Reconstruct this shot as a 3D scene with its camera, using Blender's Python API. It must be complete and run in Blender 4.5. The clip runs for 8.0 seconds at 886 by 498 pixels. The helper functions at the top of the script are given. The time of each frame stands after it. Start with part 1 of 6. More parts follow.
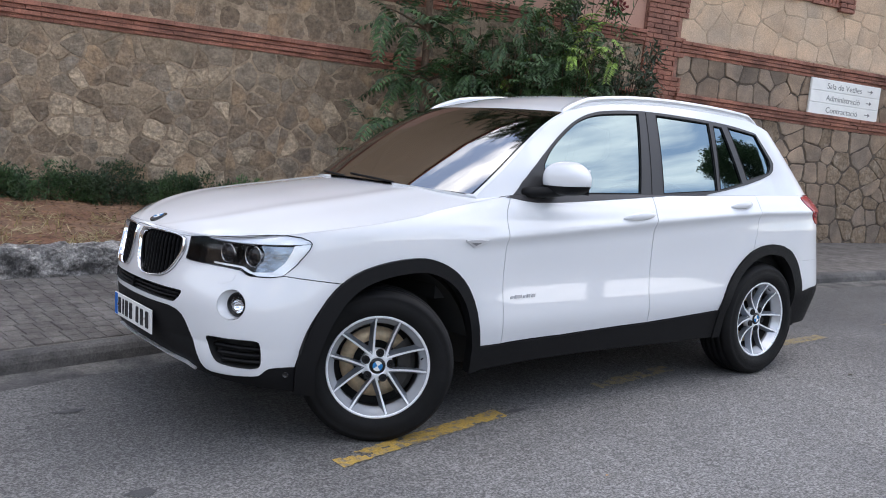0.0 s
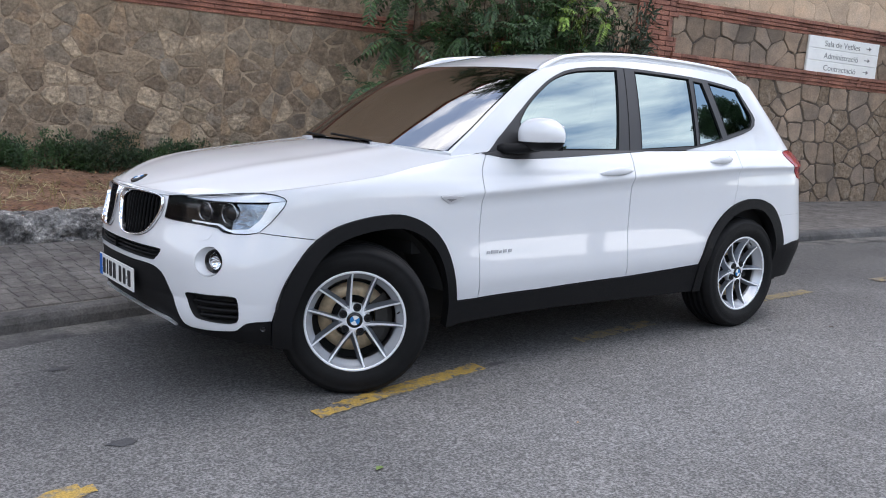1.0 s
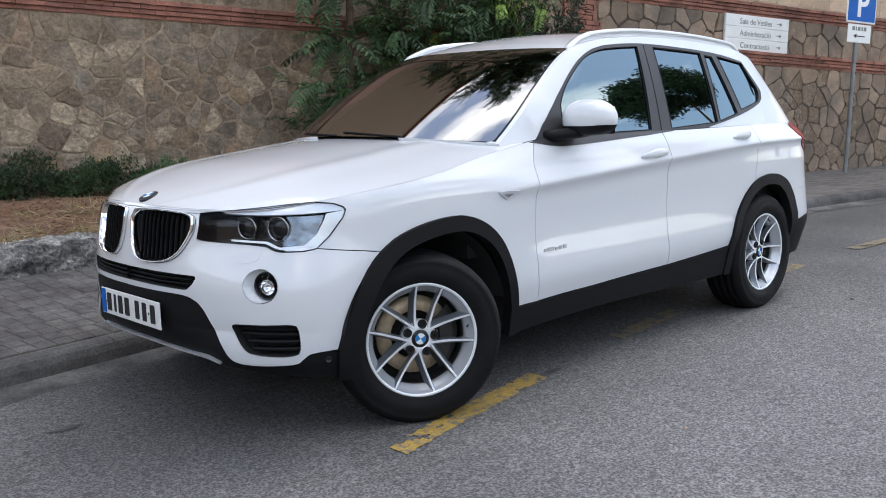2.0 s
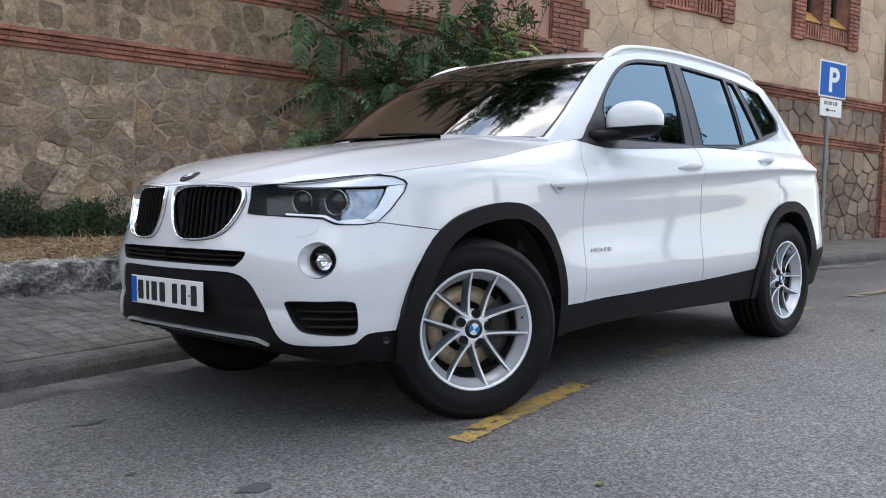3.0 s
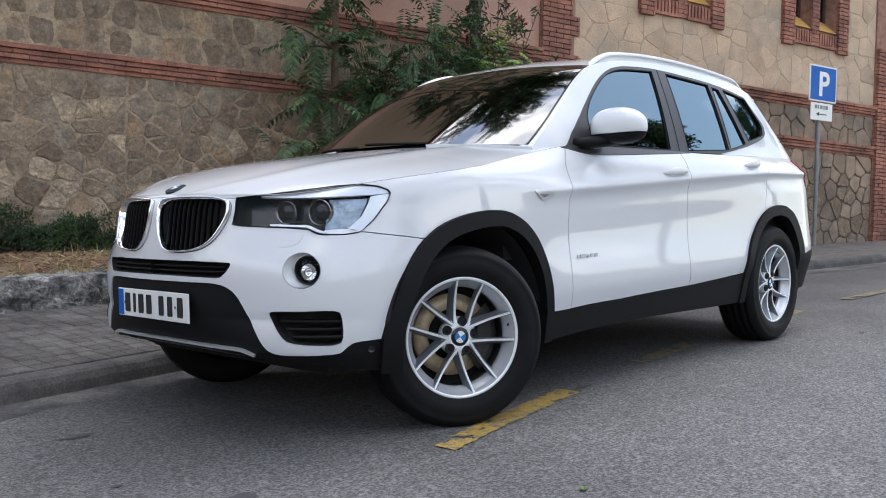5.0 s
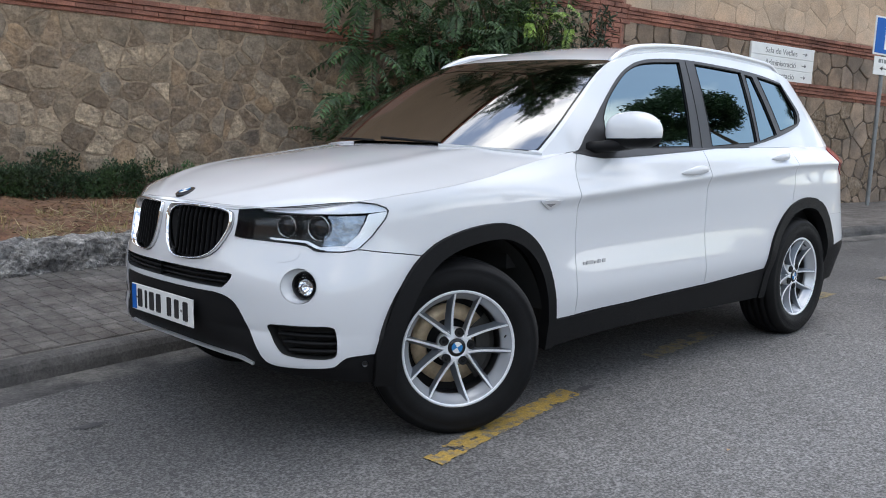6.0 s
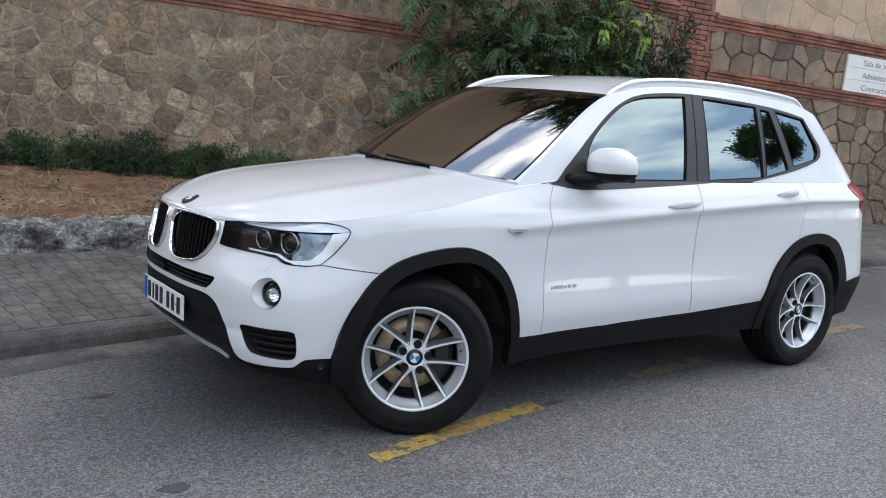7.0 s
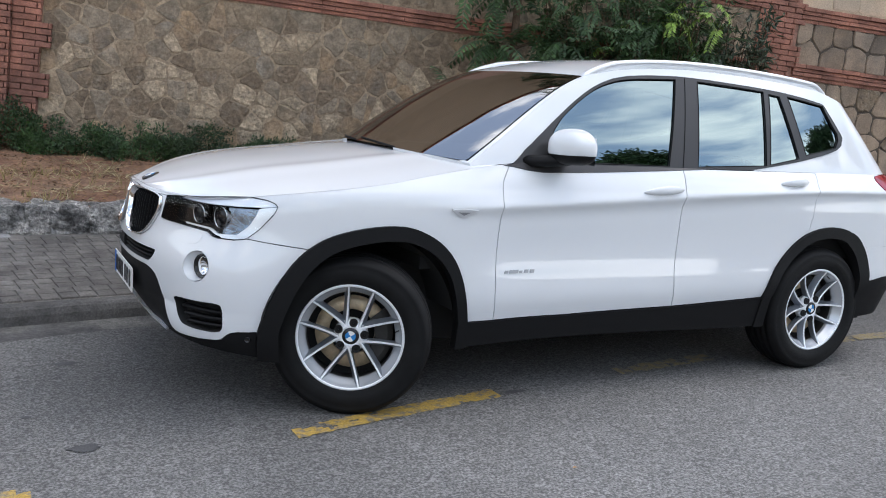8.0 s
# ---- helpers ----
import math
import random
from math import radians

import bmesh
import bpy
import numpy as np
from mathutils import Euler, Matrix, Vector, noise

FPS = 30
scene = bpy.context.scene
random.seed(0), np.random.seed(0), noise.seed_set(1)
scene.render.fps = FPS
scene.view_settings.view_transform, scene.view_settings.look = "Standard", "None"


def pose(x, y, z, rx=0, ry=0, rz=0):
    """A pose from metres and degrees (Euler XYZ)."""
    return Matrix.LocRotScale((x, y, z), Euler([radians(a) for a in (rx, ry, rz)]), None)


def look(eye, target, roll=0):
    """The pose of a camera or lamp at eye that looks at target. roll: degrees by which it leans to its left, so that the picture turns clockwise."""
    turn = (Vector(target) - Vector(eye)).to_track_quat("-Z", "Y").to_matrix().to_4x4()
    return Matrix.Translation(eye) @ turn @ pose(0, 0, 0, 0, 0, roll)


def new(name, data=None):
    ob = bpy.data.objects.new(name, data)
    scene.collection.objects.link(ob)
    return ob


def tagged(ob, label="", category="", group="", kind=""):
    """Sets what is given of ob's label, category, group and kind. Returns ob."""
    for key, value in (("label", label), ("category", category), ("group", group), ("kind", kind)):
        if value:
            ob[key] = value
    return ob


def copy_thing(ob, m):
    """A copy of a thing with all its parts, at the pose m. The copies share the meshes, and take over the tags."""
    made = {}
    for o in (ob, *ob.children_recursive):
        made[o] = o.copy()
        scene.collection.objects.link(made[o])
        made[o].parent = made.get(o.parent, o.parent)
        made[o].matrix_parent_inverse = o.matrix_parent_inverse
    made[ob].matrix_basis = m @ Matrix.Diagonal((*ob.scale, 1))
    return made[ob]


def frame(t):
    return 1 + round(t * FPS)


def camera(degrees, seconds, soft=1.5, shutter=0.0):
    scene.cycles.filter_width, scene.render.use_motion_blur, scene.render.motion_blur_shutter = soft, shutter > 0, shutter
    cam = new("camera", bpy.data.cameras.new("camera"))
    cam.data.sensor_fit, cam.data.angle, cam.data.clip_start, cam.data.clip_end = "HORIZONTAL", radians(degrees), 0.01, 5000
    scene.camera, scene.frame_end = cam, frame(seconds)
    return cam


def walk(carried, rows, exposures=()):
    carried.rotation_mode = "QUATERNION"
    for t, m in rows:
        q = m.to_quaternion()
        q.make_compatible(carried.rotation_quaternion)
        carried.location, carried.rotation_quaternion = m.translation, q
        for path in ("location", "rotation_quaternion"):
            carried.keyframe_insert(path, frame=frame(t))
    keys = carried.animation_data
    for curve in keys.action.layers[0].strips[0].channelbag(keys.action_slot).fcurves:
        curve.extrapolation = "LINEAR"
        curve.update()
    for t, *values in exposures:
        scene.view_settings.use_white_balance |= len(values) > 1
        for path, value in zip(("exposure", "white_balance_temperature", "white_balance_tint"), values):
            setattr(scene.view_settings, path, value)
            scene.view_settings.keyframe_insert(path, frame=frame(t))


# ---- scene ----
# camera: rows are given on the sloping street's own axes and tilted with it
cam = camera(51.7, 8.0, 1.0)
DIR = Vector((0.9664, -0.2571, 0.0))
SLOPE = Matrix.Rotation(radians(3.2), 4, DIR.cross(Vector((0, 0, 1))))
PATH = [
    (0, (-2.166, -4.208, 1.381), (-0.976, -2.619, 1.135), 3.0),
    (0.5, (-2.085, -4.41, 1.342), (-0.911, -2.818, 1.049), 3.1),
    (1, (-2.086, -4.371, 1.342), (-0.916, -2.78, 1.026), 2.1),
    (1.2, (-2.127, -4.237, 1.334), (-0.938, -2.662, 1.011), 1.1),
    (2.3, (-2.506, -3.318, 1.158), (-1.079, -1.945, 0.878), -1.1),
    (2.5, (-2.57, -3.23, 1.022), (-1.116, -1.878, 0.781), -0.7),
    (3, (-2.611, -3.164, 0.857), (-1.157, -1.795, 0.741), -0.2),
    (3.5, (-2.608, -3.162, 0.838), (-1.147, -1.797, 0.763), 0.0),
    (4, (-2.602, -3.189, 0.838), (-1.135, -1.833, 0.754), -0.2),
    (4.2, (-2.604, -3.196, 0.834), (-1.135, -1.842, 0.750), -0.5),
    (5.3, (-2.579, -3.231, 0.885), (-1.131, -1.856, 0.779), -1.3),
    (5.5, (-2.563, -3.256, 0.951), (-1.134, -1.863, 0.811), -0.9),
    (6, (-2.443, -3.375, 1.204), (-1.083, -1.932, 0.94), 0.7),
    (6.5, (-2.335, -3.638, 1.375), (-1.059, -2.131, 1.06), 2.2),
    (7, (-2.167, -4.013, 1.445), (-1.007, -2.415, 1.128), 3.9),
    (7.5, (-1.816, -4.279, 1.418), (-0.779, -2.598, 1.105), 4.4),
    (8, (-1.432, -4.418, 1.379), (-0.516, -2.669, 1.056), 3.9),
]
walk(cam, [(t, SLOPE @ look(eye, target, roll)) for t, eye, target, roll in PATH], [(0, -0.10, 6130, 17), (1.2, -0.12, 6130, 16), (2.5, -0.18, 6170, 14), (4, -0.18, 6190, 15), (5.5, -0.20, 6190, 14), (6.5, -0.23, 6180, 13), (7.5, -0.17, 6180, 13), (8, -0.13, 6180, 13.5)])
# world: bright, partly clouded sky; the street lies in open shade
world = bpy.data.worlds.new("sky")
scene.world = world
world.use_nodes = True
wt = world.node_tree
wt.nodes.clear()
SUN_EL, SUN_AZ = radians(58), radians(85)
w_sky = wt.nodes.new("ShaderNodeTexSky")
w_sky.sky_type, w_sky.sun_disc, w_sky.sun_elevation, w_sky.sun_rotation = "NISHITA", False, SUN_EL, SUN_AZ
w_sky.air_density, w_sky.dust_density = 1.5, 0.6
w_co = wt.nodes.new("ShaderNodeTexCoord")
w_map = wt.nodes.new("ShaderNodeMapping")
w_map.inputs["Scale"].default_value = (1.0, 1.0, 3.2)
w_map.inputs["Location"].default_value = (-5.094, 8.379, -1.149)
w_noise = wt.nodes.new("ShaderNodeTexNoise")
w_noise.inputs["Scale"].default_value, w_noise.inputs["Detail"].default_value, w_noise.inputs["Roughness"].default_value = 2.3, 7, 0.55
w_ramp = wt.nodes.new("ShaderNodeValToRGB")
w_ramp.color_ramp.elements[0].position, w_ramp.color_ramp.elements[1].position = 0.47, 0.64
w_ramp.color_ramp.elements[0].color = (0.09, 0.09, 0.09, 1)
w_mix = wt.nodes.new("ShaderNodeMix")
w_mix.data_type = "RGBA"
w_mix.inputs["B"].default_value = (15, 14.7, 13.6, 1)
w_bg = wt.nodes.new("ShaderNodeBackground")
w_bg.inputs["Strength"].default_value = 0.237
w_out = wt.nodes.new("ShaderNodeOutputWorld")
wt.links.new(w_co.outputs["Generated"], w_map.inputs["Vector"])
wt.links.new(w_map.outputs["Vector"], w_noise.inputs["Vector"])
wt.links.new(w_noise.outputs["Fac"], w_ramp.inputs["Fac"])
wt.links.new(w_ramp.outputs["Color"], w_mix.inputs["Factor"])
wt.links.new(w_sky.outputs["Color"], w_mix.inputs["A"])
wt.links.new(w_mix.outputs["Result"], w_bg.inputs["Color"])
wt.links.new(w_bg.outputs["Background"], w_out.inputs["Surface"])

sun = new("sun", bpy.data.lights.new("sun", "SUN"))
sun.data.energy, sun.data.angle, sun.data.color = 0.75, radians(20), (1.0, 0.95, 0.88)
sun.matrix_world = look((5.28, 0.46, 8.48), (0, 0, 0))
# ---- materials ----
def mat(name, color, rough=0.6, metal=0.0, coat=0.0, vary=0.0, grain=0.0, scale=40.0, big=3.0, bump=0.0, bump_scale=None,
        color2=None, spread=(0.4, 0.62), rand=0.0, ior=1.5, relief=0.01):
    """A surface: base colour, large-scale drift towards color2, fine grain, relief, and a shift from piece to piece."""
    m = bpy.data.materials.new(name)
    m.use_nodes = True
    nt, ln = m.node_tree, m.node_tree.links
    b = nt.nodes["Principled BSDF"]
    b.inputs["Base Color"].default_value = (*color, 1)
    b.inputs["Roughness"].default_value, b.inputs["Metallic"].default_value = rough, metal
    b.inputs["IOR"].default_value = ior
    b.inputs["Coat Weight"].default_value, b.inputs["Coat Roughness"].default_value = coat, 0.03
    if not (vary or grain or bump or color2 or rand):
        return m
    co = nt.nodes.new("ShaderNodeTexCoord")
    geo = nt.nodes.new("ShaderNodeNewGeometry")

    def noise_of(sc, detail=6.0, rough_=0.6):
        n = nt.nodes.new("ShaderNodeTexNoise")
        n.inputs["Scale"].default_value, n.inputs["Detail"].default_value, n.inputs["Roughness"].default_value = sc, detail, rough_
        ln.new(geo.outputs["Position"], n.inputs["Vector"])
        return n.outputs["Fac"]

    def mixed(fac, a, c, kind="MIX"):
        x = nt.nodes.new("ShaderNodeMix")
        x.data_type, x.blend_type = "RGBA", kind
        if isinstance(fac, float):
            x.inputs["Factor"].default_value = fac
        else:
            ln.new(fac, x.inputs["Factor"])
        for key, v in (("A", a), ("B", c)):
            if isinstance(v, tuple):
                x.inputs[key].default_value = (*v, 1)
            else:
                ln.new(v, x.inputs[key])
        return x.outputs["Result"]

    def ramp(v, lo, hi, a=0.0, c=1.0):
        r = nt.nodes.new("ShaderNodeMapRange")
        r.inputs["From Min"].default_value, r.inputs["From Max"].default_value = lo, hi
        r.inputs["To Min"].default_value, r.inputs["To Max"].default_value = a, c
        ln.new(v, r.inputs["Value"])
        return r.outputs["Result"]

    out = color
    if color2:
        out = mixed(ramp(noise_of(big), *spread), color, color2)
    if vary:
        dark = ramp(noise_of(big * 3.1, 4.0), 0.3, 0.7, 1 - vary, 1 + vary)
        g = nt.nodes.new("ShaderNodeCombineColor")
        for k in range(3):
            ln.new(dark, g.inputs[k])
        out = mixed(1.0, out, g.outputs[0], "MULTIPLY")
    if grain:
        fine = ramp(noise_of(scale, 3.0, 0.7), 0.3, 0.7, 1 - grain, 1 + grain)
        g = nt.nodes.new("ShaderNodeCombineColor")
        for k in range(3):
            ln.new(fine, g.inputs[k])
        out = mixed(1.0, out, g.outputs[0], "MULTIPLY")
    if rand:
        oi = nt.nodes.new("ShaderNodeObjectInfo")
        r1 = ramp(oi.outputs["Random"], 0, 1, 1 - rand, 1 + rand)
        isl = ramp(geo.outputs["Random Per Island"], 0, 1, 1 - rand, 1 + rand)
        g = nt.nodes.new("ShaderNodeCombineColor")
        prod = nt.nodes.new("ShaderNodeMath")
        prod.operation = "MULTIPLY"
        ln.new(r1, prod.inputs[0])
        ln.new(isl, prod.inputs[1])
        for k in range(3):
            ln.new(prod.outputs[0], g.inputs[k])
        out = mixed(1.0, out, g.outputs[0], "MULTIPLY")
    if not isinstance(out, tuple):
        ln.new(out, b.inputs["Base Color"])
    if bump:
        bp = nt.nodes.new("ShaderNodeBump")
        bp.inputs["Strength"].default_value, bp.inputs["Distance"].default_value = bump, relief
        ln.new(noise_of(bump_scale or scale, 5.0, 0.65), bp.inputs["Height"])
        ln.new(bp.outputs["Normal"], b.inputs["Normal"])
    return m


def glass(name, tint, ior=1.9, skin_tint=(1, 1, 1)):
    """A single pane: clear or tinted body, mirror-like skin."""
    m = bpy.data.materials.new(name)
    m.use_nodes = True
    nt, ln = m.node_tree, m.node_tree.links
    nt.nodes.clear()
    t, g, f = nt.nodes.new("ShaderNodeBsdfTransparent"), nt.nodes.new("ShaderNodeBsdfGlossy"), nt.nodes.new("ShaderNodeFresnel")
    x, o = nt.nodes.new("ShaderNodeMixShader"), nt.nodes.new("ShaderNodeOutputMaterial")
    t.inputs["Color"].default_value = (*tint, 1)
    g.inputs["Roughness"].default_value = 0.0
    g.inputs["Color"].default_value = (*skin_tint, 1)
    f.inputs["IOR"].default_value = ior
    ln.new(f.outputs[0], x.inputs[0])
    ln.new(t.outputs[0], x.inputs[1])
    ln.new(g.outputs[0], x.inputs[2])
    ln.new(x.outputs[0], o.inputs[0])
    return m


M_PAINT = mat("white_paint", (0.69, 0.705, 0.725), 0.4, coat=1.0, ior=1.3)
M_PAINT.node_tree.nodes["Principled BSDF"].inputs["Coat IOR"].default_value = 1.62
M_BLACK = mat("black_plastic", (0.010, 0.010, 0.0107), 0.55, ior=1.22, grain=0.25, scale=900, bump=0.12, bump_scale=1400)
M_GLOSSBLACK = mat("gloss_black", (0.01, 0.01, 0.011), 0.12)
M_RUBBER = mat("tyre_rubber", (0.009, 0.009, 0.0094), 0.6, ior=1.25, vary=0.25, grain=0.2, scale=300, bump=0.15, bump_scale=500)
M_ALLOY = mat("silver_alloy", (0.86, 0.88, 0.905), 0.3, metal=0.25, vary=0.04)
# darker copies of the silver alloy: shade painted onto spoke flanks and rim dish
M_FLANK_SHADE = mat("alloy_flank_shaded", (0.24, 0.26, 0.29), 0.3, metal=0.6, vary=0.08)
M_DISH_SHADE = mat("alloy_dish_shaded", (0.56, 0.58, 0.61), 0.26, metal=0.5, vary=0.05)
M_BARREL = mat("dark_barrel", (0.035, 0.034, 0.034), 0.55, metal=0.3, vary=0.3)
M_CHROME = mat("chrome", (0.82, 0.82, 0.83), 0.06, metal=1.0)
M_GLASS = glass("window_glass", (0.06, 0.07, 0.075), 3.2, (0.78, 0.965, 1.0))
M_SCREEN = glass("windscreen_glass", (0.05, 0.05, 0.047), 4.2)
M_LENS = glass("lamp_lens", (0.96, 0.97, 0.98), 1.2)
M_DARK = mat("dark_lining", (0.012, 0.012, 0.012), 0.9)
M_RED = mat("red_lens", (0.27, 0.008, 0.014), 0.15, ior=1.45)
M_DISC = mat("brake_disc", (0.66, 0.52, 0.34), 0.42, metal=0.35, vary=0.25, big=9)
M_PLATE = mat("plate_white", (0.78, 0.78, 0.75), 0.35)
M_INK = mat("plate_ink", (0.012, 0.012, 0.014), 0.5)
M_BLUE = mat("sign_blue", (0.006, 0.115, 0.46), 0.5, vary=0.06, ior=1.3)
M_WHITE = mat("sign_white", (0.80, 0.81, 0.80), 0.4, vary=0.04)
M_GREY = mat("grey_metal", (0.22, 0.23, 0.235), 0.5, metal=0.5, vary=0.15, grain=0.1, scale=80)

# the place
def asphalt():
    """Worn asphalt: pale chippings of two sizes in a darker binder, with broad worn and dirty areas."""
    m = mat("worn_asphalt", (0.148, 0.145, 0.143), 0.88, vary=0.14, grain=0.3, scale=230, big=0.45, bump=0.7, bump_scale=120, color2=(0.205, 0.199, 0.192), spread=(0.36, 0.66))
    nt, ln = m.node_tree, m.node_tree.links
    b = nt.nodes["Principled BSDF"]
    old = b.inputs["Base Color"].links[0].from_socket
    geo = nt.nodes.new("ShaderNodeNewGeometry")
    last = old
    for scale, lo, hi, dark, pale in ((95, 0.40, 0.62, 0.62, 1.55), (38, 0.36, 0.66, 0.80, 1.22)):
        n = nt.nodes.new("ShaderNodeTexNoise")
        n.inputs["Scale"].default_value, n.inputs["Detail"].default_value, n.inputs["Roughness"].default_value = scale, 2.0, 0.5
        ln.new(geo.outputs["Position"], n.inputs["Vector"])
        r = nt.nodes.new("ShaderNodeMapRange")
        for key, v in (("From Min", lo), ("From Max", hi), ("To Min", dark), ("To Max", pale)):
            r.inputs[key].default_value = v
        ln.new(n.outputs["Fac"], r.inputs["Value"])
        c = nt.nodes.new("ShaderNodeCombineColor")
        for k in range(3):
            ln.new(r.outputs["Result"], c.inputs[k])
        x = nt.nodes.new("ShaderNodeMix")
        x.data_type, x.blend_type = "RGBA", "MULTIPLY"
        x.inputs["Factor"].default_value = 1.0
        ln.new(last, x.inputs["A"])
        ln.new(c.outputs[0], x.inputs["B"])
        last = x.outputs["Result"]
    # the parking lane by the kerb is greasier and darker than the worn travel lane; the darkening also paints in shade
    # round the car
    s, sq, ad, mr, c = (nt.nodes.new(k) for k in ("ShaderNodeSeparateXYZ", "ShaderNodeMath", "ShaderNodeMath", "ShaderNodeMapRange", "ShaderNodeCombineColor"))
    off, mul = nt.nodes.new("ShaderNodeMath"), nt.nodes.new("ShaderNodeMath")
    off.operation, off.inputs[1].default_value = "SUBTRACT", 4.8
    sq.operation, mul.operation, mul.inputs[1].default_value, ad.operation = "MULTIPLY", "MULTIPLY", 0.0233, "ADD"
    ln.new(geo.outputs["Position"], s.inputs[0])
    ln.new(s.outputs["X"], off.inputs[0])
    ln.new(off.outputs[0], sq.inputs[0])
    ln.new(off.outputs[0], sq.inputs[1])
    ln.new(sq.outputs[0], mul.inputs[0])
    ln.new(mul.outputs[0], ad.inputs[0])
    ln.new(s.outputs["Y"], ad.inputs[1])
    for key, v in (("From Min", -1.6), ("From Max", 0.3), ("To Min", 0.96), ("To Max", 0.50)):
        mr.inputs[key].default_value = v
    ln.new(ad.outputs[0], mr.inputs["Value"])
    # this darkening, grease and painted shade together, thins out where the bay ends
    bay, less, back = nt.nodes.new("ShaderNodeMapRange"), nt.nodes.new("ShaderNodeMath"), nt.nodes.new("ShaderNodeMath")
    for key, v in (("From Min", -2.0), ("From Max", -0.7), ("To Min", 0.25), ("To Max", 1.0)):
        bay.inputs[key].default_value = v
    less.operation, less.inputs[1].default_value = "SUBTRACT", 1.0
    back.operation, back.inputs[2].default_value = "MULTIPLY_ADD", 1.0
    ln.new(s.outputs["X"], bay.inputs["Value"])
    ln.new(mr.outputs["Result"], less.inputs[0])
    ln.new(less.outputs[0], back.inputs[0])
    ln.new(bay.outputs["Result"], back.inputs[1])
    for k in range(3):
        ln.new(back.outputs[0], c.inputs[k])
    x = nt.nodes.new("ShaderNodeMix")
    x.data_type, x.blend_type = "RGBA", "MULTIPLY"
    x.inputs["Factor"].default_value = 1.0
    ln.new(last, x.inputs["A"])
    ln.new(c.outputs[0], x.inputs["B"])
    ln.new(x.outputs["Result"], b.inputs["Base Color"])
    return m


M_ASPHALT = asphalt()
M_PAVER = mat("grey_paver", (0.138, 0.128, 0.118), 0.88, vary=0.35, grain=0.35, scale=90, big=3.0, bump=0.6, bump_scale=110, color2=(0.095, 0.086, 0.078), rand=0.16)
M_PAVER_L = mat("pale_paver", (0.30, 0.30, 0.30), 0.85, vary=0.2, grain=0.25, scale=120, big=1.6, bump=0.35, bump_scale=150, rand=0.1)
M_KERB = mat("kerb_concrete", (0.105, 0.100, 0.096), 0.88, vary=0.34, grain=0.34, scale=70, big=1.6, bump=0.8, bump_scale=60, color2=(0.060, 0.058, 0.056), rand=0.14)
M_GUTTER = mat("dusty_gutter", (0.135, 0.128, 0.118), 0.92, vary=0.35, grain=0.4, scale=60, big=2.4, bump=0.7, bump_scale=70, color2=(0.070, 0.068, 0.066), spread=(0.42, 0.56))
M_ROCK = mat("rough_kerb_rock", (0.43, 0.41, 0.385), 0.9, vary=0.55, grain=0.5, scale=44, big=6, bump=1.0, bump_scale=22, relief=0.08, color2=(0.13, 0.125, 0.12), rand=0.18)
M_SOIL = mat("dry_soil", (0.165, 0.082, 0.046), 0.95, vary=0.40, grain=0.55, scale=45, big=1.7, bump=1.0, bump_scale=30, color2=(0.225, 0.135, 0.082))
M_STONE = mat("rubble_stone", (0.340, 0.256, 0.174), 0.92, vary=0.32, grain=0.24, scale=32, big=2.6, bump=1.0, bump_scale=20, relief=0.03, color2=(0.231, 0.182, 0.130), rand=0.12)
M_STONE_G = mat("grey_stone", (0.267, 0.214, 0.158), 0.92, vary=0.34, grain=0.24, scale=32, big=2.8, bump=1.0, bump_scale=20, relief=0.03, color2=(0.272, 0.238, 0.196), spread=(0.55, 0.75), rand=0.10)
M_STONE_B = mat("brown_stone", (0.338, 0.236, 0.147), 0.92, vary=0.34, grain=0.24, scale=32, big=2.4, bump=1.0, bump_scale=20, relief=0.03, color2=(0.190, 0.151, 0.115), rand=0.10)
M_STONE_P = mat("pale_stone", (0.440, 0.342, 0.238), 0.92, vary=0.34, grain=0.24, scale=32, big=7.0, bump=1.0, bump_scale=18, relief=0.04, color2=(0.294, 0.233, 0.170), spread=(0.45, 0.6), rand=0.12)
M_STONE_D = mat("dark_stone", (0.204, 0.151, 0.104), 0.92, vary=0.30, grain=0.24, scale=32, big=6.0, bump=1.0, bump_scale=18, relief=0.035, color2=(0.281, 0.229, 0.175), spread=(0.52, 0.7), rand=0.12)
M_MORTAR = mat("old_mortar", (0.362, 0.277, 0.193), 0.95, vary=0.36, grain=0.24, scale=32, big=2.2, bump=1.0, bump_scale=22, relief=0.025, color2=(0.265, 0.201, 0.140))
M_COBBLE = mat("grey_brown_stone", (0.285, 0.21, 0.15), 0.88, vary=0.25, grain=0.25, scale=60, big=1.5, bump=0.8, bump_scale=40, color2=(0.175, 0.138, 0.108), rand=0.26)
M_JOINT = mat("dark_joint", (0.095, 0.076, 0.060), 0.95, vary=0.3, grain=0.3, scale=80)
M_FLAG = mat("tan_flagstone", (0.53, 0.385, 0.265), 0.88, vary=0.16, grain=0.2, scale=60, big=1.0, bump=0.6, bump_scale=45, color2=(0.44, 0.35, 0.265), rand=0.14)
M_FLAGJ = mat("tan_joint", (0.43, 0.335, 0.242), 0.95, vary=0.25, grain=0.25, scale=80)
M_BRICK = mat("red_brick", (0.350, 0.152, 0.106), 0.9, vary=0.34, grain=0.30, scale=60, big=1.4, bump=0.8, bump_scale=60, color2=(0.225, 0.105, 0.078), rand=0.15)
M_BRICKJ = mat("brick_joint", (0.30, 0.165, 0.125), 0.95, vary=0.3, grain=0.3, scale=80)
M_PINK = mat("pink_plaster", (0.50, 0.295, 0.225), 0.9, vary=0.08, grain=0.08, scale=60, big=0.6, bump=0.25, bump_scale=70, color2=(0.46, 0.29, 0.225))
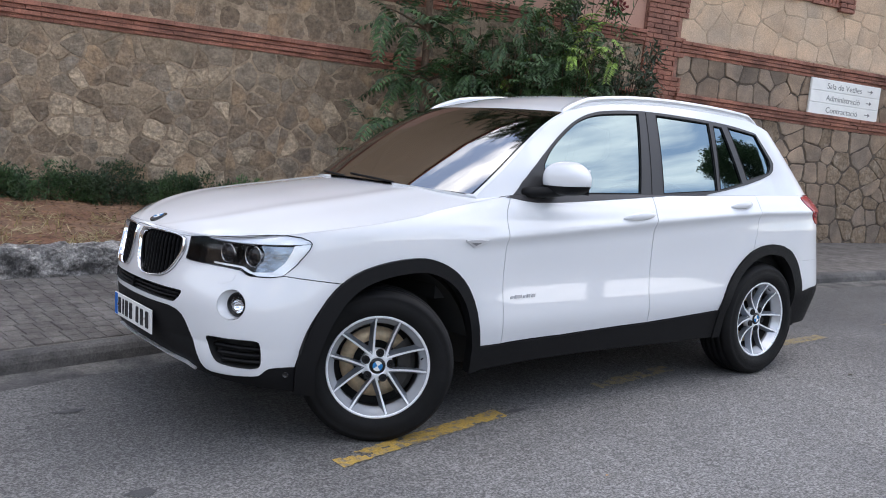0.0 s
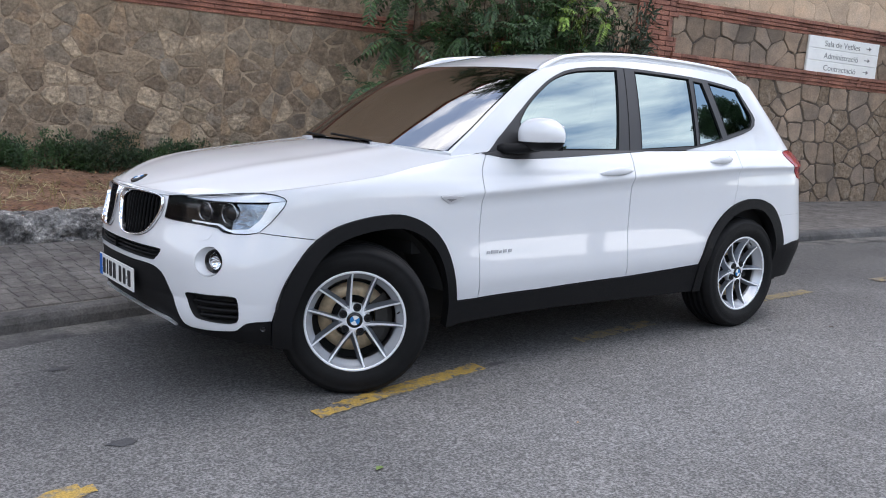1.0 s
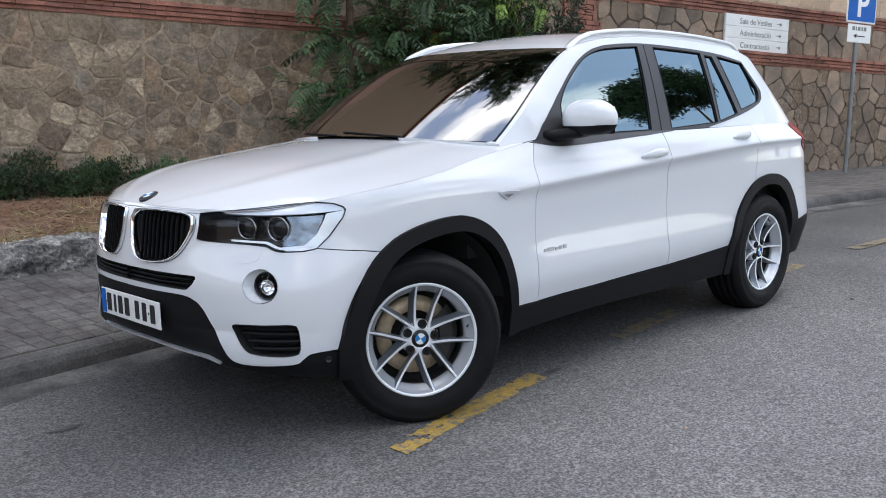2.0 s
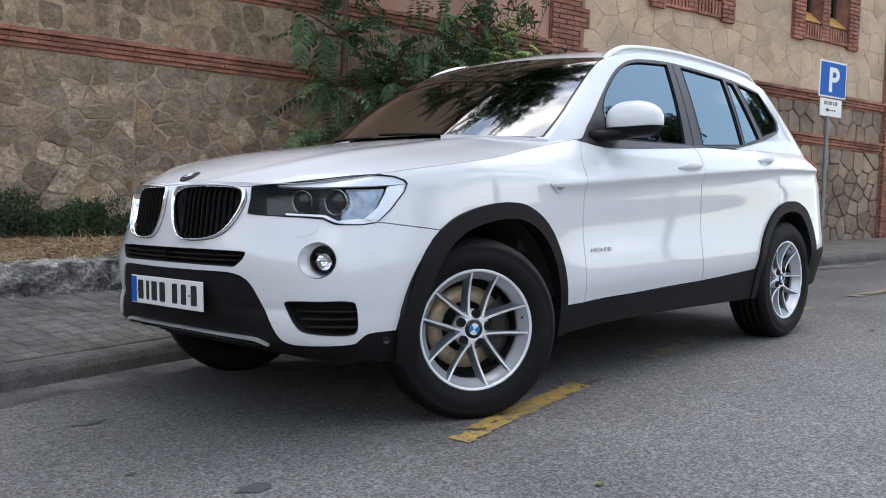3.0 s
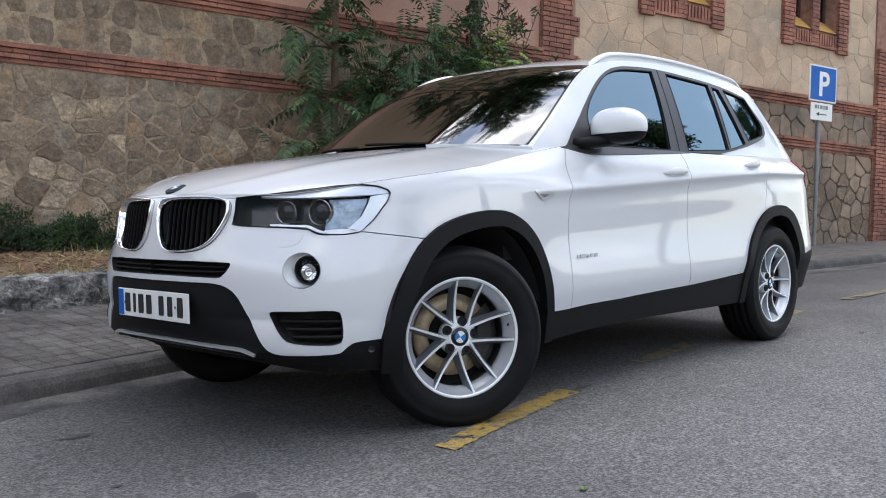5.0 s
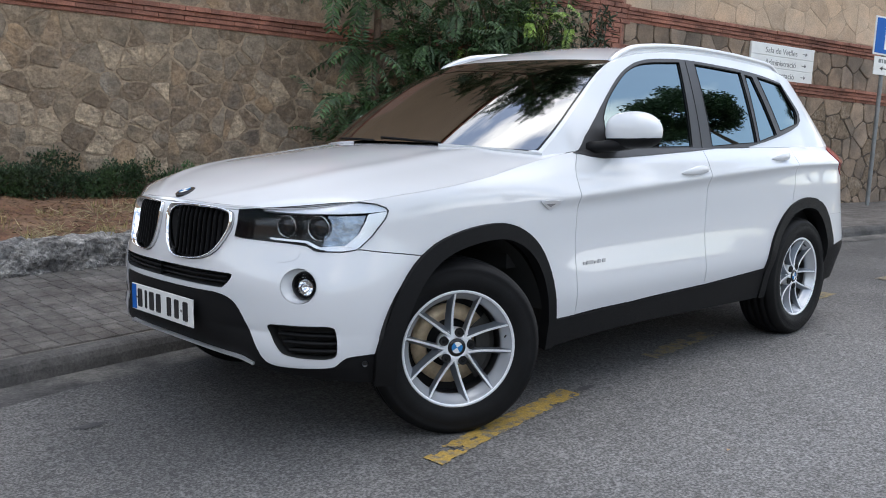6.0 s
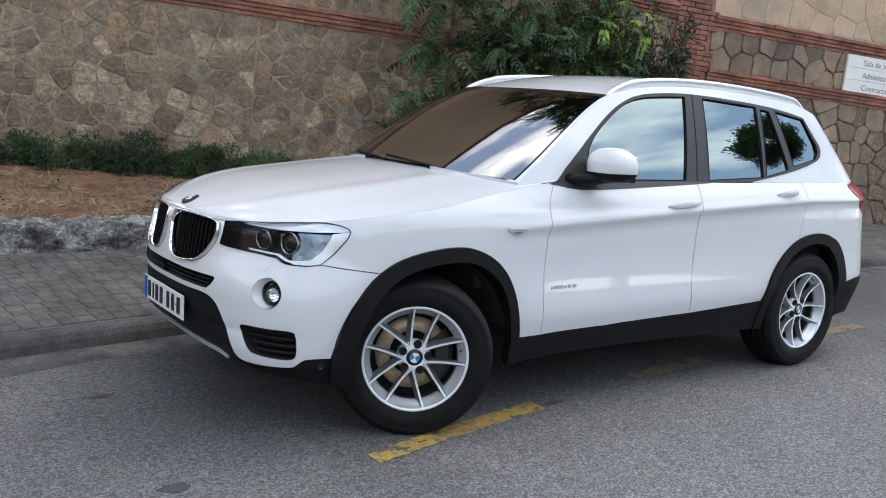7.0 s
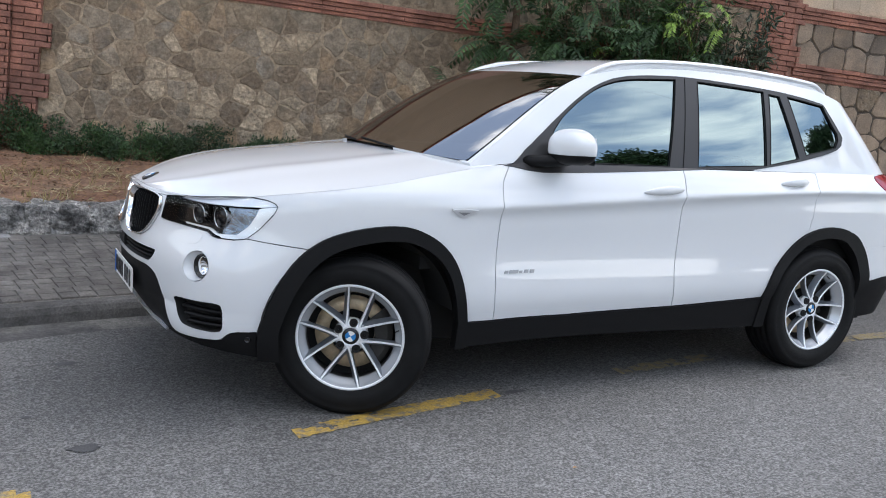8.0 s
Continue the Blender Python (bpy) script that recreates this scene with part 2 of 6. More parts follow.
M_TANP = mat("tan_plaster", (0.36, 0.255, 0.17), 0.9, vary=0.08, grain=0.06, scale=60, big=0.5)
M_YELLOW = mat("worn_yellow_paint", (0.43, 0.28, 0.055), 0.78, vary=0.2, grain=0.35, scale=130, big=26, bump=0.5, bump_scale=140, color2=(0.19, 0.165, 0.125), spread=(0.47, 0.63))
M_YELLOW_F = mat("faded_yellow_paint", (0.26, 0.205, 0.095), 0.8, vary=0.2, grain=0.35, scale=130, big=26, bump=0.5, bump_scale=140, color2=(0.165, 0.150, 0.125), spread=(0.42, 0.60))
M_STRAW = mat("straw", (0.42, 0.35, 0.20), 0.8, rand=0.4)
M_STAIN = mat("oil_stain", (0.055, 0.055, 0.057), 0.7, vary=0.3, grain=0.4, scale=150)
M_BARK = mat("bark", (0.115, 0.075, 0.05), 0.9, vary=0.3, grain=0.4, scale=60, bump=0.8, bump_scale=50)
M_LEAF = mat("green_leaf", (0.028, 0.060, 0.020), 0.5, vary=0.3, grain=0.15, scale=30, big=2.5, rand=0.4, color2=(0.046, 0.090, 0.026))
M_FLOWER = mat("dark_red_petal", (0.16, 0.012, 0.018), 0.6, vary=0.3)
M_LEAF_Y = mat("pale_leaf", (0.17, 0.26, 0.045), 0.5, vary=0.25, big=2.5, rand=0.4)
M_LEAF_O = mat("grey_green_leaf", (0.040, 0.058, 0.032), 0.5, vary=0.3, big=2.5, rand=0.45)
M_BUSH = mat("bush_leaf", (0.034, 0.074, 0.025), 0.55, vary=0.35, big=2.5, rand=0.5, color2=(0.054, 0.108, 0.030))
M_DRYLEAF = mat("dry_leaf", (0.22, 0.13, 0.06), 0.8, rand=0.75)
M_GRASS = mat("dry_grass", (0.26, 0.22, 0.09), 0.8, rand=0.4)
M_FRAME = mat("window_joinery", (0.07, 0.045, 0.035), 0.5, vary=0.2)
M_SILL = mat("ochre_sill", (0.46, 0.27, 0.075), 0.7, vary=0.2, grain=0.15, scale=60)
# ---- the car's surfaces, on its own axes: x back from the front axle, y across, z up from the road ----
def spline(xs, ys):
    """A natural cubic through the points, flat-clamped outside."""
    xs, ys = np.array(xs, float), np.array(ys, float)
    n, h = len(xs), np.diff(xs)
    a, r = np.zeros((n, n)), np.zeros(n)
    a[0, 0] = a[-1, -1] = 1
    for i in range(1, n - 1):
        a[i, i - 1], a[i, i], a[i, i + 1] = h[i - 1], 2 * (h[i - 1] + h[i]), h[i]
        r[i] = 6 * ((ys[i + 1] - ys[i]) / h[i] - (ys[i] - ys[i - 1]) / h[i - 1])
    m = np.linalg.solve(a, r)

    def f(x):
        x = np.clip(np.asarray(x, float), xs[0], xs[-1])
        i = np.clip(np.searchsorted(xs, x) - 1, 0, n - 2)
        u, v = x - xs[i], xs[i + 1] - x
        return (m[i] * v**3 + m[i + 1] * u**3) / (6 * h[i]) + (ys[i] / h[i] - m[i] * h[i] / 6) * v + (ys[i + 1] / h[i] - m[i + 1] * h[i] / 6) * u
    return f


X_F, X_R = 0.2, 3.0
nose = spline((0.20, 0.30, 0.38, 0.46, 0.55, 0.64, 0.72, 0.82, 0.90, 0.96, 1.12), (-0.56, -0.68, -0.745, -0.783, -0.795, -0.80, -0.79, -0.775, -0.75, -0.69, -0.5))
nose_n = spline((0.2, 0.5, 0.62, 0.76, 0.9, 1.12), (4.2, 4.2, 3.9, 3.2, 3.0, 2.9))
tail = spline((0.20, 0.35, 0.6, 0.9, 1.1, 1.2), (3.55, 3.63, 3.67, 3.635, 3.60, 3.565))
half = spline((0.20, 0.30, 0.40, 0.47, 0.53, 0.62, 0.74, 0.86, 0.935, 0.96, 0.985, 1.03, 1.07, 1.12),
              (0.855, 0.878, 0.896, 0.911, 0.9120, 0.8995, 0.8865, 0.887, 0.8975, 0.9070, 0.8975, 0.875, 0.851, 0.812))
half_front = spline((0.20, 0.40, 0.60, 0.80, 0.90, 0.96, 1.0, 1.04, 1.12), (0.86, 0.885, 0.89, 0.893, 0.893, 0.885, 0.865, 0.83, 0.74))


def width(x, z):
    k = np.clip((x - 0.25) / 0.55, 0, 1)
    k = k * k * (3 - 2 * k)
    rise = (0.052 * (np.clip(x, 0.6, 2.8) - 1.5) - 0.003) * np.clip((z - 0.6) / 0.25, 0, 1) * np.clip((1.112 - z) / 0.12, 0, 1)
    w = half_front(z) * (1 - k) + half(z - rise) * k
    w = w + 0.018 * np.exp(-((x - 2.86) / 0.5) ** 2 - ((z - 0.72) / 0.3) ** 2) + 0.012 * np.exp(-((x - 0.1) / 0.4) ** 2 - ((z - 0.68) / 0.25) ** 2)
    return w - 0.02 * np.clip((x - 2.2) / 0.8, 0, 1) ** 2 * np.clip((z - 0.9) / 0.2, 0, 1)


def shell(a, z):
    """The lower body, near side: a from 0 at the nose's middle over 1 at x = 0.2 and 3.8 at x = 3.0 to 4.8 at the tail's middle."""
    a, z = np.broadcast_arrays(np.asarray(a, float), np.asarray(z, float))
    p = np.empty(a.shape + (3,))
    p[..., 2] = z
    f, r = np.clip(a, 0, 1) * (np.pi / 2), np.clip(4.8 - a, 0, 1) * (np.pi / 2)
    n = nose_n(z)
    rf = ((np.cos(f) / (X_F - nose(z))) ** n + (np.sin(f) / width(X_F, z)) ** n) ** (-1 / n)
    rf = rf * (1 - 0.058 * np.exp(-(((a - 0.37) / 0.17) ** 2)) * np.clip((z - 0.34) / 0.12, 0, 1))
    rr = ((np.cos(r) / (tail(z) - X_R)) ** 4 + (np.sin(r) / width(X_R, z)) ** 4) ** (-1 / 4)
    side = np.clip(a, 1, 3.8) - 1 + X_F
    p[..., 0] = np.where(a < 1, X_F - rf * np.cos(f), np.where(a > 3.8, X_R + rr * np.cos(r), side))
    p[..., 1] = -np.where(a < 1, rf * np.sin(f), np.where(a > 3.8, rr * np.sin(r), width(side, z)))
    return p


shell_top = spline((0, 0.25, 0.45, 0.57, 0.7, 0.85, 1.0, 1.3, 1.5, 1.6, 1.7, 1.9, 2.2, 2.8, 3.6, 4.2, 4.8), (0.915, 0.908, 0.912, 0.935, 0.962, 0.988, 1.015, 1.067, 1.099, 1.110, *[1.112] * 7))
BELT = 1.112
roof_edge = spline((0.58, 0.75, 1.0, 1.25, 1.45, 1.7, 2.0, 2.4, 2.8, 3.1, 3.45), (1.10, 1.225, 1.395, 1.525, 1.575, 1.604, 1.617, 1.61, 1.585, 1.55, 1.49))


def cabin(x, z):
    """The side of the cabin above the belt line, near side."""
    x, z = np.broadcast_arrays(np.asarray(x, float), np.asarray(z, float))
    base = width(np.clip(x, 0.5, X_R), np.full(x.shape, BELT)) - 0.02 * np.clip((0.95 - x) / 0.4, 0, 1)
    base = base * np.clip(1 - (np.clip(x - X_R, 0, None) / (tail(BELT) - X_R)) ** 4, 0.05, 1) ** 0.25
    u = (z - BELT) / 0.5
    x = x - 0.5 * np.clip(x - 2.95, 0, None) * np.clip(z - BELT, 0, None) / 0.4
    return np.stack([x, -(base - 0.185 * u - 0.045 * u * u), z], -1)


def top(x, s):
    """Windscreen and roof: the loft between the two cabin edges; s from -1 on the near side to 1."""
    x, s = np.broadcast_arrays(np.asarray(x, float), np.asarray(s, float))
    e = cabin(x, roof_edge(x))
    bow = np.interp(x, (0.58, 1.25, 1.8, 3.0, 3.45), (0.20, 0.13, 0.0, 0.0, -0.08))
    crown = np.interp(x, (0.58, 0.9, 1.2, 1.3, 1.4, 1.5, 1.65, 1.85, 3.45), (0.035, 0.033, 0.027, 0.026, 0.030, 0.038, 0.048, 0.052, 0.05))
    q = 1 - np.abs(s) ** 2.4
    return np.stack([e[..., 0] - bow * q, e[..., 1] * np.abs(s) * np.sign(-s), e[..., 2] + crown * q], -1)


hood_mid = spline((-0.755, -0.69, -0.55, -0.35, -0.1, 0.2, 0.45, 0.52), (0.893, 0.932, 0.985, 1.035, 1.071, 1.106, 1.126, 1.130))


def hood(a, s):
    """The bonnet: from its middle line (s = 0) to the shell's upper edge (s = 1)."""
    a, s = np.broadcast_arrays(np.asarray(a, float), np.asarray(s, float))
    e = shell(a, shell_top(a))
    x0, x1, xc = -0.755, 0.70, 0.46
    mid = x0 + 0.01 + (xc - x0 - 0.01) * np.clip((e[..., 0] - x0) / (x1 - x0), 0, 1)
    zc = hood_mid(mid)
    g = np.abs(s) ** 2.6
    z = zc + (e[..., 2] - zc) * g + 0.007 * np.exp(-(((s - 0.6) / 0.09) ** 2)) * np.clip((mid - x0) / 0.25, 0, 1)
    return np.stack([mid + (e[..., 0] - mid) * s**2, e[..., 1] * s, z], -1)
# ---- building helpers ----
def mesh_of(name, verts, faces, material, smooth=False):
    me = bpy.data.meshes.new(name)
    me.from_pydata([tuple(map(float, v)) for v in verts], [], [tuple(int(i) for i in f) for f in faces])
    me.materials.append(material)
    if smooth:
        me.polygons.foreach_set("use_smooth", [True] * len(me.polygons))
    me.update()
    return me


def part(name, bm, material, parent=None, label="", smooth=False):
    """One mesh object from a bmesh, under a thing or a part."""
    me = bpy.data.meshes.new(name)
    bm.normal_update()
    bm.to_mesh(me)
    bm.free()
    me.materials.append(material)
    if smooth:
        me.polygons.foreach_set("use_smooth", [True] * len(me.polygons))
    ob = new(name, me)
    ob.parent = parent
    return tagged(ob, label)


def put(name, me, parent=None, m=None, label=""):
    """One object on ready mesh data."""
    ob = new(name, me)
    ob.parent = parent
    if m is not None:
        ob.matrix_basis = m
    return tagged(ob, label)


def box_bm(x0, x1, y0, y1, z0, z1, bevel=0.0, seg=1):
    bm = bmesh.new()
    bmesh.ops.create_cube(bm, size=1, matrix=Matrix.Translation(((x0 + x1) / 2, (y0 + y1) / 2, (z0 + z1) / 2)) @ Matrix.Diagonal((x1 - x0, y1 - y0, z1 - z0, 1)))
    if bevel:
        bmesh.ops.bevel(bm, geom=bm.edges[:], offset=bevel, segments=seg, affect="EDGES")
    return bm


def cyl_bm(r0, r1, h, n=24, m=None):
    bm = bmesh.new()
    bmesh.ops.create_cone(bm, cap_ends=True, segments=n, radius1=r0, radius2=r1, depth=h, matrix=m or Matrix())
    return bm


def sheet(name, grid, material, parent=None, flip=False, label="", smooth=True):
    """A mesh from a grid of points, shape (rows, columns, 3)."""
    r, c = grid.shape[:2]
    i = np.arange(r * c).reshape(r, c)
    f = np.stack([i[:-1, :-1], i[:-1, 1:], i[1:, 1:], i[1:, :-1]], -1).reshape(-1, 4)
    if flip:
        f = f[:, ::-1]
    return put(name, mesh_of(name, grid.reshape(-1, 3), f, material, smooth), parent, None, label)


# the wall's own axes: s along the street, q out to the street, z up
WALL = Vector((1.09, 5.761, 0.0))
OUT = Vector((-0.2571, -0.9664, 0.0))
WALL_M = Matrix(((DIR.x, -OUT.x, 0, WALL.x), (DIR.y, -OUT.y, 0, WALL.y), (0, 0, 1, 0), (0, 0, 0, 1)))


def road_z(x, y):
    return 0.0540 * x - 0.01435 * y


def kerb_y(x):
    return 1.33 - 0.0165 * (x - 3.9) ** 2 if x < 12 else 0.247 - 0.267 * (x - 12)


def pave_z(x, y):
    return road_z(x, y) + 0.10 + 0.085 * max(0.0, min(y - kerb_y(x), 3.0)) * max(0.0, min(1.0, (7 - x) / 4))
# ---- cutting a curved skin into panels ----
def inside(poly, x, y):
    """Which of the points lie inside the polygon."""
    px, py = poly[:, 0], poly[:, 1]
    hit = np.zeros(x.shape, bool)
    for i in range(len(poly)):
        x0, y0, x1, y1 = px[i - 1], py[i - 1], px[i], py[i]
        with np.errstate(divide="ignore", invalid="ignore"):
            hit ^= ((y0 > y) != (y1 > y)) & (x < (x1 - x0) * (y - y0) / (y1 - y0) + x0)
    return hit


def rounded(points, n=3, closed=True):
    """A smooth outline through the points (Catmull-Rom)."""
    p = np.array(points, float)
    out, k = [], len(p)
    for i in range(k if closed else k - 1):
        a, b, c, d = (p[(i - 1) % k], p[i], p[(i + 1) % k], p[(i + 2) % k]) if closed else (p[max(i - 1, 0)], p[i], p[i + 1], p[min(i + 2, k - 1)])
        for t in np.arange(n) / n:
            out.append(0.5 * (2 * b + (c - a) * t + (2 * a - 5 * b + 4 * c - d) * t**2 + (3 * b - a - 3 * c + d) * t**3))
    if not closed:
        out.append(p[-1])
    return np.array(out)


def carve(fn, us, vs, regions, low=None, high=None):
    """A grid over fn(u, v), its points drawn onto the outlines of the regions and its faces sorted among them.
    regions: (name, outline) in order of rank; what lies in none is 'rest'. low, high: v's limits as functions of u, vs then runs 0 to 1."""
    us, vs = np.array(us, float), np.array(vs, float)
    nu, nv = len(us), len(vs)
    I, J = np.meshgrid(np.arange(nu, dtype=float), np.arange(nv, dtype=float), indexing="ij")
    taken = np.zeros(I.shape, bool)

    def to_index(poly):
        u, v = poly[:, 0], poly[:, 1]
        if low is not None:
            v = (v - low(u)) / (high(u) - low(u))
        i = np.interp(u, us, np.arange(nu)) + np.where(u < us[0], (u - us[0]) / (us[1] - us[0]), 0) + np.where(u > us[-1], (u - us[-1]) / (us[-1] - us[-2]), 0)
        j = np.interp(v, vs, np.arange(nv)) + np.where(v < vs[0], (v - vs[0]) / (vs[1] - vs[0]), 0) + np.where(v > vs[-1], (v - vs[-1]) / (vs[-1] - vs[-2]), 0)
        return np.stack([i, j], 1)

    polys = [(n, to_index(np.array(p, float))) for n, p in regions]
    snap = np.full(I.shape, -1)
    for k, (_, p) in enumerate(polys):
        best, bx, by = np.full(I.shape, 9.0), I.copy(), J.copy()
        for i in range(len(p)):
            a, b = p[i - 1], p[i]
            i0, i1 = int(max(0, min(a[0], b[0]) - 2)), int(min(nu, max(a[0], b[0]) + 3))
            j0, j1 = int(max(0, min(a[1], b[1]) - 2)), int(min(nv, max(a[1], b[1]) + 3))
            if i1 <= i0 or j1 <= j0:
                continue
            x, y = np.meshgrid(np.arange(i0, i1, dtype=float), np.arange(j0, j1, dtype=float), indexing="ij")
            e = b - a
            t = np.clip(((x - a[0]) * e[0] + (y - a[1]) * e[1]) / max(e @ e, 1e-9), 0, 1)
            cx, cy = a[0] + t * e[0], a[1] + t * e[1]
            dd = np.hypot(cx - x, cy - y)
            better = dd < best[i0:i1, j0:j1]
            best[i0:i1, j0:j1] = np.where(better, dd, best[i0:i1, j0:j1])
            bx[i0:i1, j0:j1] = np.where(better, cx, bx[i0:i1, j0:j1])
            by[i0:i1, j0:j1] = np.where(better, cy, by[i0:i1, j0:j1])
        go = (best < 0.52) & ~taken
        I[go], J[go] = np.clip(bx[go], 0, nu - 1), np.clip(by[go], 0, nv - 1)
        taken |= go
        snap[go] = k
    u = np.interp(I, np.arange(nu), us)
    v = np.interp(J, np.arange(nv), vs)
    if low is not None:
        v = low(u) + (high(u) - low(u)) * v
    P = fn(u, v).reshape(-1, 3)
    ids = np.arange(nu * nv).reshape(nu, nv)
    q = np.stack([ids[:-1, :-1], ids[1:, :-1], ids[1:, 1:], ids[:-1, 1:]], -1).reshape(-1, 4)
    s = snap.reshape(-1)[q]
    d1, d2 = (s[:, 0] >= 0) & (s[:, 2] >= 0), (s[:, 1] >= 0) & (s[:, 3] >= 0)
    tris = np.concatenate([q[d1][:, [0, 1, 2]], q[d1][:, [0, 2, 3]], q[d2 & ~d1][:, [0, 1, 3]], q[d2 & ~d1][:, [1, 2, 3]]])
    quads = q[~d1 & ~d2]
    fi, fj = I.reshape(-1), J.reshape(-1)
    tri_area = np.linalg.norm(np.cross(P[tris[:, 1]] - P[tris[:, 0]], P[tris[:, 2]] - P[tris[:, 0]]), axis=1)
    tris = tris[tri_area > 0.12 * np.median(tri_area)] if len(tris) else tris
    out = {}
    for faces in (quads, tris):
        cx, cy = fi[faces].mean(1), fj[faces].mean(1)
        free = np.ones(len(faces), bool)
        for name, p in polys:
            sel = inside(p, cx, cy) & free
            free &= ~sel
            out.setdefault(name, []).extend(map(tuple, faces[sel]))
        out.setdefault("rest", []).extend(map(tuple, faces[free]))
    vn = np.zeros_like(P)
    for faces in (quads, tris):
        if len(faces):
            nn = np.cross(P[faces[:, 1]] - P[faces[:, 0]], P[faces[:, -1]] - P[faces[:, 0]])
            for c in range(faces.shape[1]):
                np.add.at(vn, faces[:, c], nn)
    vn /= np.maximum(np.linalg.norm(vn, axis=1, keepdims=True), 1e-12)
    return P, vn, out


def panel(P, vn, faces, gap=0.0, proud=0.0, lip=0.0):
    """One panel: moved out by proud, drawn in by gap all round, its rim turned inwards by lip."""
    faces = [f for f in faces]
    used = sorted({i for f in faces for i in f})
    at = {i: k for k, i in enumerate(used)}
    V, N = P[used] + vn[used] * proud, vn[used]
    F = [tuple(at[i] for i in f) for f in faces]
    count = {}
    for f in F:
        for i in range(len(f)):
            count[(f[i - 1], f[i])] = True
    rim = [e for e in count if (e[1], e[0]) not in count]
    if gap:
        pull, edge = np.zeros_like(V), {i for e in rim for i in e}
        for f in F:
            c = V[list(f)].mean(0)
            for i in f:
                if i in edge:
                    pull[i] += c - V[i]
        ln_ = np.linalg.norm(pull, axis=1, keepdims=True)
        V = V + np.where(ln_ > 1e-7, pull / np.maximum(ln_, 1e-7), 0) * gap
    if lip:
        ring = sorted({i for e in rim for i in e})
        k0, k1 = len(V), len(V) + len(ring)
        a, b = {i: k0 + k for k, i in enumerate(ring)}, {i: k1 + k for k, i in enumerate(ring)}
        V = np.concatenate([V, V[ring], V[ring] - N[ring] * lip])
        F = F + [(a[e[1]], a[e[0]], b[e[0]], b[e[1]]) for e in rim]
    return V, F


def skin(name, V, F, material, parent, both="copy", label="", label2=""):
    """Panels for both sides of the car: two objects, or one that joins the two halves."""
    m = np.array((1.0, -1.0, 1.0))
    if both == "join":
        V = np.array(V, float)
        V[np.abs(V[:, 1]) < 0.006, 1] = 0.0
        V2, F2 = np.concatenate([V, V * m]), list(F) + [tuple(i + len(V) for i in f[::-1]) for f in F]
        return [put(name, mesh_of(name, V2, F2, material, True), parent, None, label)]
    obs = [put(name, mesh_of(name, V, F, material, True), parent, None, label)]
    if both == "copy":
        obs.append(put(name, mesh_of(name, V * m, [f[::-1] for f in F], material, True), parent, None, label2 or label))
    return obs


def patch(fn, outline, step, proud=0.0, lip=0.0, gap=0.0):
    """A piece of the skin fn inside an outline of (u, v)."""
    o = np.array(outline, float)
    (u0, v0), (u1, v1) = o.min(0), o.max(0)
    us, vs = np.linspace(u0 - step[0], u1 + step[0], int((u1 - u0) / step[0]) + 4), np.linspace(v0 - step[1], v1 + step[1], int((v1 - v0) / step[1]) + 4)
    P, vn, reg = carve(fn, us, vs, [("in", o)])
    return panel(P, vn, reg["in"], gap, proud, lip)


def lathe(profile, n=64, m=None):
    """A turned shape: (radius, height) profile about the z axis."""
    p = np.array(profile, float)
    a = np.linspace(0, 2 * np.pi, n, endpoint=False)
    V = np.stack([np.outer(np.cos(a), p[:, 0]), np.outer(np.sin(a), p[:, 0]), np.tile(p[:, 1], (n, 1))], -1).reshape(-1, 3)
    k = len(p)
    F = [(i * k + j, ((i + 1) % n) * k + j, ((i + 1) % n) * k + j + 1, i * k + j + 1) for i in range(n) for j in range(k - 1)]
    if m is not None:
        V = V @ np.array(m.to_3x3()).T + np.array(m.translation)
    return V, F


def sweep(path, section, closed_section=True, ups=None):
    """A section (across, up) carried along a path."""
    p, s = np.array(path, float), np.array(section, float)
    t = np.gradient(p, axis=0)
    t /= np.linalg.norm(t, axis=1, keepdims=True)
    up0 = np.array((0.0, 0.0, 1.0)) if ups is None else np.array(ups, float)
    side = np.cross(t, up0)
    side /= np.linalg.norm(side, axis=1, keepdims=True)
    up = np.cross(side, t)
    V = (p[:, None] + side[:, None] * s[None, :, :1] + up[:, None] * s[None, :, 1:]).reshape(-1, 3)
    k, n = len(s), len(p)
    F = [(i * k + j, i * k + (j + 1) % k, (i + 1) * k + (j + 1) % k, (i + 1) * k + j) for i in range(n - 1) for j in range(k if closed_section else k - 1)]
    if closed_section:
        F += [tuple(range(k))[::-1], tuple((n - 1) * k + j for j in range(k))]
    return V, F


def solid(name, V, F, material, parent, label="", smooth=True):
    return put(name, mesh_of(name, V, F, material, smooth), parent, None, label)
# ---- the car ----
car = tagged(new("car"), "clean white five-door SUV parked at the kerb, black lower cladding", "car")
car.matrix_basis = SLOPE


